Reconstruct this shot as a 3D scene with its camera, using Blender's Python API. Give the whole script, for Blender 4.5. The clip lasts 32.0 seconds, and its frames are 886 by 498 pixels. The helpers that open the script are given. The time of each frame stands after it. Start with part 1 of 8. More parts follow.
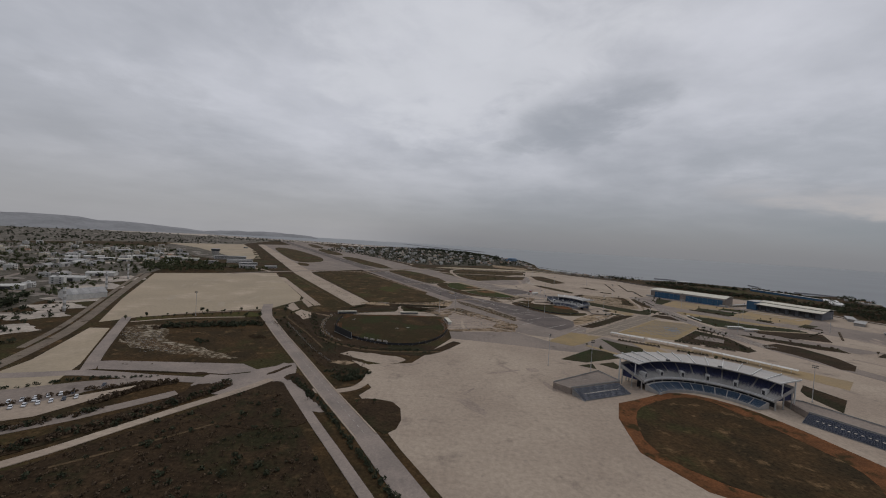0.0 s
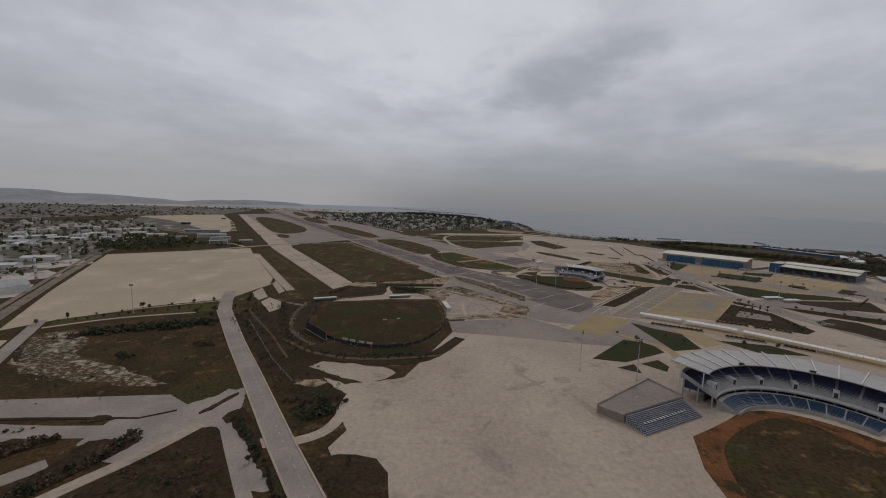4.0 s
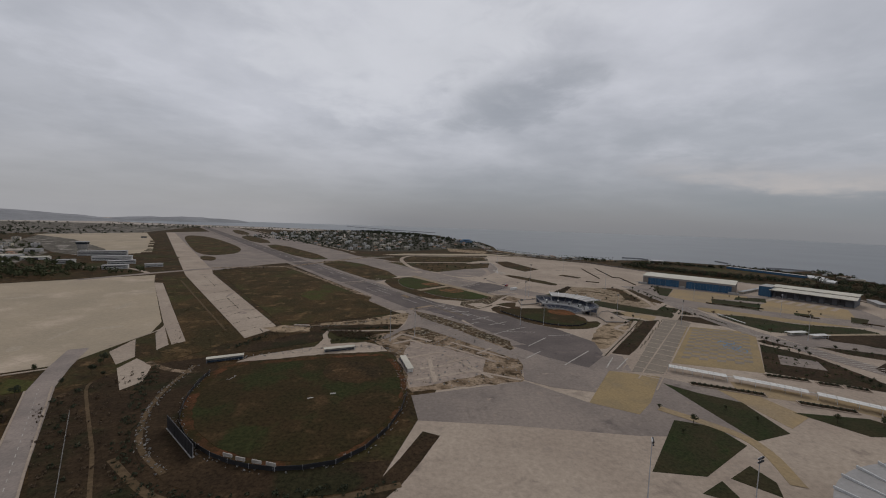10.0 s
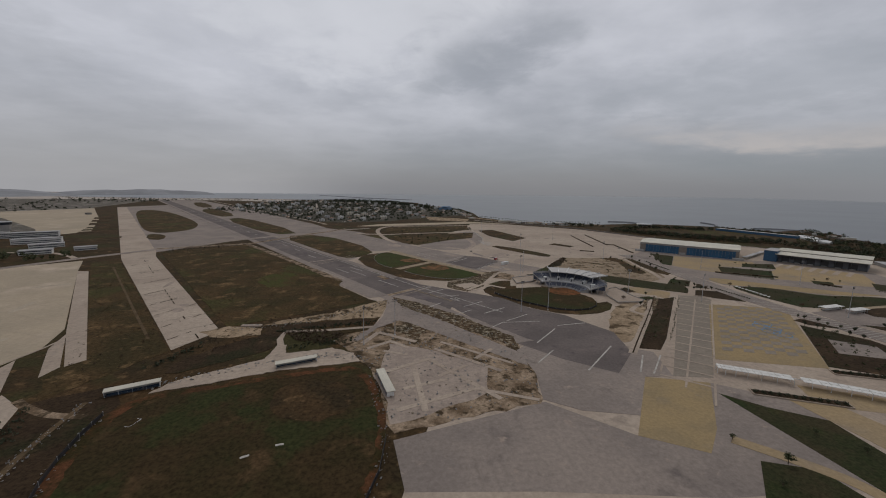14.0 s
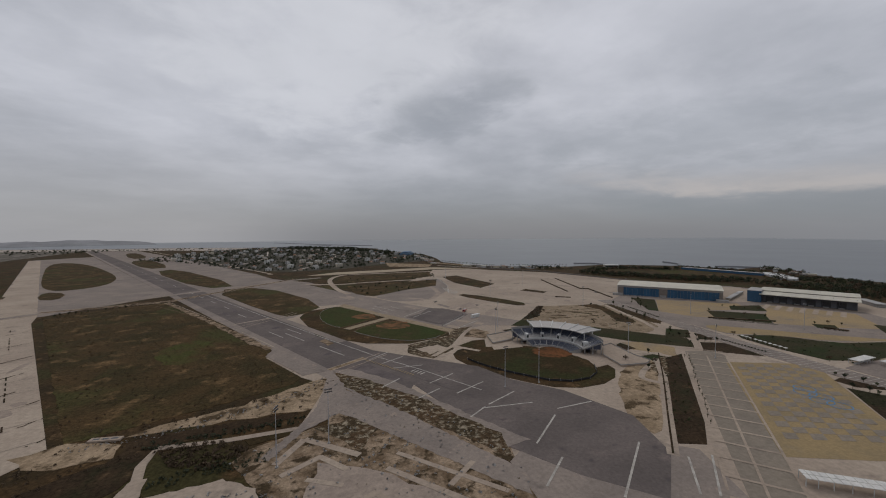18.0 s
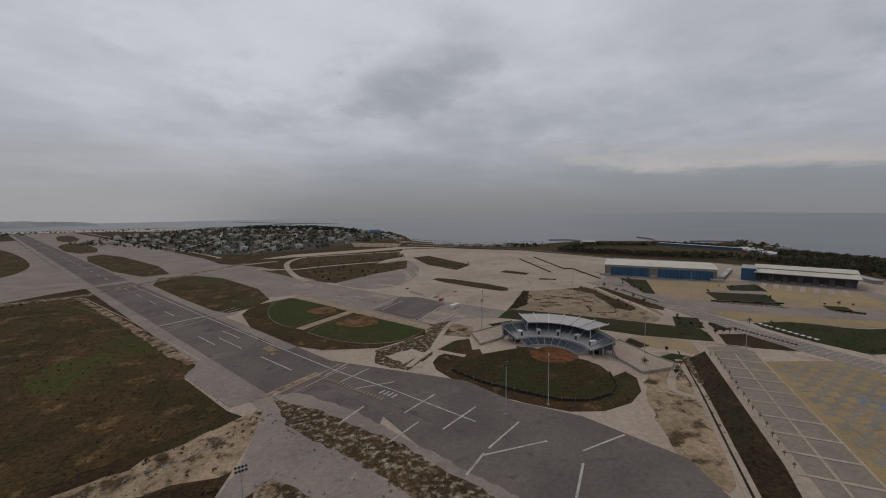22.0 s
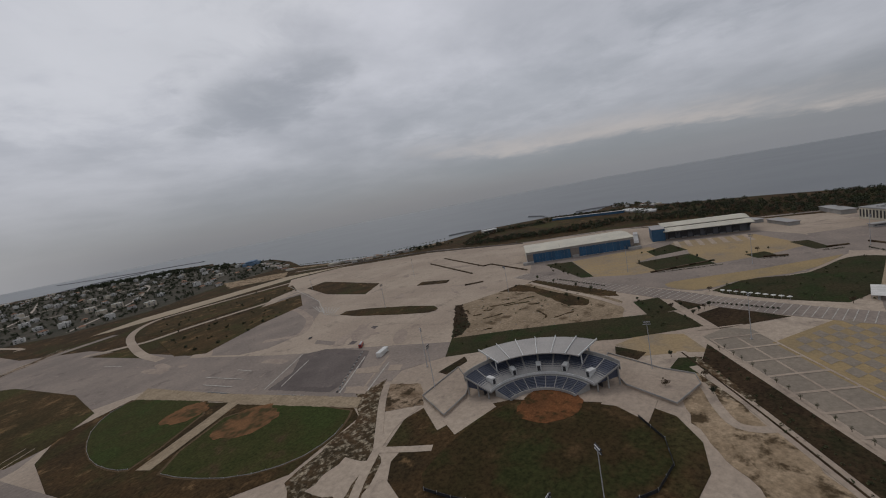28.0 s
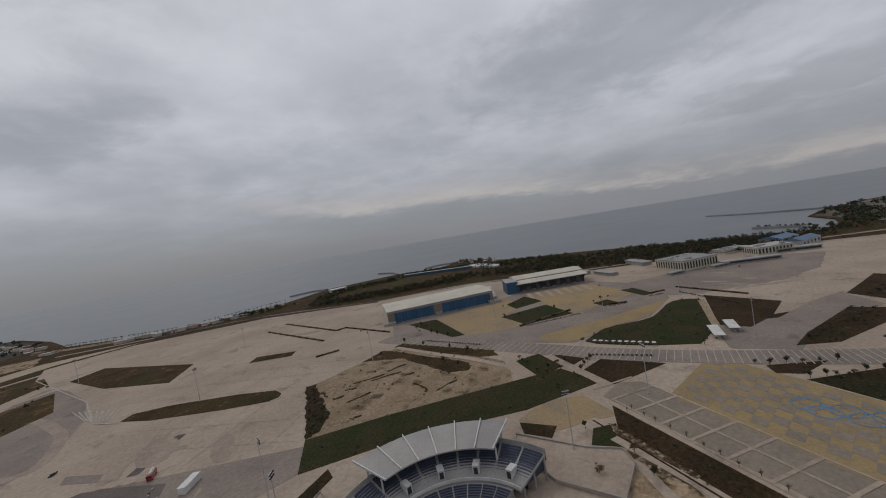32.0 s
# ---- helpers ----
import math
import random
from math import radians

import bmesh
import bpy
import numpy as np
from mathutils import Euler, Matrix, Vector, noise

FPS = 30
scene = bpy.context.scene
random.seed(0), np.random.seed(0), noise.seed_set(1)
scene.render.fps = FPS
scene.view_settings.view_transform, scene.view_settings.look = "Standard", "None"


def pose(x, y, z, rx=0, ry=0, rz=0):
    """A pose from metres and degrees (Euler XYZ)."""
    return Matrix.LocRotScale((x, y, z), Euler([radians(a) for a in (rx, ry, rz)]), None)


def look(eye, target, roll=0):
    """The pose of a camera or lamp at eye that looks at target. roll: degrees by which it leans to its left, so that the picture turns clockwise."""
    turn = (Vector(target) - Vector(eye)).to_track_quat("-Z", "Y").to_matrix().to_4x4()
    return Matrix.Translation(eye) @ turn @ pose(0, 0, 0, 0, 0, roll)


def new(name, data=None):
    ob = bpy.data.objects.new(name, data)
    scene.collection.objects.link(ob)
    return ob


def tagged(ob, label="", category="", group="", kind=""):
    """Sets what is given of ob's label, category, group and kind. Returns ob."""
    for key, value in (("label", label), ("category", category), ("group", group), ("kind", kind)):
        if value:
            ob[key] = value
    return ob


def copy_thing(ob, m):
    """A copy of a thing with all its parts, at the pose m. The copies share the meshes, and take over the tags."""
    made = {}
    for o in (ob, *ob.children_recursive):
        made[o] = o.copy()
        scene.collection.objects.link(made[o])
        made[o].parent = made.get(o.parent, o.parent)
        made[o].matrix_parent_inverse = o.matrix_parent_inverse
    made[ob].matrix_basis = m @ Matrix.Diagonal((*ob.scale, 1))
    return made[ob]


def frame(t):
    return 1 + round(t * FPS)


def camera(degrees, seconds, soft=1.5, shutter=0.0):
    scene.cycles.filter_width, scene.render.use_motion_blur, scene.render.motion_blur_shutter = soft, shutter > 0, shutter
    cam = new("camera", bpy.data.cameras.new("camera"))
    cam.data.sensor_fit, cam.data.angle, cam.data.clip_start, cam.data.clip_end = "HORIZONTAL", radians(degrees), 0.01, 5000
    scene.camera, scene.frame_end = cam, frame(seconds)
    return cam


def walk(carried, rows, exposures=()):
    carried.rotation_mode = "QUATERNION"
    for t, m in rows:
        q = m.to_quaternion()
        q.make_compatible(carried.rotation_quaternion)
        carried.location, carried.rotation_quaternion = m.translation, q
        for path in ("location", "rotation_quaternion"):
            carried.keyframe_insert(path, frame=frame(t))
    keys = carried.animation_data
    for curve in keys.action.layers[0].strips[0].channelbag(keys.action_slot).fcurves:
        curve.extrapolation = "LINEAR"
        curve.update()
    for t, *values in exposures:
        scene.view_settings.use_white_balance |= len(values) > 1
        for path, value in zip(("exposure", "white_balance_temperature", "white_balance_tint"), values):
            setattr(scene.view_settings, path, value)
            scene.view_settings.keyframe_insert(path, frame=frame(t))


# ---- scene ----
cam = camera(97.45, 32.0, soft=1.05)

# seconds, place (x, y, z), heading to the left of +y, pitch up, lean to the left
PATH = [
    (0.0, -0.0, -0.0, 100.0, 0.00, -1.73, 3.45),
    (0.5, -0.0, 9.6, 101.4, -0.01, -2.60, 3.97),
    (1.0, -0.7, 19.5, 103.6, -0.66, -4.33, 3.44),
    (1.5, -0.6, 29.2, 105.7, -0.36, -6.47, 2.72),
    (2.0, -0.3, 38.7, 107.4, -0.61, -8.44, 3.24),
    (2.5, -0.7, 48.4, 108.1, -0.66, -10.07, 2.82),
    (4.5, -4.5, 92.0, 103.7, -1.81, -5.89, 1.45),
    (5.0, -4.3, 100.2, 102.2, -2.55, -4.70, 1.38),
    (5.5, -4.0, 110.5, 102.0, -3.43, -3.45, 0.80),
    (6.0, -3.5, 119.9, 101.5, -4.10, -3.23, 2.40),
    (6.5, -3.4, 129.0, 102.3, -4.43, -4.12, 1.41),
    (7.0, -3.5, 138.2, 103.7, -4.95, -5.58, 1.83),
    (7.5, -3.6, 147.4, 103.3, -4.70, -5.51, 2.04),
    (8.0, -3.7, 155.9, 102.8, -4.83, -5.27, 1.78),
    (8.5, -3.4, 168.1, 102.5, -5.79, -5.07, 2.00),
    (9.0, -4.1, 177.7, 101.9, -6.47, -4.64, 0.97),
    (9.5, -3.7, 186.4, 101.0, -6.53, -4.21, 0.88),
    (10.0, -2.8, 195.3, 101.5, -7.92, -4.30, 2.04),
    (10.5, -2.8, 204.3, 101.8, -7.56, -4.36, 1.15),
    (11.0, -1.8, 212.8, 102.7, -8.49, -5.00, 1.88),
    (11.5, -1.1, 222.7, 103.5, -8.82, -6.27, 0.69),
    (12.0, -0.3, 231.9, 103.4, -9.47, -7.19, 1.22),
    (12.5, 0.1, 240.6, 103.2, -10.19, -7.89, 1.46),
    (13.0, 1.1, 249.6, 103.9, -10.67, -8.84, 1.57),
    (13.5, 1.7, 258.6, 103.6, -10.30, -9.49, 0.06),
    (14.0, 2.8, 267.5, 102.2, -11.27, -9.16, 0.72),
    (14.5, 4.6, 275.7, 100.3, -11.56, -8.08, 1.01),
    (16.5, 18.6, 317.1, 101.0, -13.79, -4.36, -0.28),
    (17.0, 19.1, 324.7, 99.8, -14.86, -3.36, -1.18),
    (17.5, 19.5, 332.0, 98.1, -15.95, -2.39, -0.23),
    (18.0, 21.2, 340.4, 98.3, -16.81, -2.57, -0.30),
    (18.5, 23.3, 349.2, 99.5, -17.44, -3.62, 0.62),
    (19.0, 25.2, 357.3, 100.8, -17.45, -4.90, 0.02),
    (19.5, 27.8, 365.7, 101.1, -17.75, -6.12, 0.90),
    (20.0, 30.3, 375.2, 101.3, -18.24, -7.38, -0.78),
    (20.5, 32.0, 383.8, 100.8, -19.23, -8.38, -0.81),
    (21.0, 34.1, 392.3, 100.1, -19.96, -8.10, -1.21),
    (21.5, 35.8, 400.2, 99.1, -20.64, -7.24, -0.39),
    (22.0, 37.6, 407.8, 97.8, -21.38, -6.03, -0.80),
    (22.5, 39.1, 415.7, 96.9, -21.89, -5.03, -0.91),
    (23.0, 40.1, 423.6, 96.4, -23.42, -4.10, -1.90),
    (23.5, 43.2, 429.8, 94.4, -24.18, -2.69, -2.36),
    (24.0, 46.1, 436.0, 91.7, -24.41, -1.29, -0.29),
    (24.5, 47.4, 443.1, 92.9, -24.63, -1.02, -2.24),
    (25.0, 48.4, 450.0, 95.1, -24.68, -1.65, -2.07),
    (25.5, 49.2, 459.0, 98.1, -25.98, -3.26, -4.92),
    (27.5, 59.5, 489.0, 103.2, -34.55, -7.51, -7.86),
    (28.0, 62.9, 497.8, 104.0, -37.23, -7.23, -10.52),
    (28.5, 67.8, 506.3, 104.0, -41.12, -6.50, -10.78),
    (29.0, 72.3, 513.2, 103.2, -43.53, -5.51, -11.69),
    (29.5, 77.2, 519.2, 101.2, -46.82, -4.55, -9.66),
    (30.0, 80.6, 525.9, 100.3, -48.72, -3.09, -11.43),
    (30.5, 83.8, 533.0, 99.3, -51.94, -2.41, -10.90),
    (31.0, 86.7, 539.9, 98.4, -55.05, -1.76, -11.34),
    (31.5, 90.2, 544.4, 98.5, -58.97, -2.25, -9.67),
    (32.0, 93.6, 548.5, 99.0, -61.15, -2.75, -9.59),
]


def flight(x, y, z, yaw, pitch, roll):
    a, b = radians(yaw), radians(pitch)
    ahead = Vector((-math.sin(a) * math.cos(b), math.cos(a) * math.cos(b), math.sin(b)))
    eye = Vector((x, y, z))
    return look(eye, eye + ahead * 100, roll)


walk(cam, [(r[0], flight(*r[1:])) for r in PATH], [(0.0, 0.0), (17.0, 0.0), (24.0, -0.05), (32.0, -0.02)])

# ---- sky and light ----
world = bpy.data.worlds.new("overcast_sky")
scene.world = world
world.use_nodes = True
SUN_UP, SUN_AZ = 48, 25          # degrees; azimuth from +y towards +x


def link(tree, a, b):
    tree.links.new(a, b)


def node(tree, kind, **settings):
    n = tree.nodes.new(kind)
    for key, value in settings.items():
        if key == "operation":
            n.operation = value
        elif key == "blend":
            n.blend_type = value
        elif key == "data":
            n.data_type = value
        elif key == "smooth":
            n.interpolation_type = value
    return n


def towards(az, el):
    a, e = radians(az), radians(el)
    return (math.sin(a) * math.cos(e), math.cos(a) * math.cos(e), math.sin(e))


def math_node(tree, op, a, b=None, clamp=False):
    n = node(tree, "ShaderNodeMath", operation=op)
    n.use_clamp = clamp
    for slot, v in ((0, a), (1, b)):
        if v is None:
            continue
        if isinstance(v, (int, float)):
            n.inputs[slot].default_value = v
        else:
            link(tree, v, n.inputs[slot])
    return n.outputs[0]


def mix_colour(tree, fac, a, b):
    n = node(tree, "ShaderNodeMix", data="RGBA")
    for slot, v in ((0, fac), (6, a), (7, b)):
        if isinstance(v, (int, float)):
            n.inputs[slot].default_value = v
        elif isinstance(v, tuple):
            n.inputs[slot].default_value = (*v, 1)
        else:
            link(tree, v, n.inputs[slot])
    return n.outputs[2]


def span(tree, value, lo, hi, out_lo=0.0, out_hi=1.0, smooth="SMOOTHSTEP"):
    n = node(tree, "ShaderNodeMapRange", smooth=smooth)
    link(tree, value, n.inputs[0])
    for slot, v in zip((1, 2, 3, 4), (lo, hi, out_lo, out_hi)):
        n.inputs[slot].default_value = v
    return n.outputs[0]


def build_sky():
    t = world.node_tree
    t.nodes.clear()
    out = node(t, "ShaderNodeOutputWorld")
    coord = node(t, "ShaderNodeTexCoord").outputs["Generated"]
    xyz = node(t, "ShaderNodeSeparateXYZ")
    link(t, coord, xyz.inputs[0])
    x, y, z = xyz.outputs
    up = math_node(t, "MAXIMUM", z, 0.0)
    lift = math_node(t, "ADD", up, 0.16)
    flat = node(t, "ShaderNodeCombineXYZ")
    link(t, math_node(t, "DIVIDE", x, lift), flat.inputs[0])
    link(t, math_node(t, "DIVIDE", y, lift), flat.inputs[1])

    def clouds(scale, detail, rough, warp, seed):
        n = node(t, "ShaderNodeTexNoise")
        shift = node(t, "ShaderNodeVectorMath", operation="ADD")
        link(t, flat.outputs[0], shift.inputs[0])
        shift.inputs[1].default_value = (seed, seed * 0.7, 0)
        link(t, shift.outputs[0], n.inputs["Vector"])
        n.inputs["Scale"].default_value = scale
        n.inputs["Detail"].default_value = detail
        n.inputs["Roughness"].default_value = rough
        n.inputs["Distortion"].default_value = warp
        return n.outputs["Fac"]

    big = span(t, clouds(0.55, 6, 0.55, 0.15, 3.1), 0.34, 0.68)
    mid = span(t, clouds(1.7, 8, 0.58, 0.12, 8.4), 0.32, 0.70)
    wisps = math_node(t, "SUBTRACT", clouds(3.2, 7, 0.6, 0.3, 5.2), 0.5)
    layer = math_node(t, "ADD", math_node(t, "MULTIPLY", big, 0.66), math_node(t, "MULTIPLY", mid, 0.34))
    body = mix_colour(t, layer, (0.355, 0.37, 0.41), (0.60, 0.61, 0.664))
    az = math_node(t, "ARCTAN2", x, y)

    def over(value, at, wide):
        return math_node(t, "DIVIDE", math_node(t, "SUBTRACT", value, at), wide)

    def cloud(middle, up_deg, wide, high, tilt, amount, colour, under):
        """One soft-edged cloud: middle and half width in degrees of azimuth, height and half height in degrees above the horizon."""
        u = over(az, radians(middle), radians(wide))
        v = over(z, math.sin(radians(up_deg)), math.sin(radians(high)))
        v = math_node(t, "SUBTRACT", v, math_node(t, "MULTIPLY", u, tilt))
        r = math_node(t, "ADD", math_node(t, "MULTIPLY", u, u), math_node(t, "MULTIPLY", v, v))
        r = math_node(t, "ADD", r, math_node(t, "MULTIPLY", wisps, 3.4))
        return mix_colour(t, math_node(t, "MULTIPLY", span(t, r, 0.0, 1.25, 1.0, 0.0), amount), under, colour)

    # a bright break ahead, one dark rain cloud below it, broad grey banks towards the sea
    body = cloud(2, 24, 26, 11, 0.0, 0.6, (0.63, 0.64, 0.68), body)
    body = cloud(50, 12, 20, 4.5, 0.2, 0.45, (0.33, 0.35, 0.385), body)
    body = cloud(90, 20, 24, 7, 0.3, 0.6, (0.29, 0.31, 0.345), body)
    body = cloud(108, 9, 14, 2.5, 0.0, 0.5, (0.30, 0.31, 0.34), body)
    body = cloud(-44, 12, 16, 4, 0.2, 0.4, (0.36, 0.37, 0.40), body)
    body = cloud(18, 17.2, 11, 4.4, 0.6, 0.55, (0.22, 0.24, 0.275), body)
    # haze towards the horizon, darker and bluer over the sea
    haze = mix_colour(t, span(t, az, -0.4, 0.32), (0.315, 0.315, 0.33), (0.225, 0.236, 0.26))
    low = span(t, z, 0.01, 0.25, 1.0, 0.0)
    body = mix_colour(t, math_node(t, "MULTIPLY", low, 0.9), body, haze)
    offing = math_node(t, "MULTIPLY", span(t, z, -0.03, 0.085, 1.0, 0.0), span(t, az, -0.3, 0.1))
    offing = math_node(t, "MULTIPLY", offing, span(t, az, radians(46), radians(78), 1.0, 0.55))
    body = mix_colour(t, math_node(t, "MULTIPLY", offing, 0.9), body, (0.188, 0.196, 0.214))
    # a thin warm rift between the cloud base and the haze bank
    rift = math_node(t, "ADD", math_node(t, "MULTIPLY", span(t, az, radians(30), radians(54), 1.0, 0.0), 0.045), 0.074)
    rift = math_node(t, "SUBTRACT", rift, math_node(t, "MULTIPLY", span(t, az, radians(62), radians(96)), 0.055))
    rift = math_node(t, "SUBTRACT", z, math_node(t, "ADD", rift, math_node(t, "MULTIPLY", wisps, 0.04)))
    bank = math_node(t, "MULTIPLY", span(t, rift, -0.05, 0.008, 1.0, 0.0), span(t, az, radians(36), radians(48)))
    bank = math_node(t, "MULTIPLY", bank, span(t, z, 0.0, 0.07))
    body = mix_colour(t, math_node(t, "MULTIPLY", bank, 0.7), body, (0.208, 0.232, 0.26))
    glow = math_node(t, "MULTIPLY", span(t, rift, -0.012, 0.008), span(t, rift, 0.004, 0.06, 1.0, 0.0))
    glow = math_node(t, "MULTIPLY", glow, span(t, clouds(1.1, 6, 0.6, 0.4, 12.7), 0.36, 0.6, 0.25, 1.0))
    glow = math_node(t, "MULTIPLY", glow, span(t, az, radians(31), radians(44)))
    body = mix_colour(t, math_node(t, "MULTIPLY", glow, 0.62), body, (0.50, 0.455, 0.435))
    cover = node(t, "ShaderNodeBackground")
    link(t, body, cover.inputs[0])
    cover.inputs[1].default_value = 1.015
    air = node(t, "ShaderNodeTexSky")
    air.sky_type = "NISHITA"
    air.sun_disc = False
    air.sun_elevation, air.sun_rotation = radians(SUN_UP), radians(SUN_AZ)
    clear = node(t, "ShaderNodeBackground")
    link(t, air.outputs[0], clear.inputs[0])
    clear.inputs[1].default_value = 0.1
    both = node(t, "ShaderNodeMixShader")
    both.inputs[0].default_value = 0.96
    link(t, clear.outputs[0], both.inputs[1])
    link(t, cover.outputs[0], both.inputs[2])
    link(t, both.outputs[0], out.inputs[0])


build_sky()
sun = new("sun", bpy.data.lights.new("sun", "SUN"))
sun.data.energy, sun.data.angle, sun.data.color = 0.7, radians(25), (1.0, 0.96, 0.9)
sun.matrix_world = look(Vector(towards(SUN_AZ, SUN_UP)) * 800, (0, 0, 0))


# ---- materials ----
def material(name, base, other=None, scale=0.05, fine=0.8, rough=0.85, bump=0.0, metal=0.0, third=None, third_scale=0.02, third_at=(0.5, 0.7), per_object=0.0, grain=0.12, fourth=None, fourth_scale=0.01, fourth_at=(0.5, 0.62)):
    m = bpy.data.materials.new(name)
    m.use_nodes = True
    t = m.node_tree
    b = t.nodes["Principled BSDF"]
    b.inputs["Roughness"].default_value, b.inputs["Metallic"].default_value = rough, metal
    b.inputs["Specular IOR Level"].default_value = 0.06 if rough >= 0.85 else 0.4
    pos = node(t, "ShaderNodeTexCoord").outputs["Object"]

    def grit(s, detail=5, r=0.6):
        n = node(t, "ShaderNodeTexNoise")
        link(t, pos, n.inputs["Vector"])
        n.inputs["Scale"].default_value, n.inputs["Detail"].default_value, n.inputs["Roughness"].default_value = s, detail, r
        return n.outputs["Fac"]

    other = other or tuple(0.75 * c for c in base)
    colour = mix_colour(t, span(t, grit(scale), 0.35, 0.65), base, other)
    if third:
        colour = mix_colour(t, span(t, grit(third_scale, 7, 0.62), *third_at), colour, third)
    if fourth:
        colour = mix_colour(t, span(t, grit(fourth_scale, 6, 0.65), *fourth_at), colour, fourth)
    small = grit(fine, 5, 0.75)
    shade = node(t, "ShaderNodeHueSaturation")
    link(t, colour, shade.inputs["Color"])
    value = span(t, small, 0.34, 0.66, 1 - grain, 1 + grain, "LINEAR")
    if per_object:
        info = node(t, "ShaderNodeObjectInfo").outputs["Random"]
        value = math_node(t, "MULTIPLY", value, span(t, info, 0, 1, 1 - per_object, 1 + per_object, "LINEAR"))
    link(t, value, shade.inputs["Value"])
    link(t, shade.outputs[0], b.inputs["Base Color"])
    if bump:
        n = node(t, "ShaderNodeBump")
        n.inputs["Strength"].default_value, n.inputs["Distance"].default_value = 0.6, bump
        link(t, small, n.inputs["Height"])
        link(t, n.outputs[0], b.inputs["Normal"])
    return m


def foliage(name, base, other):
    m = bpy.data.materials.new(name)
    m.use_nodes = True
    t = m.node_tree
    b = t.nodes["Principled BSDF"]
    b.inputs["Roughness"].default_value = 0.9
    b.inputs["Specular IOR Level"].default_value = 0.1
    r = node(t, "ShaderNodeNewGeometry").outputs["Random Per Island"]
    link(t, mix_colour(t, r, base, other), b.inputs["Base Color"])
    return m


def water():
    m = bpy.data.materials.new("sea_water")
    m.use_nodes = True
    t = m.node_tree
    b = t.nodes["Principled BSDF"]
    # base colour lifted a little, in part standing in for haze over the water
    b.inputs["Base Color"].default_value = (0.07, 0.08, 0.088, 1)
    b.inputs["Roughness"].default_value = 0.28
    b.inputs["Specular IOR Level"].default_value = 0.4
    pos = node(t, "ShaderNodeTexCoord").outputs["Object"]
    n = node(t, "ShaderNodeTexNoise")
    link(t, pos, n.inputs["Vector"])
    n.inputs["Scale"].default_value, n.inputs["Detail"].default_value = 0.004, 6
    link(t, span(t, n.outputs["Fac"], 0.3, 0.7, 0.33, 0.35), b.inputs["Roughness"])
    return m


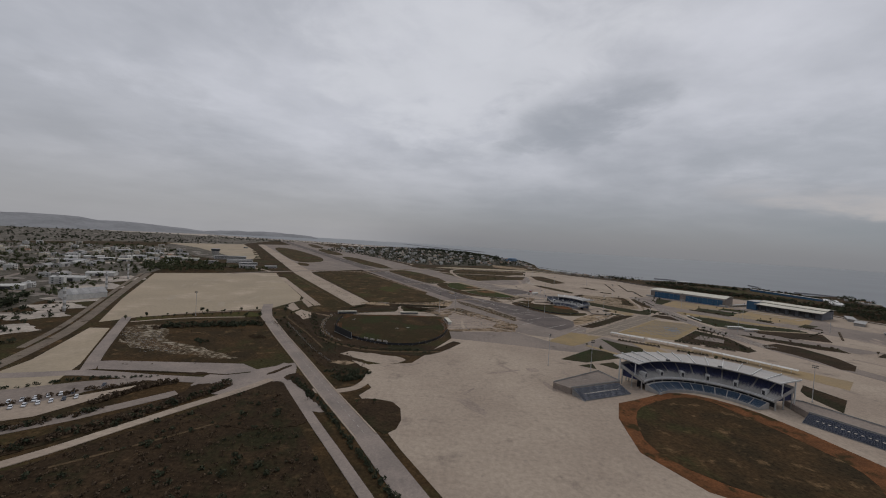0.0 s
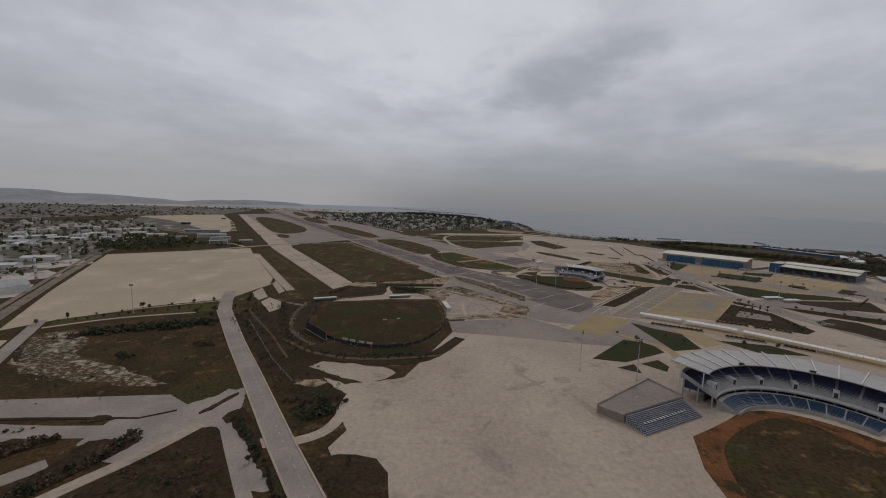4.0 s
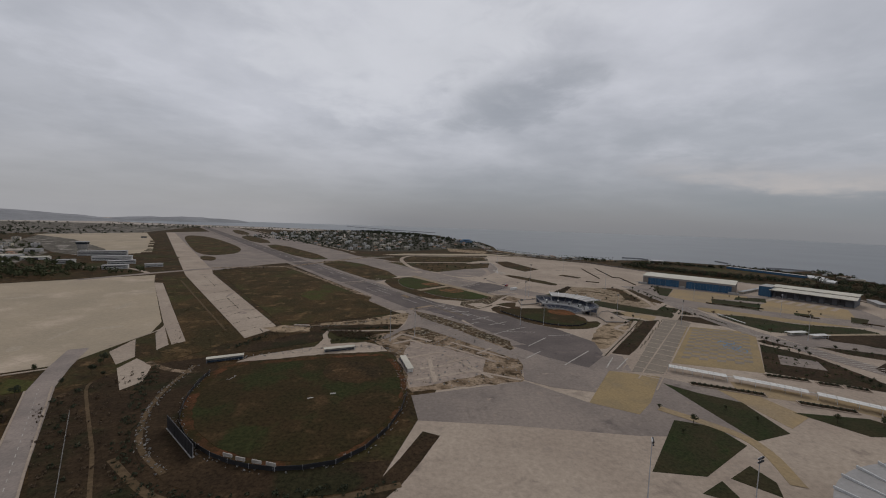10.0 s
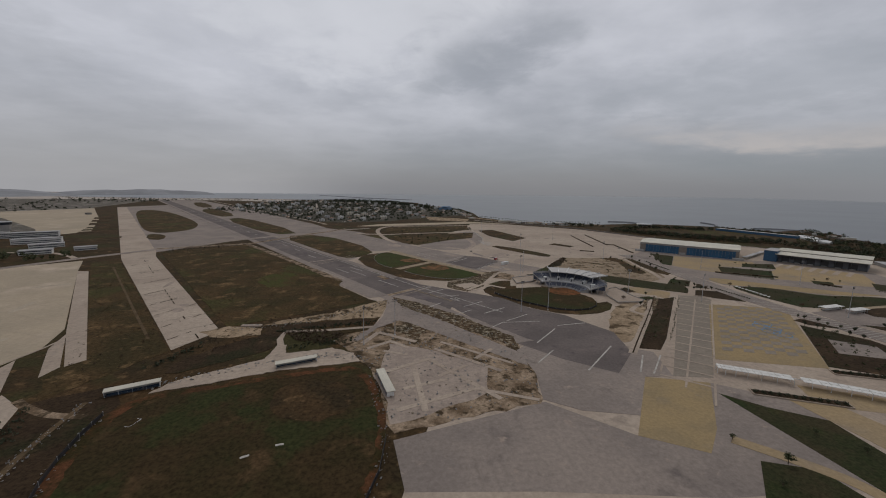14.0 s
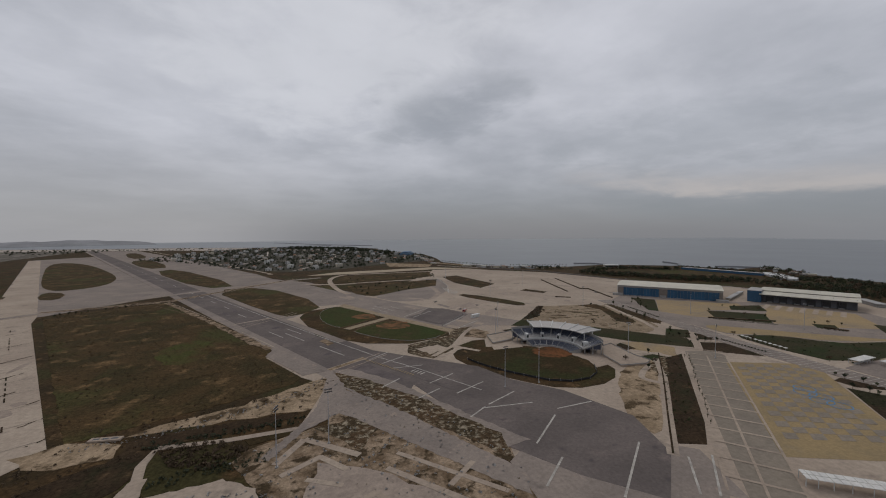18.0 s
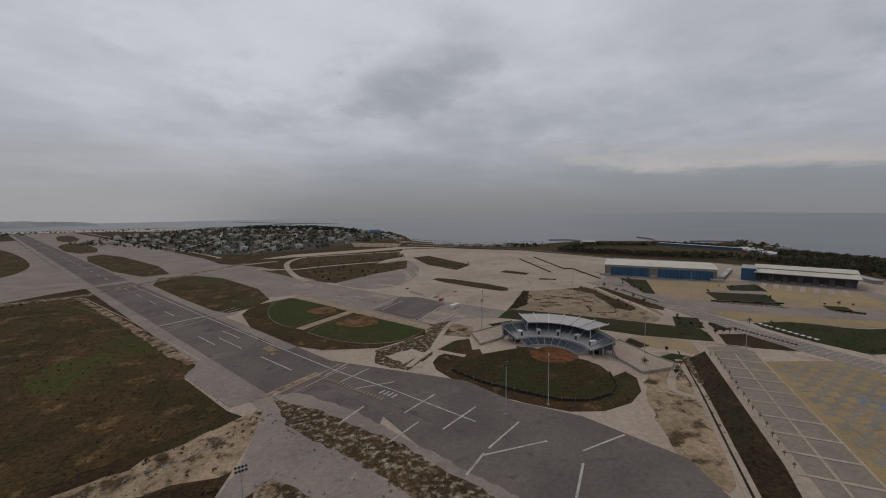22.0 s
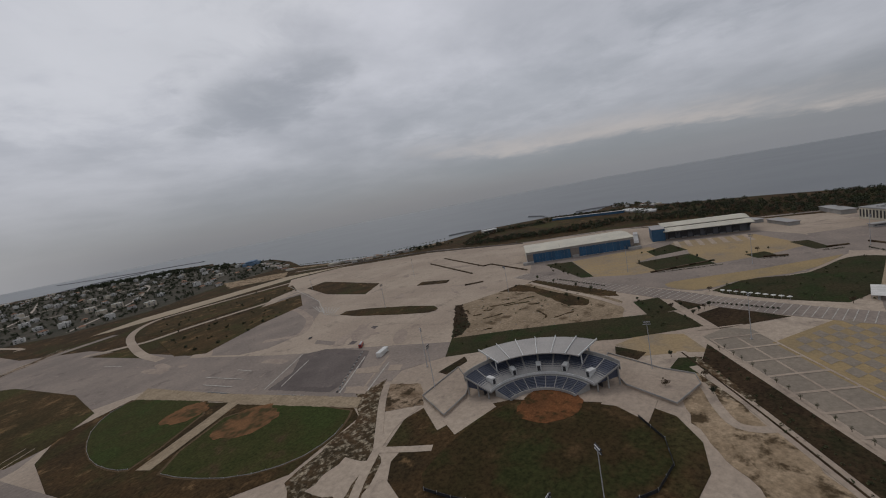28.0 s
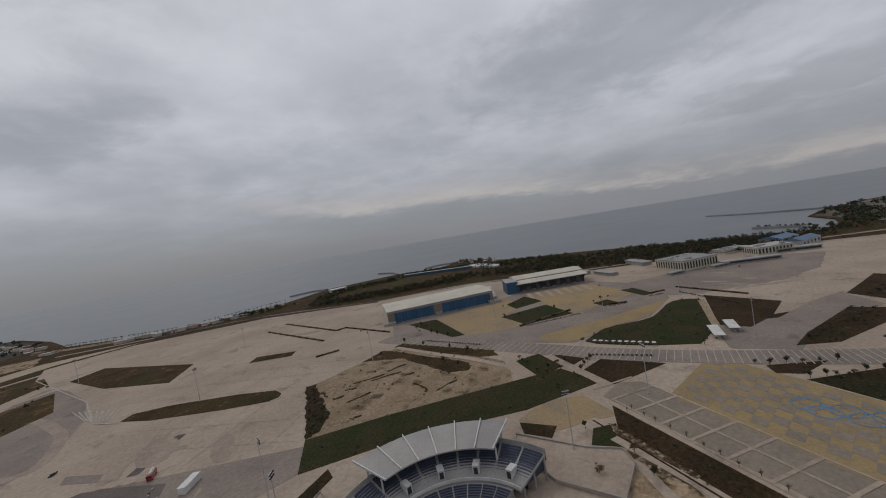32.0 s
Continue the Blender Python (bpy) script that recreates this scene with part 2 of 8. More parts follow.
M = {
    "scrub": material("dry_scrub", (0.06, 0.0362, 0.0168), (0.033, 0.0234, 0.012), 0.035, 0.5, 0.95, third=(0.1425, 0.088, 0.0432), third_scale=0.09, third_at=(0.55, 0.72), grain=0.5, fourth=(0.041, 0.036, 0.0145), fourth_scale=0.013, fourth_at=(0.5, 0.62)),
    "scrub_dark": material("dark_scrub", (0.0315, 0.0206, 0.012), (0.045, 0.029, 0.0163), 0.05, 0.55, 0.95, third=(0.097, 0.0613, 0.0331), third_scale=0.1, third_at=(0.58, 0.74), grain=0.5, fourth=(0.0255, 0.0234, 0.0112), fourth_scale=0.02),
    "meadow": material("winter_meadow", (0.066, 0.0412, 0.0184), (0.039, 0.0298, 0.0128), 0.025, 0.45, 0.95, third=(0.15, 0.0937, 0.0448), third_scale=0.06, third_at=(0.53, 0.7), grain=0.5, fourth=(0.05, 0.0465, 0.0165), fourth_scale=0.009, fourth_at=(0.5, 0.64)),
    "stony": material("stony_scrub", (0.075, 0.0469, 0.0256), (0.045, 0.0327, 0.0184), 0.04, 0.5, 0.95, third=(0.3, 0.25, 0.18), third_scale=0.32, third_at=(0.47, 0.68), grain=0.5),
    "grass": material("sports_grass", (0.036, 0.040, 0.0125), (0.046, 0.045, 0.0155), 0.06, 0.7, 0.95, third=(0.0675, 0.0444, 0.024), third_scale=0.05, third_at=(0.54, 0.72), grain=0.4, fourth=(0.036, 0.0465, 0.0135), fourth_scale=0.02),
    "spring_grass": material("fresh_spring_grass", (0.052, 0.056, 0.0155), (0.062, 0.05, 0.019), 0.06, 0.6, 0.95, third=(0.066, 0.042, 0.018), third_scale=0.035, third_at=(0.46, 0.6), grain=0.45),
    "old_grass": material("neglected_grass", (0.0325, 0.025, 0.0105), (0.041, 0.0272, 0.0125), 0.04, 0.5, 0.95, third=(0.072, 0.0445, 0.0216), third_scale=0.06, third_at=(0.53, 0.7), grain=0.45, fourth=(0.030, 0.0325, 0.0115), fourth_scale=0.022, fourth_at=(0.5, 0.63)),
    "green": material("green_lawn", (0.029, 0.0305, 0.0135), (0.041, 0.0335, 0.017), 0.05, 0.7, 0.95, third=(0.075, 0.0511, 0.0256), third_scale=0.06, third_at=(0.55, 0.73), grain=0.42, fourth=(0.0255, 0.033, 0.012), fourth_scale=0.03),
    "suburb": material("suburb_ground", (0.1403, 0.1204, 0.1006), (0.0512, 0.0484, 0.0339), 0.02, 0.2, 0.95, third=(0.244, 0.2148, 0.1872), third_scale=0.02, third_at=(0.53, 0.6), grain=0.4),
    "town_ground": material("town_gardens", (0.0488, 0.0472, 0.0351), (0.0732, 0.0637, 0.0491), 0.02, 0.2, 0.95, third=(0.1952, 0.1652, 0.1381), third_scale=0.025, third_at=(0.6, 0.68), grain=0.4),
    "concrete": material("pale_concrete", (0.375, 0.305, 0.239), (0.305, 0.243, 0.191), 0.012, 0.4, 0.9, third=(0.2239, 0.1796, 0.1452), third_scale=0.045, third_at=(0.55, 0.72), grain=0.16, fourth=(0.2922, 0.2371, 0.1913), fourth_scale=0.15, fourth_at=(0.56, 0.7)),
    "apron": material("sandy_concrete_apron", (0.365, 0.296, 0.213), (0.31, 0.256, 0.187), 0.008, 0.3, 0.9, third=(0.4609, 0.3696, 0.2823), third_scale=0.018, third_at=(0.5, 0.75), grain=0.1),
    "apron_stain": material("weathered_apron_concrete", (0.3416, 0.2832, 0.2129), (0.366, 0.3044, 0.2293), 0.05, 0.4, 0.9, grain=0.12),
    "stain": material("weathered_concrete", (0.2589, 0.2068, 0.1694), (0.3157, 0.2533, 0.2052), 0.06, 0.4, 0.9, grain=0.18),
    "joint": material("tarred_joint", (0.2074, 0.1746, 0.1404), (0.2684, 0.2242, 0.1755), 0.05, 0.6, 0.9, grain=0.2),
    "grey": material("grey_pavement", (0.25, 0.206, 0.174), (0.198, 0.165, 0.143), 0.02, 0.5, 0.9, third=(0.1396, 0.1162, 0.104), third_scale=0.05, third_at=(0.56, 0.74), grain=0.16, fourth=(0.2848, 0.228, 0.1867), fourth_scale=0.12, fourth_at=(0.58, 0.7)),
    "plaza_grey": material("plaza_grey_paving", (0.232, 0.194, 0.153), (0.198, 0.167, 0.134), 0.05, 0.5, 0.9, grain=0.15),
    "runway": material("runway_asphalt", (0.146, 0.121, 0.11), (0.11, 0.0925, 0.085), 0.02, 0.6, 0.92, third=(0.1803, 0.1435, 0.1288), third_scale=0.045, third_at=(0.55, 0.75), grain=0.16, fourth=(0.0837, 0.0703, 0.0693), fourth_scale=0.15, fourth_at=(0.57, 0.7)),
    "runway_patch": material("runway_repair", (0.0912, 0.0771, 0.0754), (0.1449, 0.1201, 0.113), 0.05, 0.6, 0.92, grain=0.15),
    "asphalt": material("dark_asphalt", (0.1035, 0.0872, 0.0807), (0.1389, 0.1162, 0.106), 0.03, 0.7, 0.92, third=(0.1894, 0.1569, 0.1383), third_scale=0.06, third_at=(0.58, 0.75), grain=0.16),
    "road": material("worn_road", (0.2841, 0.2348, 0.2028), (0.221, 0.186, 0.1636), 0.04, 0.8, 0.9, third=(0.1642, 0.1371, 0.121), third_scale=0.06, third_at=(0.58, 0.78), grain=0.14),
    "brown_road": material("dusty_brown_road", (0.1952, 0.1581, 0.1228), (0.1464, 0.118, 0.0936), 0.06, 0.8, 0.9, third=(0.061, 0.0437, 0.0257), third_scale=0.08, third_at=(0.55, 0.7), grain=0.2),
    "sand": material("bare_sandy_soil", (0.33, 0.246, 0.163), (0.215, 0.156, 0.099), 0.07, 0.5, 0.95, third=(0.07, 0.048, 0.027), third_scale=0.09, third_at=(0.5, 0.62), grain=0.3),
    "lot_soil": material("bare_brown_soil", (0.27, 0.205, 0.14), (0.20, 0.15, 0.10), 0.05, 0.5, 0.95, third=(0.10, 0.07, 0.042), third_scale=0.07, third_at=(0.52, 0.66), grain=0.3, fourth=(0.33, 0.27, 0.2), fourth_scale=0.12, fourth_at=(0.6, 0.7)),
    "leaf_path_pale": material("sandy_trodden_path", (0.30, 0.235, 0.16), (0.24, 0.185, 0.125), 0.08, 0.6, 0.95, third=(0.15, 0.11, 0.07), third_scale=0.1, third_at=(0.58, 0.74), grain=0.22),
    "rubble_pale": material("pale_limestone_rubble", (0.33, 0.285, 0.22), (0.22, 0.175, 0.125), 0.14, 0.8, 0.95, third=(0.07, 0.05, 0.028), third_scale=0.2, third_at=(0.44, 0.56), grain=0.4),
    "leaf_path": material("trodden_grass", (0.1125, 0.0767, 0.0448), (0.0825, 0.0568, 0.032), 0.08, 0.6, 0.95, grain=0.3),
    "rubble": material("broken_stony_ground", (0.2904, 0.215, 0.1476), (0.1263, 0.086, 0.053), 0.1, 0.6, 0.95, third=(0.0505, 0.0349, 0.0196), third_scale=0.11, third_at=(0.49, 0.6), grain=0.35),
    "yellow": material("ochre_paving", (0.29, 0.212, 0.112), (0.24, 0.182, 0.105), 0.04, 0.6, 0.9, third=(0.2098, 0.1745, 0.1345), third_scale=0.06, third_at=(0.56, 0.76), grain=0.14),
    "tan": material("tan_paving", (0.31, 0.226, 0.125), (0.268, 0.203, 0.127), 0.02, 0.5, 0.9, third=(0.2086, 0.1726, 0.1357), third_scale=0.04, third_at=(0.54, 0.74), grain=0.14),
    "dirt": material("red_infield_dirt", (0.155, 0.064, 0.027), (0.105, 0.047, 0.021), 0.08, 0.8, 0.95, third=(0.04, 0.029, 0.0125), third_scale=0.09, third_at=(0.48, 0.64), grain=0.3),
    "paint": material("worn_white_paint", (0.42, 0.385, 0.34), (0.27, 0.245, 0.215), 0.25, 1.5, 0.8),
    "blue_paint": material("blue_ground_paint", (0.06, 0.17, 0.30), (0.08, 0.2, 0.33), 0.3, 1.5, 0.8),
    "blue_steel": material("blue_steel_cladding", (0.028, 0.088, 0.165), (0.024, 0.074, 0.14), 0.1, 2.0, 0.5, per_object=0.12),
    "cream": material("cream_roof_sheet", (0.5, 0.46, 0.37), (0.42, 0.39, 0.32), 0.06, 1.0, 0.6),
    "white": material("white_render", (0.50, 0.485, 0.455), (0.40, 0.39, 0.37), 0.3, 1.5, 0.8, per_object=0.2),
    "buff": material("buff_render", (0.46, 0.40, 0.31), (0.40, 0.36, 0.29), 0.3, 1.5, 0.8, per_object=0.25),
    "roof_grey": material("grey_flat_roof", (0.36, 0.35, 0.34), (0.28, 0.275, 0.27), 0.15, 1.0, 0.85, per_object=0.3),
    "tile": material("faded_roof_tiles", (0.26, 0.15, 0.10), (0.22, 0.13, 0.09), 0.3, 1.5, 0.85, per_object=0.25),
    "metal": material("galvanised_metal", (0.46, 0.46, 0.47), (0.38, 0.38, 0.4), 0.2, 2.0, 0.5, metal=0.3),
    "roof_metal": material("pale_metal_roof", (0.2948, 0.2758, 0.2586), (0.2428, 0.228, 0.2161), 0.06, 1.2, 0.5, metal=0.2, per_object=0.06),
    "beam": material("white_steel_beam", (0.55, 0.545, 0.53), (0.47, 0.465, 0.455), 0.3, 1.5, 0.5),
    "stand": material("grandstand_concrete", (0.32, 0.305, 0.285), (0.25, 0.24, 0.228), 0.1, 1.2, 0.85),
    "seat_blue": material("navy_plastic_seats", (0.024, 0.03, 0.085), (0.019, 0.024, 0.066), 0.3, 2.5, 0.55, per_object=0.12, grain=0.25),
    "seat_teal": material("mid_blue_plastic_seats", (0.0234, 0.048, 0.084), (0.0189, 0.039, 0.07), 0.3, 2.5, 0.55, per_object=0.12, grain=0.25),
    "seat_slate": material("slate_plastic_seats", (0.045, 0.053, 0.08), (0.036, 0.043, 0.066), 0.3, 2.5, 0.55, per_object=0.12, grain=0.25),
    "black": material("black_panel", (0.018, 0.018, 0.02), (0.025, 0.025, 0.027), 0.5, 2.0, 0.5),
    # near-black for doors; in openings and recesses it stands for their shade
    "dark": material("dark_door_and_shade", (0.03, 0.03, 0.034), (0.04, 0.04, 0.044), 0.5, 2.0, 0.4),
    "hangar_grey": material("grey_hangar_cladding", (0.12, 0.125, 0.14), (0.10, 0.105, 0.12), 0.1, 1.2, 0.6),
    "brown_wall": material("brown_grey_wall", (0.20, 0.165, 0.14), (0.17, 0.145, 0.125), 0.2, 1.5, 0.8),
    "red": material("red_vehicle_paint", (0.35, 0.03, 0.025), (0.3, 0.025, 0.02), 0.5, 2.0, 0.35),
    "glass": material("dark_glazing", (0.03, 0.036, 0.045), (0.04, 0.046, 0.055), 0.5, 2.0, 0.12),
    "rubber": material("tyre_rubber", (0.02, 0.02, 0.02), (0.028, 0.028, 0.028), 1.0, 3.0, 0.9),
    "car_white": material("white_car_paint", (0.68, 0.68, 0.69), (0.62, 0.62, 0.63), 0.5, 2.0, 0.3),
    "car_dark": material("dark_car_paint", (0.05, 0.055, 0.07), (0.04, 0.045, 0.06), 0.5, 2.0, 0.3),
    "bark": material("brown_bark", (0.10, 0.075, 0.05), (0.07, 0.055, 0.04), 1.0, 4.0, 0.95),
    "blue_roof": material("faded_blue_roof", (0.10, 0.165, 0.245), (0.085, 0.145, 0.215), 0.1, 1.0, 0.6),
    # hill grey carries the distance haze in its colour; the stone moles share it
    "hill": material("haze_grey_hill_stone", (0.27, 0.27, 0.275), (0.22, 0.22, 0.225), 0.004, 0.03, 0.95, grain=0.1),
    "far_house": foliage("pale_distant_walls", (0.26, 0.25, 0.24), (0.58, 0.57, 0.54)),
    "leaf": foliage("olive_green_leaves", (0.0455, 0.0552, 0.0286), (0.0806, 0.0816, 0.0416)),
    "leaf_dark": foliage("dark_pine_needles", (0.0312, 0.0384, 0.0234), (0.0572, 0.06, 0.0364)),
    "leaf_brown": foliage("dry_brown_twigs", (0.065, 0.0456, 0.0312), (0.0975, 0.0696, 0.0442)),
    "leaf_pale": foliage("pale_dry_grass_tufts", (0.12, 0.095, 0.05), (0.09, 0.078, 0.038)),
    "dirt_overgrown": material("overgrown_red_dirt", (0.10, 0.043, 0.02), (0.06, 0.03, 0.0145), 0.08, 0.8, 0.95, third=(0.033, 0.0255, 0.01), third_scale=0.07, third_at=(0.42, 0.56), grain=0.35),
    "roof_white": material("white_roof_panel", (0.6, 0.58, 0.54), (0.5, 0.485, 0.455), 0.2, 1.5, 0.7),
    # yard paving, its tone raised to pass for haze on the far ground
    "lot": material("pale_yard_and_haze_ground", (0.4282, 0.3682, 0.3112), (0.3172, 0.2761, 0.2365), 0.03, 0.3, 0.9, third=(0.1903, 0.1656, 0.14), third_scale=0.06, third_at=(0.56, 0.7), grain=0.2),
    "dirt_worn": material("worn_brown_infield", (0.17, 0.088, 0.042), (0.115, 0.06, 0.03), 0.1, 0.8, 0.95, third=(0.055, 0.045, 0.02), third_scale=0.1, third_at=(0.46, 0.62), grain=0.3),
    "sea": water(),
}


# ---- mesh helpers ----
def mesh_object(name, verts, faces, mat):
    me = bpy.data.meshes.new(name)
    me.from_pydata(verts, [], faces)
    me.materials.append(mat)
    return new(name, me)


def thing(name, x, y, z, turn, label, category, group=""):
    ob = new(name)
    ob.matrix_world = pose(x, y, z, 0, 0, turn)
    return tagged(ob, label, category, group)


def part(name, bm, mat, parent, label=""):
    me = bpy.data.meshes.new(name)
    bm.to_mesh(me)
    bm.free()
    me.materials.append(mat)
    ob = new(name, me)
    ob.parent = parent
    if label:
        ob["label"] = label
    return ob


def cuboid(bm, x0, x1, y0, y1, z0, z1, m=None):
    v = [bm.verts.new(p) for p in ((x0, y0, z0), (x1, y0, z0), (x1, y1, z0), (x0, y1, z0), (x0, y0, z1), (x1, y0, z1), (x1, y1, z1), (x0, y1, z1))]
    for f in ((3, 2, 1, 0), (4, 5, 6, 7), (0, 1, 5, 4), (1, 2, 6, 5), (2, 3, 7, 6), (3, 0, 4, 7)):
        bm.faces.new([v[i] for i in f])
    if m is not None:
        bmesh.ops.transform(bm, matrix=m, verts=v)
    return bm


def box(x0, x1, y0, y1, z0, z1, m=None):
    return cuboid(bmesh.new(), x0, x1, y0, y1, z0, z1, m)


def bevelled(bm, w):
    bmesh.ops.bevel(bm, geom=bm.edges[:], offset=w, segments=1, affect="EDGES")
    return bm


def prism(points, z0, z1, bm=None):
    bm = bm or bmesh.new()
    a = [bm.verts.new((x, y, z0)) for x, y in points]
    b = [bm.verts.new((x, y, z1)) for x, y in points]
    n = len(points)
    bm.faces.new(b)
    for i in range(n):
        bm.faces.new((a[i], a[(i + 1) % n], b[(i + 1) % n], b[i]))
    bm.normal_update()
    return bm


def tube(bm, r0, r1, z0, z1, n=8, x=0.0, y=0.0):
    bmesh.ops.create_cone(bm, cap_ends=True, segments=n, radius1=r0, radius2=r1, depth=z1 - z0, matrix=pose(x, y, (z0 + z1) / 2))
    return bm


def area_sign(points):
    return sum(a[0] * b[1] - b[0] * a[1] for a, b in zip(points, points[1:] + points[:1]))


def softened(points, rounds=2):
    for _ in range(rounds):
        out = []
        for a, b in zip(points, points[1:] + points[:1]):
            out += [(a[0] * 0.75 + b[0] * 0.25, a[1] * 0.75 + b[1] * 0.25), (a[0] * 0.25 + b[0] * 0.75, a[1] * 0.25 + b[1] * 0.75)]
        points = out
    return points


def ragged(points, amount, step, seed):
    rng = random.Random(seed)
    out = []
    for a, b in zip(points, points[1:] + points[:1]):
        d = math.hypot(b[0] - a[0], b[1] - a[1])
        n = max(1, int(d / step))
        for i in range(n):
            f = i / n
            out.append((a[0] + (b[0] - a[0]) * f + rng.uniform(-amount, amount), a[1] + (b[1] - a[1]) * f + rng.uniform(-amount, amount)))
    return out


LEVELS = {}


def level(z):
    """Twice the nominal rise, plus a few millimetres that differ from sheet to sheet."""
    LEVELS["all"] = LEVELS.get("all", 0) + 1
    return 2 * z + 0.0011 * (LEVELS["all"] % 37)


def sheet(name, points, z, mat, label="", category="", soft=0, rough=0.0, kind="structure"):
    z = level(z)
    if area_sign(points) < 0:
        points = points[::-1]
    if soft:
        points = softened(points, soft)
    if rough:
        points = ragged(points, rough, rough * 4, len(points))
    bm = prism(points, -0.4, z)
    bmesh.ops.triangulate(bm, faces=[f for f in bm.faces if len(f.verts) > 4])
    me = bpy.data.meshes.new(name)
    bm.to_mesh(me)
    bm.free()
    me.materials.append(M[mat])
    return tagged(new(name, me), label, category, kind=kind)


def offsets(line, side):
    out = []
    for i, p in enumerate(line):
        a, b = Vector(line[max(i - 1, 0)]), Vector(line[min(i + 1, len(line) - 1)])
        d = (b - a).normalized()
        out.append((p[0] - d.y * side, p[1] + d.x * side))
    return out


def curve(line, steps=4):
    """A smooth line through the given plan points."""
    out = []
    n = len(line)
    for i in range(n - 1):
        p0, p1, p2, p3 = (Vector(line[min(max(k, 0), n - 1)]) for k in (i - 1, i, i + 1, i + 2))
        for s in range(steps):
            t = s / steps
            q = 0.5 * (2 * p1 + (p2 - p0) * t + (2 * p0 - 5 * p1 + 4 * p2 - p3) * t * t + (3 * p1 - p0 - 3 * p2 + p3) * t ** 3)
            out.append((q.x, q.y))
    return out + [tuple(line[-1])]


def band(name, line, width, z, mat, label="", category="", smooth=True, base=-0.4):
    z = level(z)
    if smooth and len(line) > 2:
        line = curve(line)
    left, right = offsets(line, width / 2), offsets(line, -width / 2)
    n = len(line)
    verts = [(x, y, z) for x, y in left] + [(x, y, z) for x, y in right] + [(x, y, base) for x, y in left] + [(x, y, base) for x, y in right]
    faces = [(i, n + i, n + i + 1, i + 1) for i in range(n - 1)]
    faces += [(2 * n + i, i, i + 1, 2 * n + i + 1) for i in range(n - 1)] + [(n + i, 3 * n + i, 3 * n + i + 1, n + i + 1) for i in range(n - 1)]
    return tagged(mesh_object(name, verts, faces, M[mat]), label, category, kind="structure")


def painted(name, lines, width, z, mat="paint", label="", category="road marking"):
    """Flat paint strokes, each from a to b, as one marking."""
    verts, faces = [], []
    z = level(z) + 0.01
    for (ax, ay), (bx, by) in lines:
        d = Vector((bx - ax, by - ay)).normalized() * (width / 2)
        k = len(verts)
        z += 0.0025 if k < 160 else 0.0
        verts += [(ax - d.y, ay + d.x, z), (ax + d.y, ay - d.x, z), (bx + d.y, by - d.x, z), (bx - d.y, by + d.x, z)]
        faces.append((k, k + 1, k + 2, k + 3))
    return tagged(mesh_object(name, verts, faces, M[mat]), label, category, kind="structure")


def lerp(a, b, f):
    return (a[0] + (b[0] - a[0]) * f, a[1] + (b[1] - a[1]) * f)


def inside(p, points):
    x, y = p
    hit = False
    for (ax, ay), (bx, by) in zip(points, points[1:] + points[:1]):
        if (ay > y) != (by > y) and x < (bx - ax) * (y - ay) / (by - ay) + ax:
            hit = not hit
    return hit


def leaves(name, spots, per, leaf, mat, seed, squash=0.8):
    """Tufts and crowns out of many small leaf faces: spots are x, y, z of the middle and a radius."""
    rng = np.random.default_rng(seed)
    c = np.repeat(np.array(spots, float), per, axis=0)
    n = len(c)
    d = rng.normal(size=(n, 3))
    d /= np.linalg.norm(d, axis=1)[:, None]
    at = c[:, :3] + d * (c[:, 3] * rng.uniform(0.45, 1.0, n))[:, None] * (1, 1, squash)
    u = rng.normal(size=(n, 3))
    u /= np.linalg.norm(u, axis=1)[:, None]
    w = np.cross(u, d + 0.3 * rng.normal(size=(n, 3)))
    w /= np.linalg.norm(w, axis=1)[:, None] + 1e-6
    size = (leaf * c[:, 3] * rng.uniform(0.6, 1.3, n))[:, None]
    quad = np.stack([at - u * size, at - w * size * 0.8, at + u * size, at + w * size * 0.8], 1).reshape(-1, 3)
    quad[:, 2] = np.maximum(quad[:, 2], 0.02)
    me = bpy.data.meshes.new(name)
    me.vertices.add(4 * n)
    me.vertices.foreach_set("co", quad.astype(np.float32).ravel())
    me.loops.add(4 * n)
    me.loops.foreach_set("vertex_index", np.arange(4 * n, dtype=np.int32))
    me.polygons.add(n)
    me.polygons.foreach_set("loop_start", np.arange(0, 4 * n, 4, dtype=np.int32))
    me.update(calc_edges=True)
    me.materials.append(M[mat])
    return new(name, me)


def scatter(points, count, seed, low, high, lift=0.5, avoid=()):
    rng = random.Random(seed)
    xs, ys = [p[0] for p in points], [p[1] for p in points]
    out = []
    tries = 0
    while len(out) < count and tries < count * 30:
        tries += 1
        p = (rng.uniform(min(xs), max(xs)), rng.uniform(min(ys), max(ys)))
        if inside(p, points) and not any(inside(p, q) for q in avoid):
            r = low + (high - low) * rng.random() ** 2
            out.append((p[0], p[1], r * lift, r))
    return out


def along(line, step, wide, seed, low, high, lift=0.5):
    rng = random.Random(seed)
    out = []
    for a, b in zip(line, line[1:]):
        d = math.hypot(b[0] - a[0], b[1] - a[1])
        for i in range(max(1, int(d / step))):
            p = lerp(a, b, (i + rng.random()) * step / d)
            r = rng.uniform(low, high)
            out.append((p[0] + rng.uniform(-wide, wide), p[1] + rng.uniform(-wide, wide), r * lift, r))
    return out


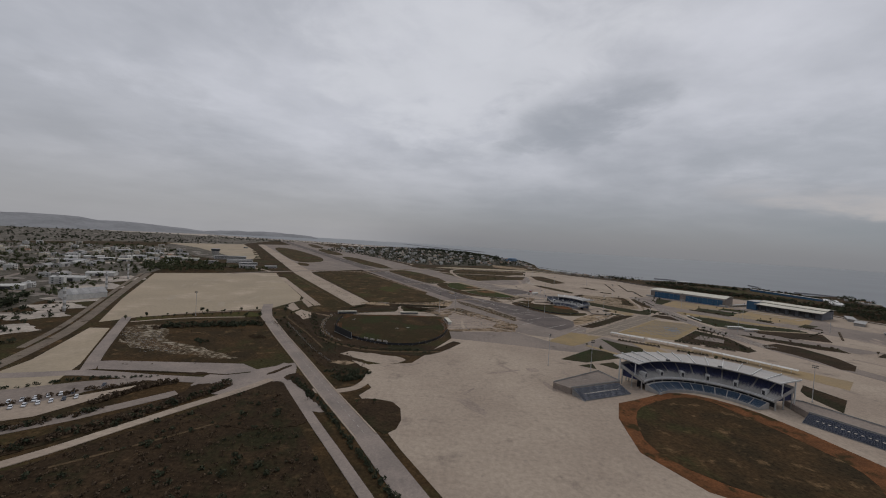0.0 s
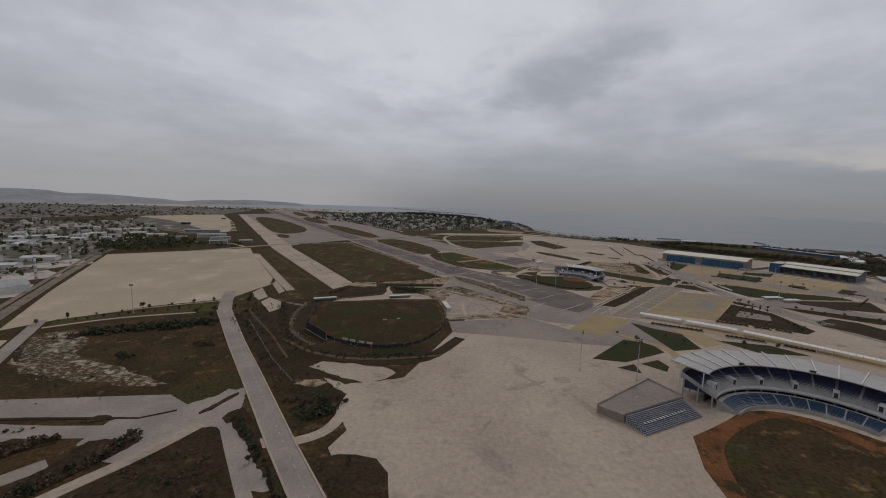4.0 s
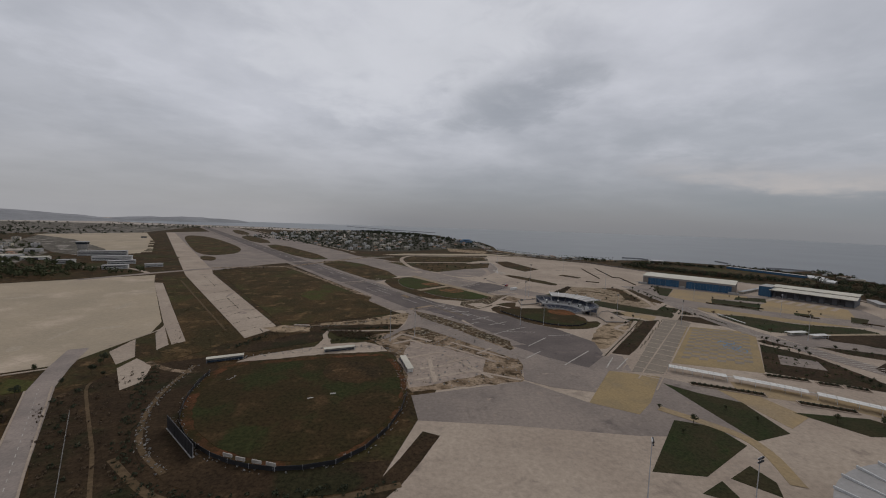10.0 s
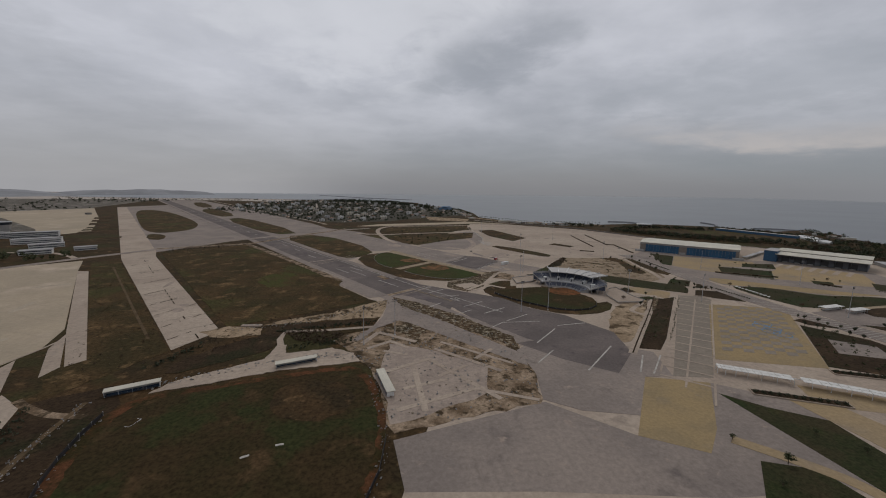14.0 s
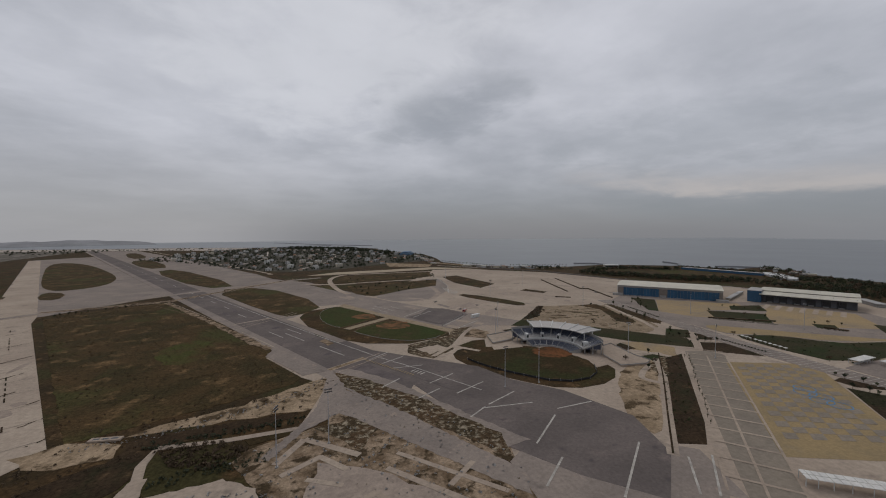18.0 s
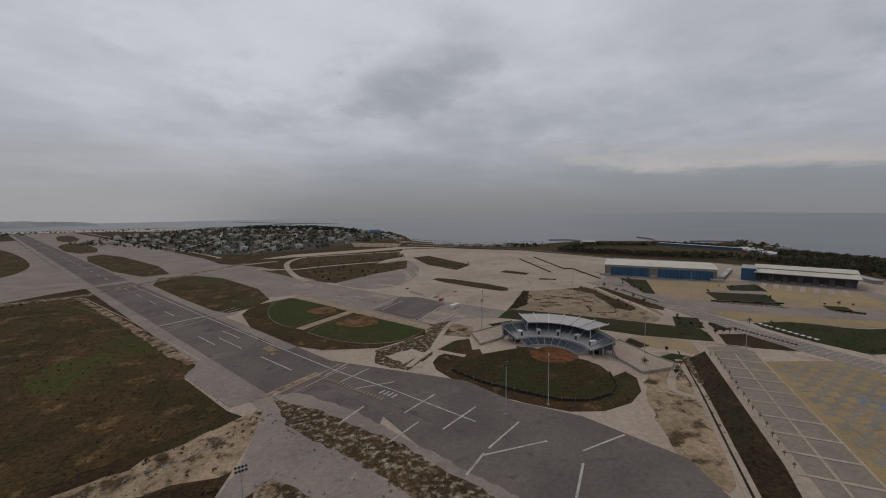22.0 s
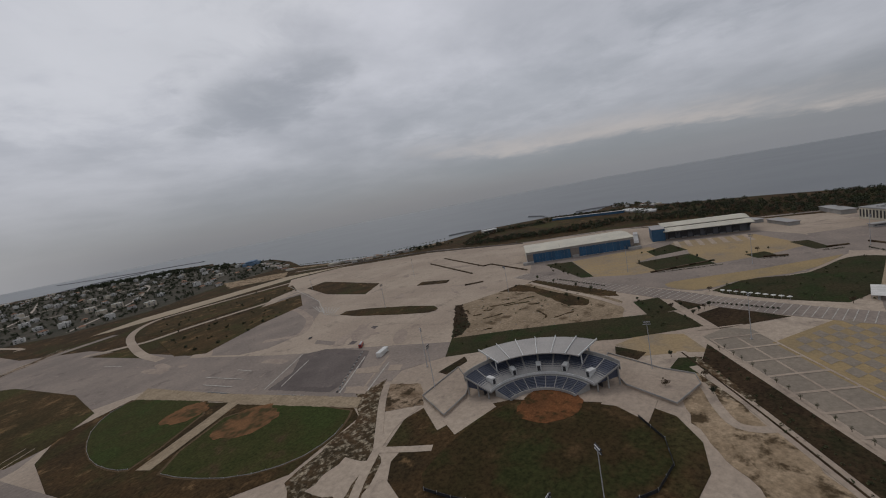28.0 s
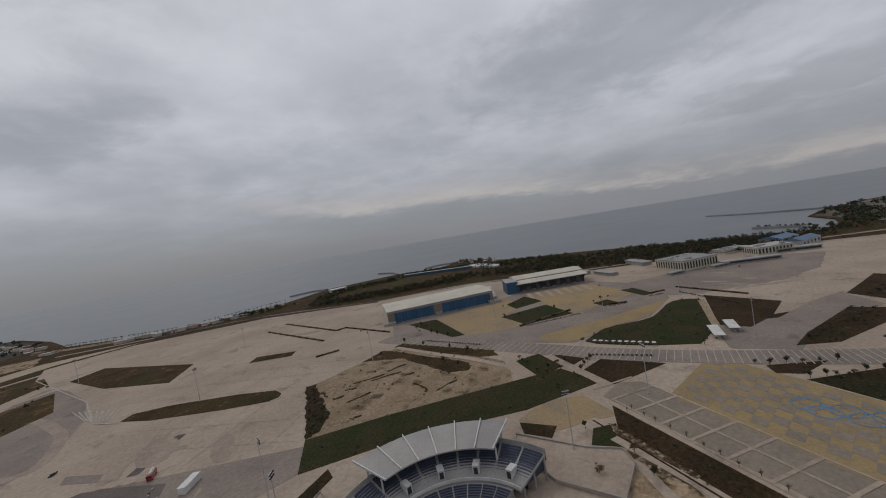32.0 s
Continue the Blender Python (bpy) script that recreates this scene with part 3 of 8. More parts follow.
# ---- land, sea and hills ----
COAST = [(2500, -4900), (2300, -1200), (2050, -350), (1820, -300), (1560, -60), (1420, 110), (1310, 205), (1180, 268), (1060, 262), (960, 285), (925, 330), (940, 420), (965, 540), (1000, 700), (1015, 880), (1065, 945), (1110, 1030), (1092, 1072), (1010, 1060),
         (960, 1180), (800, 1285), (660, 1265), (530, 1300), (430, 1400), (380, 1540), (415, 1740), (430, 2000), (350, 2240), (300, 2500), (320, 2640), (190, 2860), (-400, 3100), (-900, 3250), (-1500, 3300), (-2200, 3500), (-2600, 4200), (-2700, 4900)]
LAND = COAST + [(-4900, 4900), (-4900, -4900)]


def tiled(bm, step, reach=5000):
    """Cuts a wide sheet into tiles, so that no face is kilometres long."""
    for k in range(int(-reach / step), int(reach / step) + 1):
        for normal in ((1, 0, 0), (0, 1, 0)):
            bmesh.ops.bisect_plane(bm, geom=bm.verts[:] + bm.edges[:] + bm.faces[:], plane_co=(k * step, k * step, 0), plane_no=normal)
    return bm


bm = prism(LAND, -4.0, 0.0)
bmesh.ops.triangulate(bm, faces=[f for f in bm.faces if len(f.verts) > 4])
tiled(bm, 500)
me = bpy.data.meshes.new("ground")
bm.to_mesh(me)
bm.free()
me.materials.append(M["scrub"])
tagged(new("ground", me), "brown winter scrubland reaching to the shore", "ground", kind="structure")
n, step = 40, 249.5
verts = [(-4990 + i * step, -4990 + j * step, -1.5) for j in range(n + 1) for i in range(n + 1)]
faces = [(j * (n + 1) + i, j * (n + 1) + i + 1, (j + 1) * (n + 1) + i + 1, (j + 1) * (n + 1) + i) for j in range(n) for i in range(n)]
tagged(mesh_object("water", verts, faces, M["sea"]), "grey calm sea under an overcast sky", "sea", kind="structure")


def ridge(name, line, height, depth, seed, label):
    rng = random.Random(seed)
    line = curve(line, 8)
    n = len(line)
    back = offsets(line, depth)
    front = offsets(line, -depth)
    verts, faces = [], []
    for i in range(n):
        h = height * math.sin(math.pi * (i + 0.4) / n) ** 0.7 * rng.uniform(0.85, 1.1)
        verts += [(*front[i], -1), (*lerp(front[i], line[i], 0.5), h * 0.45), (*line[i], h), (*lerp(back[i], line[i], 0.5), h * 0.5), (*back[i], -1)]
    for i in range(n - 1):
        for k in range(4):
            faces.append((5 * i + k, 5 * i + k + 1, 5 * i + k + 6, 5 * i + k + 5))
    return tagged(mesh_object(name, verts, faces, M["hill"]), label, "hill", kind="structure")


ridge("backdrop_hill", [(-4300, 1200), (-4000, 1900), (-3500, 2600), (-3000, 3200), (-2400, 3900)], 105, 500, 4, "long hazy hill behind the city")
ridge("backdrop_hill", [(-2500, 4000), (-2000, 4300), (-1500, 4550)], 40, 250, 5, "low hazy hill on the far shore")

# ---- pavements ----
PAVE = [(88, 30), (62, 56), (-14, 178), (-46, 236), (-20, 300), (28, 420), (95, 503), (64, 567), (24, 612), (-21, 689), (-67, 778), (-217, 1046), (-1217, 2913), (-960, 2860), (-690, 2378), (-135, 1341),
        (-87, 1225), (-11, 1141), (79, 944), (150, 1045), (256, 1229), (285, 1305), (384, 1290), (430, 1240), (521, 1150), (575, 1010), (600, 960), (690, 830), (700, 700), (745, 560), (790, 400), (800, 200), (760, 40)]
sheet("pavement_main", PAVE, 0.05, "concrete", "wide worn pale concrete of an old airfield", "pavement")
sheet("pavement_parallel", [(-67, 778), (-217, 1046), (-1217, 2913), (-960, 2860), (-690, 2378), (-135, 1341), (-87, 1225), (-11, 1141), (79, 944), (60, 880), (10, 880), (-16, 815)], 0.056, "grey", "worn grey concrete along the runway", "pavement")
APRON = [(-538, 728), (-362, 850), (-326, 782), (-206, 574), (-195, 537), (-200, 513), (-208, 470), (-260, 440), (-305, 396), (-322, 366), (-394, 480)]
sheet("pavement_apron", APRON, 0.06, "apron", "large sandy concrete aircraft apron", "apron")
RUN_A, RUN_B = (-1217, 2913), (150, 395)
RD = Vector((RUN_B[0] - RUN_A[0], RUN_B[1] - RUN_A[1])).normalized()
RN = Vector((-RD.y, RD.x))          # towards the sea side


def run(s, v):
    """A plan point s metres down the old runway from the crossing at its turn-off, v metres to the sea side of its landward edge."""
    p = Vector((-67, 778)) + RD * s + RN * v
    return (p.x, p.y)


sheet("road_runway", [run(-2380, 0), run(-300, 0), run(262, 0), run(240, 30), run(190, 54), run(-300, 54), run(-2380, 54)], 0.09, "runway", "dark grey asphalt of the disused runway", "runway")
sheet("road_runway_shoulder", [run(-2380, -4), run(275, -4), run(275, 6), run(-2380, 6)], 0.1, "grey", "pale edge strip of the disused runway", "runway")
sheet("road_runway_shoulder", [run(-2380, 46), run(120, 46), run(120, 54), run(-2380, 54)], 0.1, "grey", "pale edge strip of the disused runway", "runway")
STRIP = [(-1000, 2105), (-972, 2115), (-307, 916), (-288, 873), (-99, 553), (-117, 523), (-318, 850), (-340, 890)]
sheet("road_taxiway", STRIP, 0.06, "concrete", "old concrete taxiway strip with cracks", "taxiway")
sheet("pavement_far_apron", [(-1250, 1750), (-985, 1560), (-700, 1260), (-600, 1120), (-560, 1200), (-735, 1530), (-930, 1850), (-1050, 2050)], 0.06, "apron", "distant sandy concrete apron", "apron")
band("road_crossing", [(-430, 795), (-378, 866), (-298, 955), (-212, 1052), (-142, 1110), (-66, 1175), (10, 1215)], 14, 0.13, "grey", "narrow service road crossing the runway", "road")
band("road_crossing_kerb", [(-430, 786), (-378, 857), (-298, 946), (-212, 1043), (-142, 1101), (-66, 1166)], 1.8, 0.2, "concrete", "pale kerb of the service road", "road")
sheet("pavement_turnoff", [(-25, 668), (-14, 688), (29, 613), (12, 607), (4, 616)], 0.08, "concrete", "grey concrete turn-off slab beside the runway", "pavement")
for pts in ([(-325.5, 781), (-313, 778), (-158, 516), (-164, 508), (-203, 571)], [(-191, 537), (-198, 563), (-166, 508), (-168, 496)], [(-197, 493), (-197, 522), (-174, 482), (-177, 468)], [(-172, 461), (-171, 479), (-154, 465), (-145, 440), (-150, 428)]):
    sheet("pavement_slab", pts, 0.06, "concrete", "loose pale concrete slab near the apron", "pavement")
# pieces near the south road
sheet("pavement_slab", [(-234, 266), (-226, 269), (-139, 278), (-123, 267.5), (-139, 257), (-190, 255), (-221, 252)], 0.085, "road", "grey parking slab by the road", "pavement")
sheet("pavement_slab", [(-79, 316), (-74, 324), (-40, 318), (-27, 314), (-24, 308), (-30, 299), (-42, 296), (-54, 301), (-75, 313)], 0.06, "concrete", "broken pale concrete slab in the scrub", "pavement", rough=1.2)
sheet("pavement_slab", [(-66, 301), (-51, 293), (-31, 298), (-18, 303), (20, 330), (20, 240), (-35, 240), (-50, 264), (-48, 282), (-57, 289)], 0.062, "concrete", "weathered concrete forecourt", "pavement", rough=0.6)
sheet("pavement_slab", [(-80, 292), (-81, 298), (-66, 298), (-62, 294), (-67, 289)], 0.06, "sand", "ochre bare patch by the forecourt", "pavement", rough=0.8)
sheet("pavement_tan_strip", [(-312, 346), (-296, 348), (-240, 260), (-215, 205), (-262, 190), (-275, 262)], 0.06, "apron", "long sandy strip beside the perimeter road", "pavement")
band("road_perimeter", [(-545, 722), (-470, 590), (-399, 470), (-330, 354), (-297, 285), (-262, 190), (-235, 110)], 9, 0.07, "brown_road", "worn perimeter road along the apron", "road")
band("road_perimeter_lane", [(-556, 722), (-480, 588), (-409, 468), (-340, 352), (-306, 283)], 5, 0.1, "brown_road", "dusty lane beside the perimeter road", "road")
band("road_link", [(-316, 392), (-254, 292), (-226, 250)], 8, 0.08, "road", "worn asphalt link road", "road")
band("road_service", [(-300, 222), (-246, 238), (-222, 245), (-172, 244), (-132, 247), (-117, 256), (-108, 284)], 9.5, 0.08, "road", "worn asphalt service road", "road")
band("road_main", [(-221, 500), (-207, 464), (-192, 432), (-141, 351), (-107, 300), (-65, 236), (-32, 188), (10, 120), (60, 40)], 11.5, 0.09, "road", "straight asphalt road with faded lane marks", "road", smooth=False)
band("road_side_lane", [(-97, 252), (-88, 238), (-58, 194), (-35, 161), (10, 95)], 5, 0.14, "road", "narrow lane beside the main road", "road")
band("road_diagonal", [(-212.5, 104.5), (-168.5, 150.5), (-148.5, 182.5), (-132.5, 209.5), (-118.5, 230.5), (-107.5, 252.5)], 6, 0.13, "concrete", "pale diagonal track through dark scrub", "road")
band("road_parking_lane", [(-255, 120), (-187, 181), (-172, 197), (-150, 224)], 8, 0.075, "grey", "grey parking lane between scrub strips", "road")
sheet("pavement_car_park", [(-262, 165), (-206, 200), (-198, 219), (-176, 242), (-186, 243), (-212, 232), (-270, 196)], 0.06, "grey", "grey car park with parked cars", "car park")
sheet("pavement_car_park", [(-258, 148), (-196, 188), (-187, 207), (-172, 226), (-178, 232), (-198, 212), (-262, 160)], 0.06, "concrete", "pale strip of the car park", "car park")
band("road_loop", [(-90, 243), (-70, 238), (-52, 246), (-46, 262), (-45, 280), (-30, 292)], 6, 0.07, "concrete", "curved concrete drive to the forecourt", "road")
painted("road_marking_lane", [(lerp((-193, 432), (-32, 188), i / 46), lerp((-193, 432), (-32, 188), (i + 0.4) / 46)) for i in range(46)], 0.3, 0.11, label="faded white dashes on the main road")
for side in (5.3, -5.3):
    band("kerb_main_road", offsets([(-193, 432), (-141, 351), (-107, 300), (-65, 236), (-32, 188)], side), 0.8, 0.2, "concrete", "pale concrete kerb of the main road", "kerb", smooth=False)

# wide drives at the junction and the scrub islands between them
sheet("pavement_junction", [(-104, 288), (-96, 264), (-70, 228), (-60, 211), (-76, 210), (-108, 222), (-134, 226), (-150, 236), (-150, 254), (-124, 269)], 0.072, "road", "worn asphalt drives of the road junction", "road", rough=0.5)
for pts in ([(-115, 261), (-112.5, 259), (-103.5, 279), (-106, 282)], [(-102.5, 258.5), (-96.5, 267.5), (-89.5, 260.5), (-74.5, 237.5), (-61.5, 218.5), (-66.5, 218.5), (-85.5, 243.5), (-97.5, 253.5)], [(-127.5, 206.5), (-116.5, 230), (-108.5, 248), (-100, 251), (-88.5, 238.5), (-73.5, 218.5), (-59.5, 196.5), (-97.5, 184.5)],
            [(-181.5, 152.5), (-173.5, 155.5), (-155.5, 184.5), (-140.5, 208.5), (-128.5, 230.5), (-125, 241), (-138, 240), (-149, 238), (-146.5, 222.5), (-158.5, 200.5), (-173.5, 176.5)], [(-163.5, 251.5), (-160.5, 256.5), (-153.5, 258.5), (-151.5, 255.5), (-157.5, 251.5)]):
    sheet("ground_scrub_island", pts, 0.125, "scrub_dark", "dark scrub island between the drives", "field", soft=1, rough=0.5)
band("ground_hedge_strip", [(-183, 206), (-177, 220), (-171, 231), (-160, 239)], 6, 0.135, "scrub_dark", "dark hedge strip between the parking lanes", "verge")
band("ground_verge_line", [(-222, 251), (-190, 253.8), (-139, 255.8), (-126, 263)], 1.6, 0.11, "scrub_dark", "dark weed line along the parking slab", "verge", smooth=False)
# greens near the south road
sheet("ground_green_strip", [(-306, 392), (-222, 448), (-203, 443), (-193, 431), (-262, 402), (-296, 377)], 0.09, "spring_grass", "green grass strip below the apron", "lawn")
band("road_footpath", [(-298, 374), (-264, 401), (-212, 422)], 3, 0.12, "concrete", "pale footpath by the grass strip", "path")
band("road_footpath", [(-306, 395), (-262, 432), (-212, 462)], 2.2, 0.12, "concrete", "pale footpath along the apron", "path")
sheet("ground_dark_field", [(-106.5, 279.5), (-187.5, 409.5), (-247.5, 364.5), (-212.5, 256.5), (-134.5, 268.5), (-117.5, 258.5)], 0.03, "scrub", "brown field with sparse growth", "field")
sheet("ground_dark_field", [(-157.5, 154.5), (-130.5, 199.5), (-115.5, 230.5), (-93.5, 232.5), (-57.5, 179.5), (-35.5, 144.5), (2.5, 84.5), (-117.5, 54.5), (-217.5, 84.5)], 0.03, "scrub_dark", "dark field of low bushes", "field")
sheet("ground_rubble_patch", [(-290, 366), (-262, 372), (-242, 350), (-226, 324), (-186, 306), (-148, 289), (-160, 286), (-208, 292), (-246, 300), (-270, 330)], 0.045, "stony", "stony ground with thin scrub", "rubble", soft=1, rough=3)
for pts in ([(-286, 364), (-264, 370), (-247, 349), (-240, 330), (-250, 326), (-264, 344)], [(-248, 331), (-230, 325), (-186, 308), (-148, 290), (-153, 287), (-192, 303), (-228, 318)], [(-262, 318), (-236, 308), (-214, 302), (-236, 303), (-258, 310)]):
    sheet("ground_pale_rubble", pts, 0.06, "rubble_pale", "pale stony streak among the scrub", "rubble", rough=2.2)
sheet("ground_dark_strip", [(-180, 412), (-128, 345), (-90, 292), (-62, 262), (-52, 290), (-80, 340), (-125, 380), (-150, 440), (-165, 470)], 0.03, "scrub_dark", "dark scrub strip beside the road", "field")
band("road_dirt_track", [(-160, 472), (-150, 464), (-136, 456), (-120, 452)], 4, 0.08, "rubble", "stony curved track beside the slabs", "path")
band("road_apron_kerb", [(-206, 503), (-195, 537), (-194, 571)], 1.2, 0.11, "concrete", "pale kerb at the apron edge", "kerb")
band("road_dirt_track", [(-172, 440), (-168, 430), (-145, 398), (-123, 368), (-110, 348), (-97, 328)], 1.5, 0.08, "leaf_path", "worn foot track through scrub", "path")
band("road_dirt_track", [(-112, 362), (-92, 344), (-79, 336), (-57, 329), (-28, 330), (4, 337)], 3, 0.07, "leaf_path", "stony track round the ball field", "path")
sheet("ground_triangle", [(-50, 228), (-38, 233), (-20, 228), (-16, 200), (-26, 188)], 0.09, "scrub_dark", "dark grass triangle by the road", "field", soft=1)

sheet("ground_dark_bank", [(-150, 440), (-125, 384), (-84, 344), (-50, 332), (20, 337), (18, 352), (-16, 352), (-60, 354), (-94, 380), (-110, 428), (-112, 462), (-125, 482), (-150, 470)], 0.035, "scrub_dark", "dark banks outside the ball field", "bank", rough=1.5)
band("ground_trench", [(-141, 446), (-139, 424), (-134, 397), (-120, 372), (-97, 348), (-66, 337), (-21, 336)], 4.5, 0.065, "scrub_dark", "dark overgrown trench round the ball field", "ditch")
# grass between the taxiways
sheet("ground_meadow", [(-345, 838), (-318, 846), (-118, 522), (-150, 470), (-178, 515), (-186, 560)], 0.03, "meadow", "yellow-brown meadow between apron and taxiway", "meadow", rough=1)
BIGM = [(-300, 912), (-193, 976), (-25, 692), (-22, 668), (4, 618), (0, 606), (-40, 585), (-97, 560)]
sheet("ground_meadow", BIGM, 0.055, "meadow", "wide brown meadow beside the runway", "meadow", rough=0.8)
sheet("ground_green_patch", [(-116, 712), (-92, 750), (-66, 712), (-80, 664), (-98, 676)], 0.075, "spring_grass", "greener patch of the meadow", "meadow", soft=2, rough=2)
sheet("ground_oval", [(-860, 1950), (-735, 1900), (-440, 1420), (-375, 1240), (-392, 1170), (-430, 1160), (-515, 1290)], 0.12, "meadow", "oval grass island between taxiways", "grass island", soft=2)
PAVE_W = [(-1010, 2120), (-900, 2300), (-217, 1046), (-300, 915), (-340, 890)]
sheet("pavement_between", PAVE_W, 0.045, "grey", "pale concrete between runway and taxiway", "pavement")
for pts in ([(-431, 1152), (-384, 1124), (-359, 1049), (-392, 1062)], [(-397, 1485), (-369, 1563), (-128, 1138), (-188, 1108)], [(-634, 1938), (-610, 2040), (-400, 1629), (-451, 1584)],
            [(-900, 2560), (-860, 2600), (-640, 2130), (-690, 2090)]):
    sheet("ground_grass_island", pts, 0.12, "meadow", "brown grass island beside the runway", "grass island", soft=1)
sheet("ground_grass_island", [(-168, 1085), (-85, 1100), (22, 888), (-16, 815), (-45, 850)], 0.12, "meadow", "brown grass island beside the runway", "grass island", soft=1)
for a, b, c, d in (((-772, 1575), (-735, 1590), (-600, 1320), (-630, 1305)), ((-620, 1290), (-560, 1300), (-520, 1180), (-560, 1150)), ((-505, 1120), (-455, 1110), (-400, 990), (-435, 985))):
    for k in range(3):
        sheet("ground_grass_island", [lerp(a, d, k / 3), lerp(b, c, k / 3), lerp(b, c, (k + 0.62) / 3), lerp(a, d, (k + 0.62) / 3)], 0.12, "scrub", "small brown grass island by the taxiway", "grass island")
# taxi loop fields by apron
LOOP_A = [(42, 1170), (68, 1242), (268, 1250), (246, 1145), (80, 1120), (48, 1112)]
LOOP_B = [(56, 1068), (238, 1105), (212, 1018), (150, 985), (90, 935), (66, 965)]
sheet("ground_loop_field", LOOP_A, 0.12, "meadow", "long grass strip inside the taxi loop", "grass island", soft=1)
sheet("ground_loop_field", LOOP_B, 0.12, "meadow", "grass triangle inside the taxi loop", "grass island")
sheet("ground_loop_field", [(-10, 1102), (27, 1078), (40, 1005)], 0.12, "meadow", "small grass triangle by the taxi loop", "grass island")
for line in ([(278, 1262), (95, 1258), (48, 1236), (28, 1160), (38, 1035), (55, 968)], [(246, 1122), (100, 1104), (52, 1090), (30, 1094), (-15, 1112)]):
    band("road_taxi_loop", line, 9, 0.15, "concrete", "pale curved taxi loop", "taxiway")
# apron by the sea
sheet("ground_grass_island", [(262, 1145), (300, 1160), (322, 1005), (278, 965), (256, 1042)], 0.15, "scrub", "dark grass island on the seaside apron", "grass island")
sheet("ground_grass_island", [(211, 903), (232, 914), (281, 820), (274, 798), (259, 803)], 0.15, "scrub", "long dark grass island on the seaside apron", "grass island", soft=1)
sheet("ground_grass_island", [(329, 918), (345, 928), (363, 890), (350, 881)], 0.15, "scrub", "small dark grass island on the seaside apron", "grass island")
sheet("pavement_dark_patch", [(108, 777), (129, 791), (146, 822), (164, 812), (190, 770), (176, 756), (157, 742), (134, 731)], 0.08, "runway", "dark stained square of asphalt", "pavement", rough=0.6)
sheet("pavement_dark_patch", [(116, 773), (146, 806), (160, 806), (172, 766), (152, 744), (136, 738)], 0.1, "asphalt", "dark tarred square of asphalt", "pavement", rough=0.5)
sheet("pavement_slab", [(163, 838), (168, 846), (176, 822), (171, 815)], 0.086, "grey", "pale concrete square in the dark asphalt", "pavement")
band("pavement_stain", [(172, 808), (184, 822), (202, 828), (214, 840)], 10, 0.078, "stain", "long oily stain on the apron", "pavement patch")
band("pavement_stain", [(180, 800), (198, 812), (216, 822)], 6, 0.0785, "runway_patch", "long oily stain on the apron", "pavement patch")
band("pavement_stain", [(120, 985), (154, 1020), (196, 1018), (196, 960), (188, 922), (164, 884), (136, 905)], 8, 0.0765, "stain", "dark curved tyre stain on the apron", "pavement patch")
sheet("pavement_grey_apron", [(84, 935), (120, 872), (170, 885), (226, 975), (250, 1120), (236, 1145), (152, 1042)], 0.07, "grey", "lilac-grey worn asphalt of the apron", "pavement", soft=1)
sheet("pavement_grey_apron", [(-10, 1130), (76, 940), (130, 850), (185, 770), (205, 730), (150, 700), (130, 712), (22, 930), (-85, 1160)], 0.065, "grey", "grey asphalt taxiway beside the apron", "pavement")
painted("road_marking_chevrons", [(lerp((216, 990), (231, 940), k / 8), lerp((210, 948), (213, 918), k / 8)) for k in range(9)], 0.9, 0.17, label="worn white chevron stripes on the apron")
painted("road_marking_edge", [((256, 1229), (232, 1010)), ((232, 1010), (208, 930)), ((208, 930), (214, 905)), ((107, 780), (147, 822)), ((116, 773), (145, 802)), ((149, 710), (179, 735)), ((137, 724), (174, 762)), ((81, 856), (101, 817)), ((77, 840), (92, 811)), ((102, 845), (109, 829)), ((9, 1020), (24, 996))], 1.0, 0.17, label="worn white guide lines on the apron")
sheet("ground_sand_lot", [(230, 725), (286, 788), (340, 778), (372, 768), (366, 700), (345, 652), (310, 636), (302, 633), (269, 677), (236, 713)], 0.07, "lot_soil", "bare brown lot with low ridges", "bare lot", rough=2)
GREEN_A = [(205, 704), (229, 726), (262, 694), (335, 612), (318, 586), (280, 618), (240, 672)]
sheet("ground_lawn", GREEN_A, 0.11, "green", "dull green lawn behind the small stadium", "lawn")
sheet("ground_lawn", [(346, 645), (361, 633), (340, 611), (321, 622)], 0.11, "green", "dull green lawn square with shrubs", "lawn")
sheet("ground_bed", [(331, 599), (352, 590), (347, 553), (315, 579)], 0.11, "scrub_dark", "bare brown planting bed", "planting bed")
sheet("ground_bed", [(346, 507), (354, 480), (336, 494), (336, 505)], 0.11, "scrub_dark", "bare brown planting bed", "planting bed")
GB1 = [(383, 606), (400, 601), (422, 593), (441, 562), (465, 554), (494, 547), (504, 534), (500, 520), (382, 522), (377, 564)]
sheet("ground_lawn", GB1, 0.12, "green", "large dark green lawn by the car park", "lawn", soft=1)
sheet("ground_lawn", [(514, 518), (480, 470), (440, 484), (414, 501), (420, 518)], 0.12, "scrub_dark", "brownish lawn beside a sandy path", "lawn")
sheet("ground_bed", [(455, 440), (450, 420), (424, 430), (383, 466), (377, 487), (400, 476)], 0.12, "scrub_dark", "long dark planting bed", "planting bed")
sheet("ground_bed", [(495, 428), (560, 390), (540, 370), (470, 412)], 0.12, "scrub_dark", "long dark planting bed", "planting bed")
sheet("pavement_forecourt", [(400, 790), (455, 830), (545, 738), (590, 712), (630, 632), (600, 588), (545, 548), (510, 546), (449, 562), (384, 612), (385, 640), (388, 704)], 0.066, "grey", "grey paved forecourt of the hangars", "pavement")
sheet("pavement_tan", [(469, 778), (533, 729), (548, 722), (522, 690), (498, 693), (466, 699), (436, 664), (420, 680), (408, 714)], 0.07, "tan", "tan paved forecourt of the hangars", "pavement")
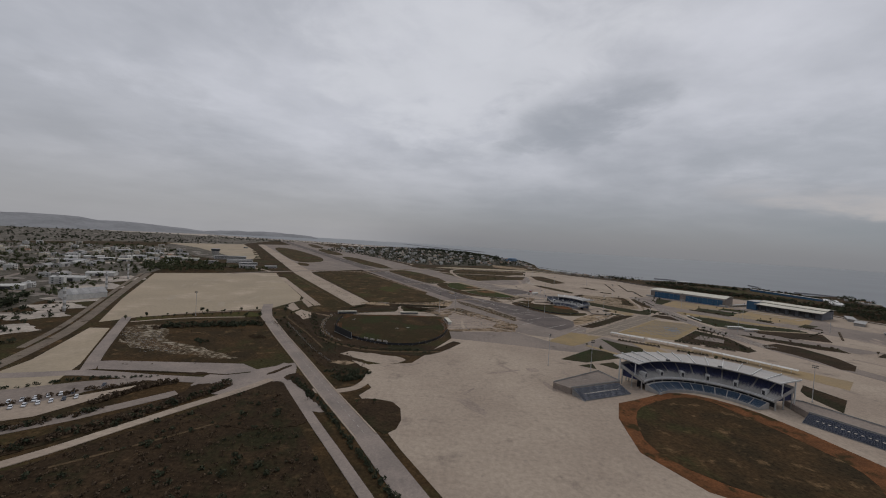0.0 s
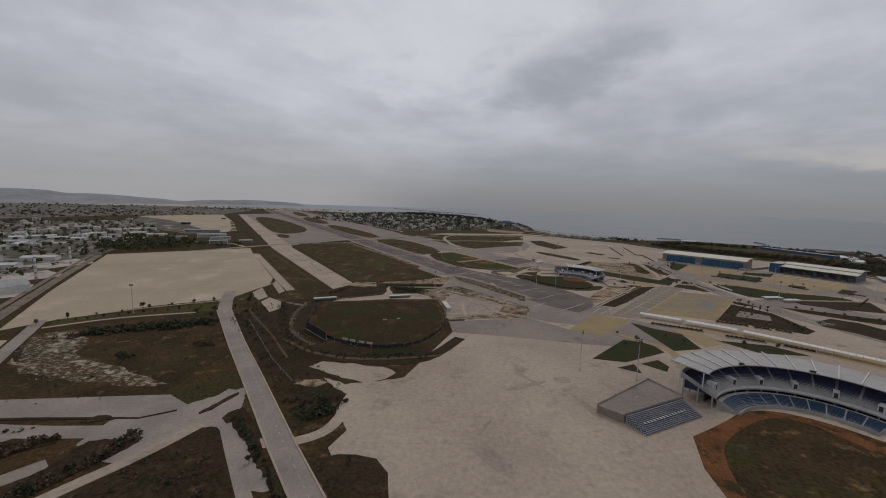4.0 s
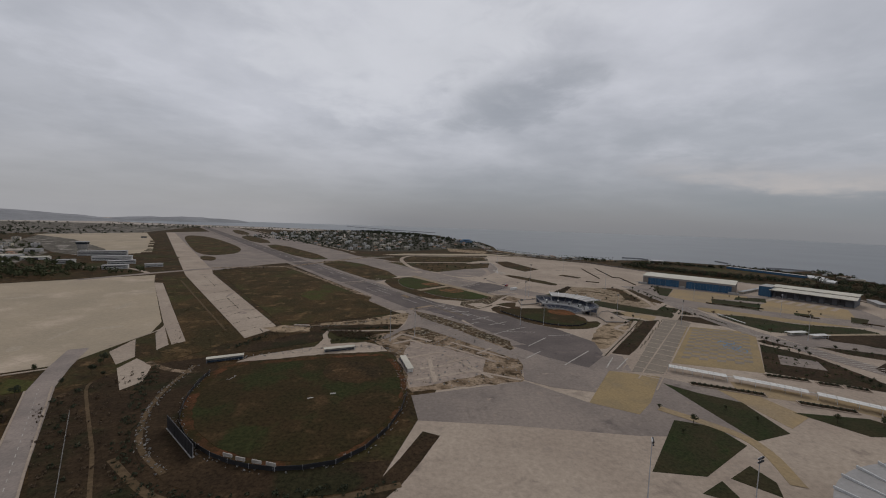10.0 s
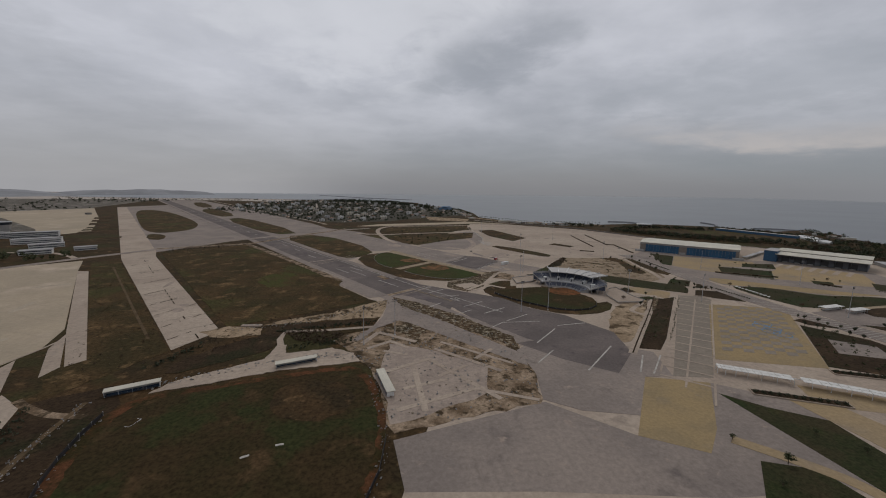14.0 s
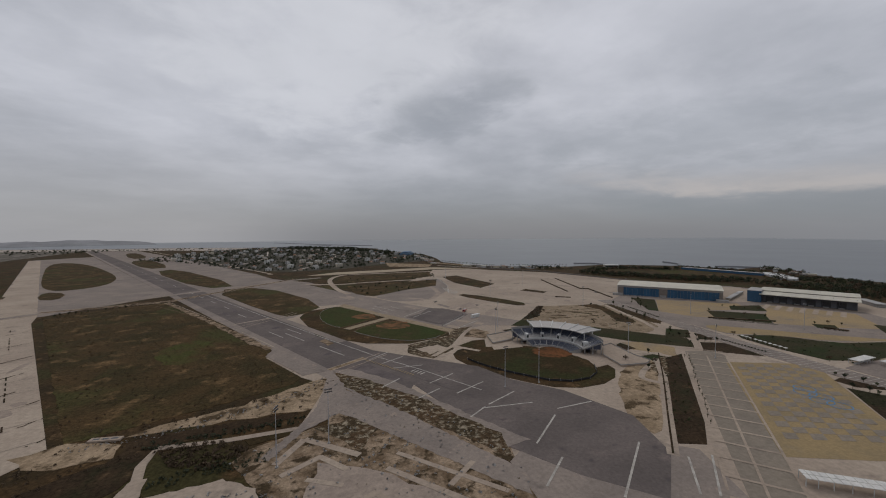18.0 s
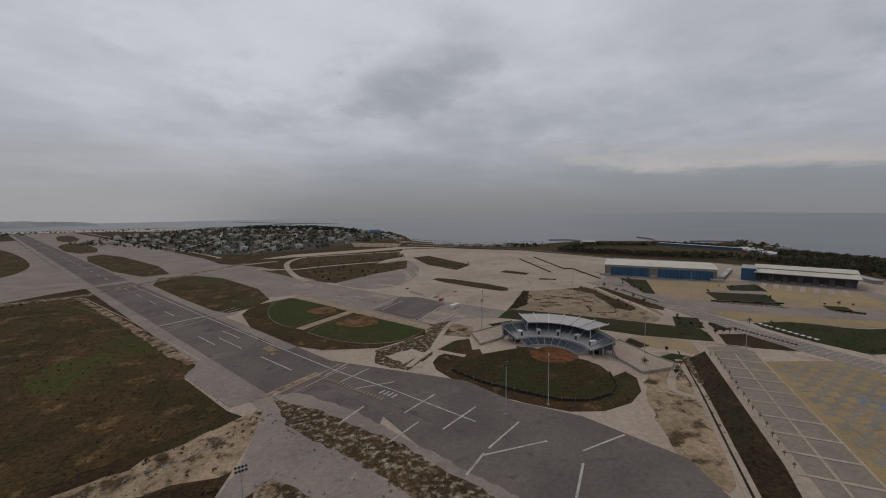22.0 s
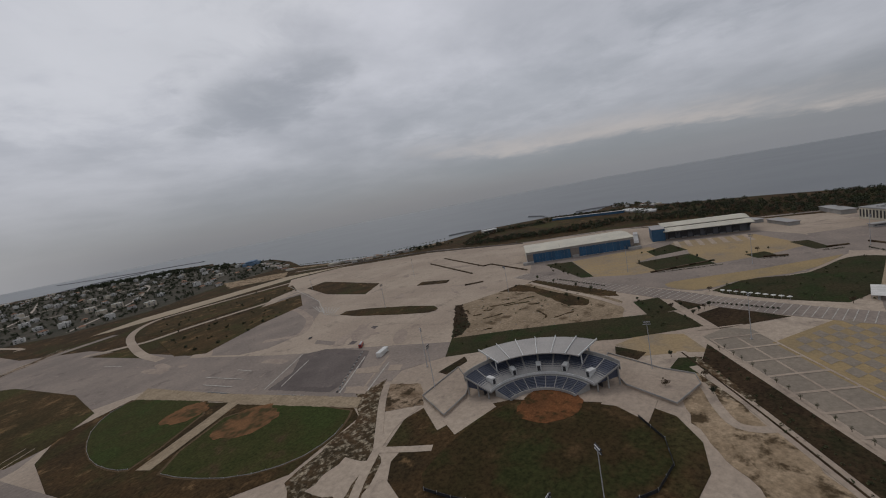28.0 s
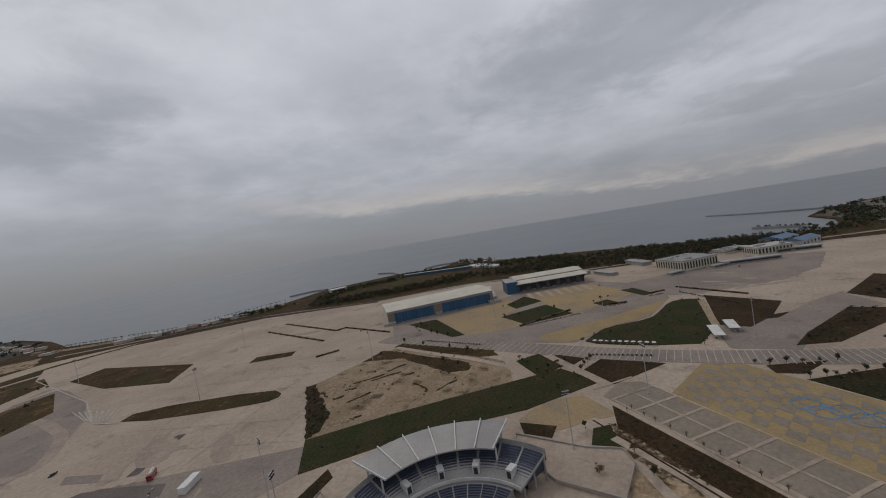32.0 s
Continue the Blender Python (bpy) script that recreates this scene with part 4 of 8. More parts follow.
sheet("pavement_tan", [(562, 702), (582, 690), (608, 630), (568, 594), (545, 576), (500, 600), (471, 627), (510, 663), (529, 672)], 0.072, "tan", "tan paved forecourt of the hangars", "pavement")
sheet("pavement_tan", [(399, 645), (422, 623), (454, 591), (472, 577), (497, 556), (510, 546), (449, 562), (421, 594), (384, 612), (386, 634)], 0.071, "yellow", "ochre edge of the sweeping road", "pavement", soft=1)
for pts in ([(466, 699), (510, 663), (469, 627), (436, 664)], [(520, 712), (560, 702), (529, 672), (498, 693)], [(505, 614), (519, 602), (503, 589), (491, 601)], [(560, 592), (568, 579), (534, 558), (527, 568)]):
    sheet("ground_bed", pts, 0.12, "green", "dark planted bed on the hangar forecourt", "planting bed")
sheet("ground_bed", [(449, 804), (467, 778), (408, 714), (402, 724)], 0.12, "green", "dark green bed beside the hangar", "planting bed")
for k in range(8):
    a, b = lerp((464, 771), (410, 716), k / 7.5), lerp((541, 721), (432, 668), k / 7.5)
    painted("road_marking_joint", [(a, b)], 0.8, 0.09, "joint", "darker paving joint on the forecourt", "paving joint")
band("road_footpath", [(498, 522), (460, 521), (420, 520)], 5, 0.137, "leaf_path_pale", "sandy path between two dark lawns", "path")
# the plaza with rings
P_A, P_B, P_C, P_D = (305, 553), (361, 530), (266, 432), (209, 455)
sheet("pavement_plaza_grid", [(168, 440), (300, 583), (318, 577), (320, 565), (209, 454), (190, 434)], 0.07, "plaza_grey", "grey car park with white bay lines", "car park")
sheet("pavement_plaza", [P_A, P_B, P_C, P_D], 0.08, "yellow", "ochre paved plaza", "plaza")


def plaza(u, v):
    return lerp(lerp(P_D, P_C, u), lerp(P_A, P_B, u), v)


rng = random.Random(6)
for j in range(20):
    for i in range(10):
        if (i + j) % 2 == 0 and i < 8 and j > 1:
            a = plaza(0.1 + i * 0.1, 0.03 + j * 0.047), plaza(0.2 + i * 0.1, 0.03 + j * 0.047), plaza(0.2 + i * 0.1, 0.077 + j * 0.047), plaza(0.1 + i * 0.1, 0.077 + j * 0.047)
            sheet("paving_square", list(a), 0.11, "plaza_grey", "grey square in the ochre plaza", "paving", kind="structure")
grid = []
for k in range(15):
    u = 168 + 10.4 * k
    grid.append(((u - 6, u + 275), (u + 12, u + 257)))
for off in (281, 263, 245):
    grid.append(((165, 165 + off), (316 - (off - 245) * 0.5, 316 - (off - 245) * 0.5 + off)))
painted("road_marking_bays", grid[:15], 1.5, 0.12, "concrete", label="pale paved bands of the grey car park")
painted("road_marking_bays", grid[15:], 1.1, 0.128, "concrete", label="pale paved bands along the grey car park")
sheet("pavement_ochre_square", [(113, 397), (152, 442), (182, 430), (150, 395), (134, 382)], 0.08, "yellow", "ochre square at the runway end", "plaza")
band("road_access", [(398, 800), (384, 715), (372, 640), (361, 578), (358, 520), (360, 470), (366, 425), (380, 370), (400, 300)], 21, 0.1, "grey", "grey access road with parking bays", "road")
sheet("pavement_east_lot", [(372, 518), (378, 519), (425, 524), (434, 482), (474, 455), (500, 430), (460, 420), (400, 472), (370, 486)], 0.09, "grey", "grey car park with faint bay lines", "car park")
bays = []
line = curve([(398, 800), (384, 715), (372, 640), (361, 578), (358, 520), (360, 470), (366, 425)], 14)
la, lb = offsets(line, 10), offsets(line, -10)
for i in range(0, len(line), 1):
    bays.append((la[i], lb[i]))
painted("road_marking_bays", bays, 0.5, 0.13, label="white parking bay lines across the access road")
sheet("ground_thicket_bed", [(230, 726), (288, 791), (293, 786), (255, 734), (238, 724)], 0.1, "scrub_dark", "dark thicket strip along the sandy lot", "thicket", rough=1)
sheet("ground_bank", [(339, 779), (366, 776), (362, 755), (342, 679), (328, 673), (323, 687), (348, 744)], 0.1, "scrub", "brown grass bank by the sandy lot", "bank", rough=0.8)
sheet("ground_bank", [(374, 771), (385, 768), (368, 671), (357, 662), (353, 676)], 0.105, "scrub", "brown grass bank along the access road", "bank", rough=0.6)
band("road_lane", [(374, 768), (359, 717), (348, 677), (336, 648)], 5, 0.115, "concrete", "pale lane between two grass banks", "road")
band("road_footpath", [(358, 626), (314, 582)], 6, 0.125, "concrete", "straight pale walk across the lawns", "path", smooth=False)
sheet("ground_bed", [(356, 622), (359, 618), (353, 600), (342, 605)], 0.115, "scrub_dark", "small bare bed beside the walk", "planting bed")
sheet("ground_bed", [(267, 618), (267, 600), (257, 600), (258, 613)], 0.125, "scrub_dark", "small dark bed by the deck", "planting bed")
sheet("ground_rough", [(274, 578), (266, 569), (244, 546), (237, 548), (243, 562), (254, 570)], 0.118, "stony", "stony rough ground beside the footpath", "rubble", rough=0.6)
sheet("pavement_rubble_pad", [(142, 681), (161, 706), (173, 687), (160, 667)], 0.115, "rubble", "broken ground behind the softball deck", "rubble", rough=0.8)
sheet("ground_bed", [(188, 690), (212, 692), (208, 685), (189, 683)], 0.115, "scrub_dark", "narrow dark bed behind the grandstand", "planting bed")
sheet("pavement_dark_patch", [(170, 801), (225, 720), (209, 703), (138, 728), (152, 748), (162, 746), (182, 770)], 0.079, "grey", "greyer asphalt of the apron edge", "pavement")
for q in ([(160, 748), (172, 736), (166, 727), (156, 741)], [(144, 728), (153, 713), (146, 708), (139, 722)], [(177, 730), (182, 722), (176, 716), (171, 724)]):
    sheet("pavement_slab", q, 0.125, "concrete", "pale concrete square in the asphalt", "pavement", rough=0.4)
band("road_joint_strip", [(147, 714), (185, 746)], 1.4, 0.1, "concrete", "pale filled strip across the asphalt", "pavement", smooth=False)
for q in ([(183, 812), (206, 835), (214, 815), (190, 793)], [(199, 765), (219, 791), (226, 781), (204, 754)]):
    sheet("pavement_stain", q, 0.0775, "stain", "broad dark stain on the apron", "pavement patch", soft=1)
sheet("pavement_runway_end", [(95, 487), (112, 500), (143, 455), (170, 478), (180, 470), (168, 440), (152, 442), (124, 410), (100, 418), (86, 430), (94, 456)], 0.083, "grey", "grey worn concrete beyond the runway end", "pavement")
sheet("pavement_concourse", [(14, 384), (12, 412), (86, 428), (113, 397), (134, 382), (150, 395), (182, 430), (215, 402), (206, 391), (176, 356), (120, 362), (60, 376)], 0.06, "grey", "grey worn concrete of the old taxi area", "pavement")
sheet("pavement_terminal_field", [(545, 566), (600, 585), (640, 540), (668, 500), (716, 452), (700, 380), (610, 410), (560, 450), (522, 520), (520, 545)], 0.064, "grey", "grey patched concrete before the terminal", "pavement", rough=1.5)
# beds and paths between plaza and big stadium
sheet("ground_bed", [(261, 572), (291, 578), (205, 488), (187, 472), (172, 478)], 0.09, "scrub_dark", "long bare brown bed beside the path", "planting bed")
band("road_footpath", [(276, 586), (234, 541), (194, 500), (165, 470)], 5, 0.12, "concrete", "straight pale footpath to the small stadium", "path")
band("ground_gutter", [(275, 585), (234, 541), (194, 500), (166, 471)], 0.9, 0.15, "scrub_dark", "dark gutter down the middle of the footpath", "gutter")
sheet("ground_bed", [(329, 495), (346, 462), (336, 406), (320, 397), (268, 434)], 0.09, "scrub_dark", "brown planted terrace by the plaza", "planting bed")
sheet("pavement_slab", [(317, 468), (335, 452), (321, 434), (297, 448)], 0.12, "grey", "grey square with bay lines", "car park")
sheet("ground_lawn", [(177, 420), (189, 405), (206, 391), (200, 358), (176, 353)], 0.09, "green", "green lawn by the pergola", "lawn")
sheet("ground_lawn", [(108, 336), (149, 375), (166, 367), (167, 350), (129, 331)], 0.09, "green", "green lawn with a bush", "lawn")
sheet("ground_lawn", [(119, 322), (131, 314), (133, 328)], 0.09, "green", "small triangular lawn behind the grandstand", "lawn")
sheet("ground_lawn", [(138, 329), (154, 336), (155, 325), (149, 317)], 0.09, "green", "small lawn behind the grandstand", "lawn")
sheet("ground_bed", [(291, 305), (297, 277), (270, 253), (271, 281), (276, 291)], 0.09, "scrub_dark", "dark bed beside the grandstand", "planting bed")
sheet("ground_bed", [(352, 430), (405, 452), (413, 379), (372, 343), (375, 393)], 0.11, "scrub_dark", "dark bed beside the access road", "planting bed", soft=1)
sheet("ground_bed", [(403, 589), (414, 509), (457, 417), (470, 430), (430, 510)], 0.06, "scrub_dark", "dark strip along the car park", "planting bed", soft=1)
sheet("pavement_tan", [(215, 402), (261, 381), (306, 323), (322, 299), (348, 321), (322, 345), (270, 392), (226, 420)], 0.07, "tan", "tan paved walk along the pergola", "pavement")
sheet("pavement_tan", [(269, 619), (290, 613), (300, 593), (282, 574), (275, 585), (262, 600)], 0.075, "tan", "tan paved corner by the car park", "pavement")
sheet("ground_lawn", [(255, 583), (268, 584), (274, 575), (256, 571)], 0.12, "green", "small dark lawn by the path", "lawn")
sheet("ground_lawn", [(225, 378), (262, 368), (275, 348), (240, 352)], 0.09, "green", "green lawn behind the grandstand", "lawn")
band("road_footpath", [(150, 388), (170, 362), (172, 345), (162, 322)], 6, 0.12, "tan", "tan footpath towards the grandstand", "path")
sheet("pavement_tan", [(206, 412), (224, 404), (228, 372), (206, 362)], 0.085, "tan", "tan paved court", "pavement")
# rubble ground between ball field and runway
RUB = [(3, 476), (8, 450), (8, 424), (12, 417), (84, 427), (94, 456), (99, 496), (101, 509), (65, 563), (28, 614), (24, 604), (20, 545), (-14, 529), (-20, 521), (-6, 500)]
sheet("ground_rubble", RUB, 0.07, "rubble", "broken stony ground with concrete remains", "rubble", rough=1.5)
sheet("pavement_lilac_slab", [(26, 594), (31, 586), (56, 552), (97, 482), (93, 466), (46, 530), (35, 546), (27, 554)], 0.1, "grey", "lilac-grey tapering concrete slab", "pavement", rough=0.5)
sheet("pavement_runway_edge", [(24, 624), (38, 622), (62, 592), (96, 528), (112, 500), (98, 497), (60, 566)], 0.118, "grey", "pale worn edge of the runway end", "pavement", rough=0.6)
sheet("ground_stony_strip", [(26, 620), (40, 606), (74, 560), (101, 509), (97, 490), (57, 552), (31, 592)], 0.124, "stony", "stony strip beside the runway edge", "rubble", rough=1)
sheet("ground_stony_strip", [(14, 541), (35, 546), (46, 535), (34, 515), (23, 530)], 0.09, "stony", "stony patch among old slabs", "rubble", rough=1)
sheet("pavement_old_taxi_link", [(22, 620), (29, 617), (32, 588), (28, 556), (9, 540), (-4, 518), (-8, 521), (6, 544), (15, 566)], 0.11, "grey", "grey concrete link from the runway", "pavement", rough=0.4)
sheet("pavement_foundation", [(6, 468), (18, 512), (40, 498), (70, 470), (62, 440), (30, 428), (12, 424)], 0.08, "stain", "cleared foundation floor with rubble", "pavement", rough=2)
for a, b, w_ in (((8, 470), (38, 484), 3), ((28, 478), (28, 430), 3), ((38, 484), (66, 434), 3), ((15, 433), (56, 446), 3), ((56, 446), (84, 430), 2.5), ((10, 532), (34, 511), 3.5), ((-1, 514), (10, 532), 3.5), ((17, 515), (28, 502), 3), ((2, 505), (18, 515), 3), ((44, 498), (76, 462), 3),
                 ((50, 508), (86, 470), 2.5), ((40, 462), (58, 472), 2.5), ((20, 452), (44, 458), 2.5), ((66, 480), (80, 492), 2.5), ((12, 500), (26, 492), 2.5)):
    band("pavement_remnant", [a, b], w_, 0.125, "concrete", "pale strip of old concrete foundation", "pavement", smooth=False)
sheet("ground_thicket_bed", [(-50, 543), (-35, 543), (-19, 538), (-14, 529), (-20, 521), (-28, 518), (-45, 527), (-51, 539)], 0.09, "scrub", "brown thicket behind the dugouts", "thicket", soft=1)
sheet("ground_green_strip", [(-19, 543), (6, 543), (6, 539), (-14, 534)], 0.09, "old_grass", "narrow dark grass strip", "verge")
sheet("ground_sand_band", [(23, 616), (24, 600), (15, 567), (7, 564), (-22, 564), (-51, 561), (-73, 561), (-54, 571), (-26, 582), (8, 605)], 0.062, "sand", "sandy strip along the drainage ditch", "bare soil", rough=1.6)
sheet("ground_sand_band", [(-112, 552), (-97, 562), (-82, 557), (-72, 553), (-69, 540), (-95, 538)], 0.07, "sand", "ochre bare soil at the taxiway end", "bare soil", rough=1.5)
sheet("ground_ditch", [(8, 564), (-1, 563), (-47, 559), (-71, 557), (-66, 540), (-84, 530), (-108, 504), (-104, 486), (-80, 500), (-58, 512), (-54, 524), (-56, 545), (-31, 548), (0, 554)], 0.075, "scrub_dark", "dark overgrown ditch", "ditch", soft=1, rough=0.8)
sheet("pavement_dugout_apron", [(-104, 469), (-97, 480), (-58, 500), (-54, 520), (-49, 520), (-47, 506), (-20, 510), (-6, 500), (-2, 488), (-14, 486), (-45, 484), (-80, 474)], 0.1, "concrete", "pale concrete walk behind the dugouts", "pavement", rough=0.6)
band("road_dirt_road", [(-52, 518), (-55, 530), (-54, 544), (-27, 542), (8, 544), (15, 566), (24, 604)], 4, 0.115, "concrete", "pale track above the ditch", "path", smooth=False)
dr = thing("drain_headwall", -87, 562, 0.1, -8, "pale concrete drain box with dark slots", "drain")
part("box", bevelled(box(0, 14, -3.4, 0, 0, 0.9), 0.08), M["concrete"], dr)
for k in range(3):
    part("slot", box(1.6 + 4 * k, 4.4 + 4 * k, -2.4, -1.0, 0.9, 0.93), M["dark"], dr)
# runway paint
painted("road_marking_runway", [(run(s, 28), run(s + 22, 28)) for s in range(-1400, -100, 60)] + [((-34, 754), (-18, 726)), ((-18, 743), (1, 710)), ((-18, 761), (-3, 736)), ((15, 687), (34, 655)), ((-82, 857), (-68, 833))], 0.9, 0.13, label="faded white runway marks")
painted("road_marking_edge_line", [((-160, 1030), (20, 711)), ((20, 711), (48, 663)), ((48, 663), (60, 642)), ((60, 642), (84, 607)), ((84, 607), (112, 560))], 0.8, 0.131, label="worn white edge line of the runway")
painted("road_marking_cross_line", [((52, 639), (68, 653)), ((60, 627), (78, 639)), ((66, 615), (88, 615)), ((54, 583), (67, 594)), ((113, 496), (137, 518)), ((125, 454), (159, 483)), ((101, 468), (118, 483)), ((93, 529), (105, 538)), ((153, 447), (170, 467)), ((159, 444), (181, 465)), ((103, 537), (133, 535)), ((142, 524), (166, 526)), ((84, 580), (104, 592)), ((96, 560), (118, 572)), ((108, 540), (130, 552)), ((72, 560), (88, 570))], 0.9, 0.136, label="worn white cross lines at the runway end")
painted("road_marking_blocks", [((77 + k * 1.6, 604.5 - k * 2.4), (81 + k * 1.6, 607 - k * 2.4)) for k in range(4)], 1.1, 0.137, label="white block marks on the asphalt")
band("road_cable_cover", [(-74, 799), (-41, 821)], 2.6, 0.14, "concrete", "pale trench cover across the runway", "road")
band("road_cable_cover", [(22, 625), (49, 644.5)], 4.0, 0.14, "sand", "tan trench cover across the runway", "road")
for side in (2.3, -2.3):
    band("road_cable_kerb", offsets([(22, 625), (49, 644.5)], side), 0.8, 0.15, "concrete", "pale edge of the trench cover", "road")
band("road_cable_cover", [(49, 640), (77, 598), (96, 566)], 3.0, 0.14, "asphalt", "dark cable channel along the asphalt", "road", smooth=False)
painted("road_marking_ticks", [(lerp((48, 639), (76, 597), k / 20), lerp((50, 641), (78, 599), k / 20)) for k in range(21)], 0.8, 0.146, "yellow", "ochre cover plates on the cable channel")
# dug trenches and stony fringes round the runway
sheet("ground_stony_fringe", [(-193, 974), (-140, 890), (-86, 801), (-45, 730), (-24, 693), (-28, 690), (-51, 725), (-91, 797), (-145, 886), (-197, 970)], 0.151, "rubble", "stony fringe along the runway field", "rubble", rough=1.4)
sheet("ground_stony_fringe", [(-320, 946), (-198, 986), (-120, 1106), (-45, 1214), (-40, 1209), (-114, 1100), (-194, 978), (-318, 937)], 0.153, "rubble", "stony trench crossing the taxiway", "rubble", rough=1.6)
painted("road_marking_trench", [((-320, 949), (-199, 989)), ((-199, 989), (-47, 1219)), ((-318, 934), (-192, 974)), ((-192, 974), (-37, 1206))], 1.1, 0.156, "concrete", "pale concrete edges of a cable trench")
painted("road_marking_trench", [((-72, 779), (-18, 846)), ((-67, 773), (-13, 840)), ((23, 622), (62, 653)), ((26, 617), (66, 647))], 0.8, 0.157, "concrete", "pale concrete edges of a cable trench")
sheet("pavement_side_pad", [(-22, 692), (-26, 672), (5, 619), (20, 624), (-12, 690)], 0.149, "grey", "weathered grey concrete pad beside the runway", "pavement", rough=0.4)
painted("road_marking_kerb_line", [((-186, 966), (-86, 806)), ((-60, 762), (-22, 696))], 0.9, 0.158, "concrete", "pale worn edge of the runway shoulder")
sheet("pavement_repair", [(35, 618), (49, 630), (70, 594), (55, 582)], 0.1, "runway_patch", "darker asphalt field at the runway end", "pavement")
sheet("pavement_pad", [(14, 704), (19, 710), (27, 693), (22, 688)], 0.125, "rubble", "small broken concrete pad on the runway edge", "pavement", rough=0.5)
sheet("pavement_asphalt_end", [run(150, 50), (126, 600), (138, 570), (160, 545), (176, 505), (166, 472), (140, 448), (118, 470), (98, 500), run(240, 30)], 0.088, "runway", "dark asphalt at the runway end", "pavement")


# ---- wear: patches, stains and joints on the pavements ----
def joints(points, step, angle, width, z, mat, label):
    """Filled expansion joints ruled across a slab field."""
    c, s_ = math.cos(radians(angle)), math.sin(radians(angle))
    us = [x * c + y * s_ for x, y in points]
    strokes = []
    u = math.floor(min(us) / step) * step
    n = len(points)
    while u < max(us):
        cuts = []
        for i in range(n):
            (ax, ay), (bx, by) = points[i], points[(i + 1) % n]
            ua, ub = ax * c + ay * s_, bx * c + by * s_
            if (ua - u) * (ub - u) < 0:
                cuts.append(lerp((ax, ay), (bx, by), (u - ua) / (ub - ua)))
        cuts.sort(key=lambda p: -p[0] * s_ + p[1] * c)
        strokes += [(cuts[k], cuts[k + 1]) for k in range(0, len(cuts) - 1, 2)]
        u += step
    if strokes:
        painted("paving_joint", strokes, width, z, mat, label, "paving joint")


joints(APRON, 22, 62, 0.35, 0.062, "apron_stain", "faint tarred joints of the apron slabs")
joints(APRON, 45, 152, 0.35, 0.064, "apron_stain", "faint tarred joints of the apron slabs")
joints(STRIP[3:7] + [(-318, 850)], 30, -58, 0.5, 0.064, "joint", "dark cracks across the taxiway")
SEA_APRON = [(232, 1010), (256, 1229), (285, 1300), (384, 1280), (521, 1140), (570, 1010), (430, 860), (345, 780), (285, 785), (225, 730), (190, 790), (215, 880)]
joints(SEA_APRON, 26, 18, 0.3, 0.064, "joint", "dark joints of the seaside apron")
joints(SEA_APRON, 40, 108, 0.3, 0.066, "joint", "dark joints of the seaside apron")
rng = random.Random(44)
WORN = [(APRON, 16, "apron_stain", 0.068), (SEA_APRON, 26, "stain", 0.069), ([(-48, 225), (-20, 300), (28, 420), (110, 400), (130, 300), (100, 200)], 16, "stain", 0.068), ([(100, 420), (130, 400), (190, 440), (165, 470)], 4, "stain", 0.069),
        ([(-60, 1150), (70, 945), (130, 850), (185, 770), (150, 700), (22, 930)], 14, "stain", 0.069), ([(600, 590), (700, 640), (745, 560), (560, 420), (470, 500), (520, 560)], 20, "stain", 0.068), ([(400, 470), (560, 400), (700, 330), (600, 200), (380, 300)], 16, "stain", 0.068),
        ([run(-700, 6), run(150, 6), run(150, 46), run(-700, 46)], 22, "runway_patch", 0.097), ([(-320, 880), (-290, 880), (-98, 556), (-116, 530)], 12, "stain", 0.068)]
for region, count, mat, z in WORN:
    xs, ys = [p[0] for p in region], [p[1] for p in region]
    made = 0
    while made < count:
        p = (rng.uniform(min(xs), max(xs)), rng.uniform(min(ys), max(ys)))
        if not inside(p, region):
            continue
        made += 1
        l, w_, a = rng.uniform(6, 34), rng.uniform(1.5, 9), rng.choice((62, -62, 28, 118, 100)) + rng.uniform(-8, 8)
        c, s_ = math.cos(radians(a)), math.sin(radians(a))
        shape = [(u * l / 2 * rng.uniform(0.8, 1.1), v * w_ / 2 * rng.uniform(0.7, 1.2)) for u, v in ((-1, -1), (0, -1.3), (1, -1), (1.2, 0), (1, 1), (0, 1.2), (-1, 1), (-1.2, 0))]
        q = [(p[0] + c * u - s_ * v, p[1] + s_ * u + c * v) for u, v in shape]
        if all(inside(k, region) for k in q):
            sheet("pavement_stain", q, z, mat, "weathered dark patch in the pavement", "pavement patch", soft=1)
# weedy cracks across and along the taxiway strip
rng = random.Random(77)
cracks = []
for f in (0.05, 0.13, 0.22, 0.31, 0.42, 0.55, 0.7, 0.86):
    a, b = lerp((-117, 524), (-312, 850), f), lerp((-99, 554), (-292, 876), f)
    k = 0.0
    while k < 1.0:
        step = rng.uniform(0.03, 0.14)
        if rng.random() < 0.68:
            p, q = lerp(a, b, k), lerp(a, b, min(1.0, k + step))
            cracks.append(((p[0] + rng.uniform(-0.5, 0.5), p[1] + rng.uniform(-0.5, 0.5)), (q[0] + rng.uniform(-0.5, 0.5), q[1] + rng.uniform(-0.5, 0.5))))
        k += step
for f in range(30):
    if rng.random() < 0.5:
        p, q = lerp((-108, 540), (-300, 864), f / 30), lerp((-108, 540), (-300, 864), (f + rng.uniform(0.3, 0.9)) / 30)
        cracks.append((p, q))
painted("pavement_crack", cracks, 0.75, 0.1, "scrub_dark", "dark weedy cracks in the taxiway concrete", "crack")
# wheel tracks through the fields
for line, w_, mat in (([(-200, 950), (-130, 860), (-40, 720)], 1.6, "leaf_path"), ([(-300, 800), (-200, 640), (-140, 545)], 1.8, "leaf_path"),
                      ([(-150, 150), (-110, 190), (-90, 225)], 1.5, "leaf_path")):
    band("road_wheel_track", line, w_, 0.085, mat, "faint wheel track through rough ground", "track")
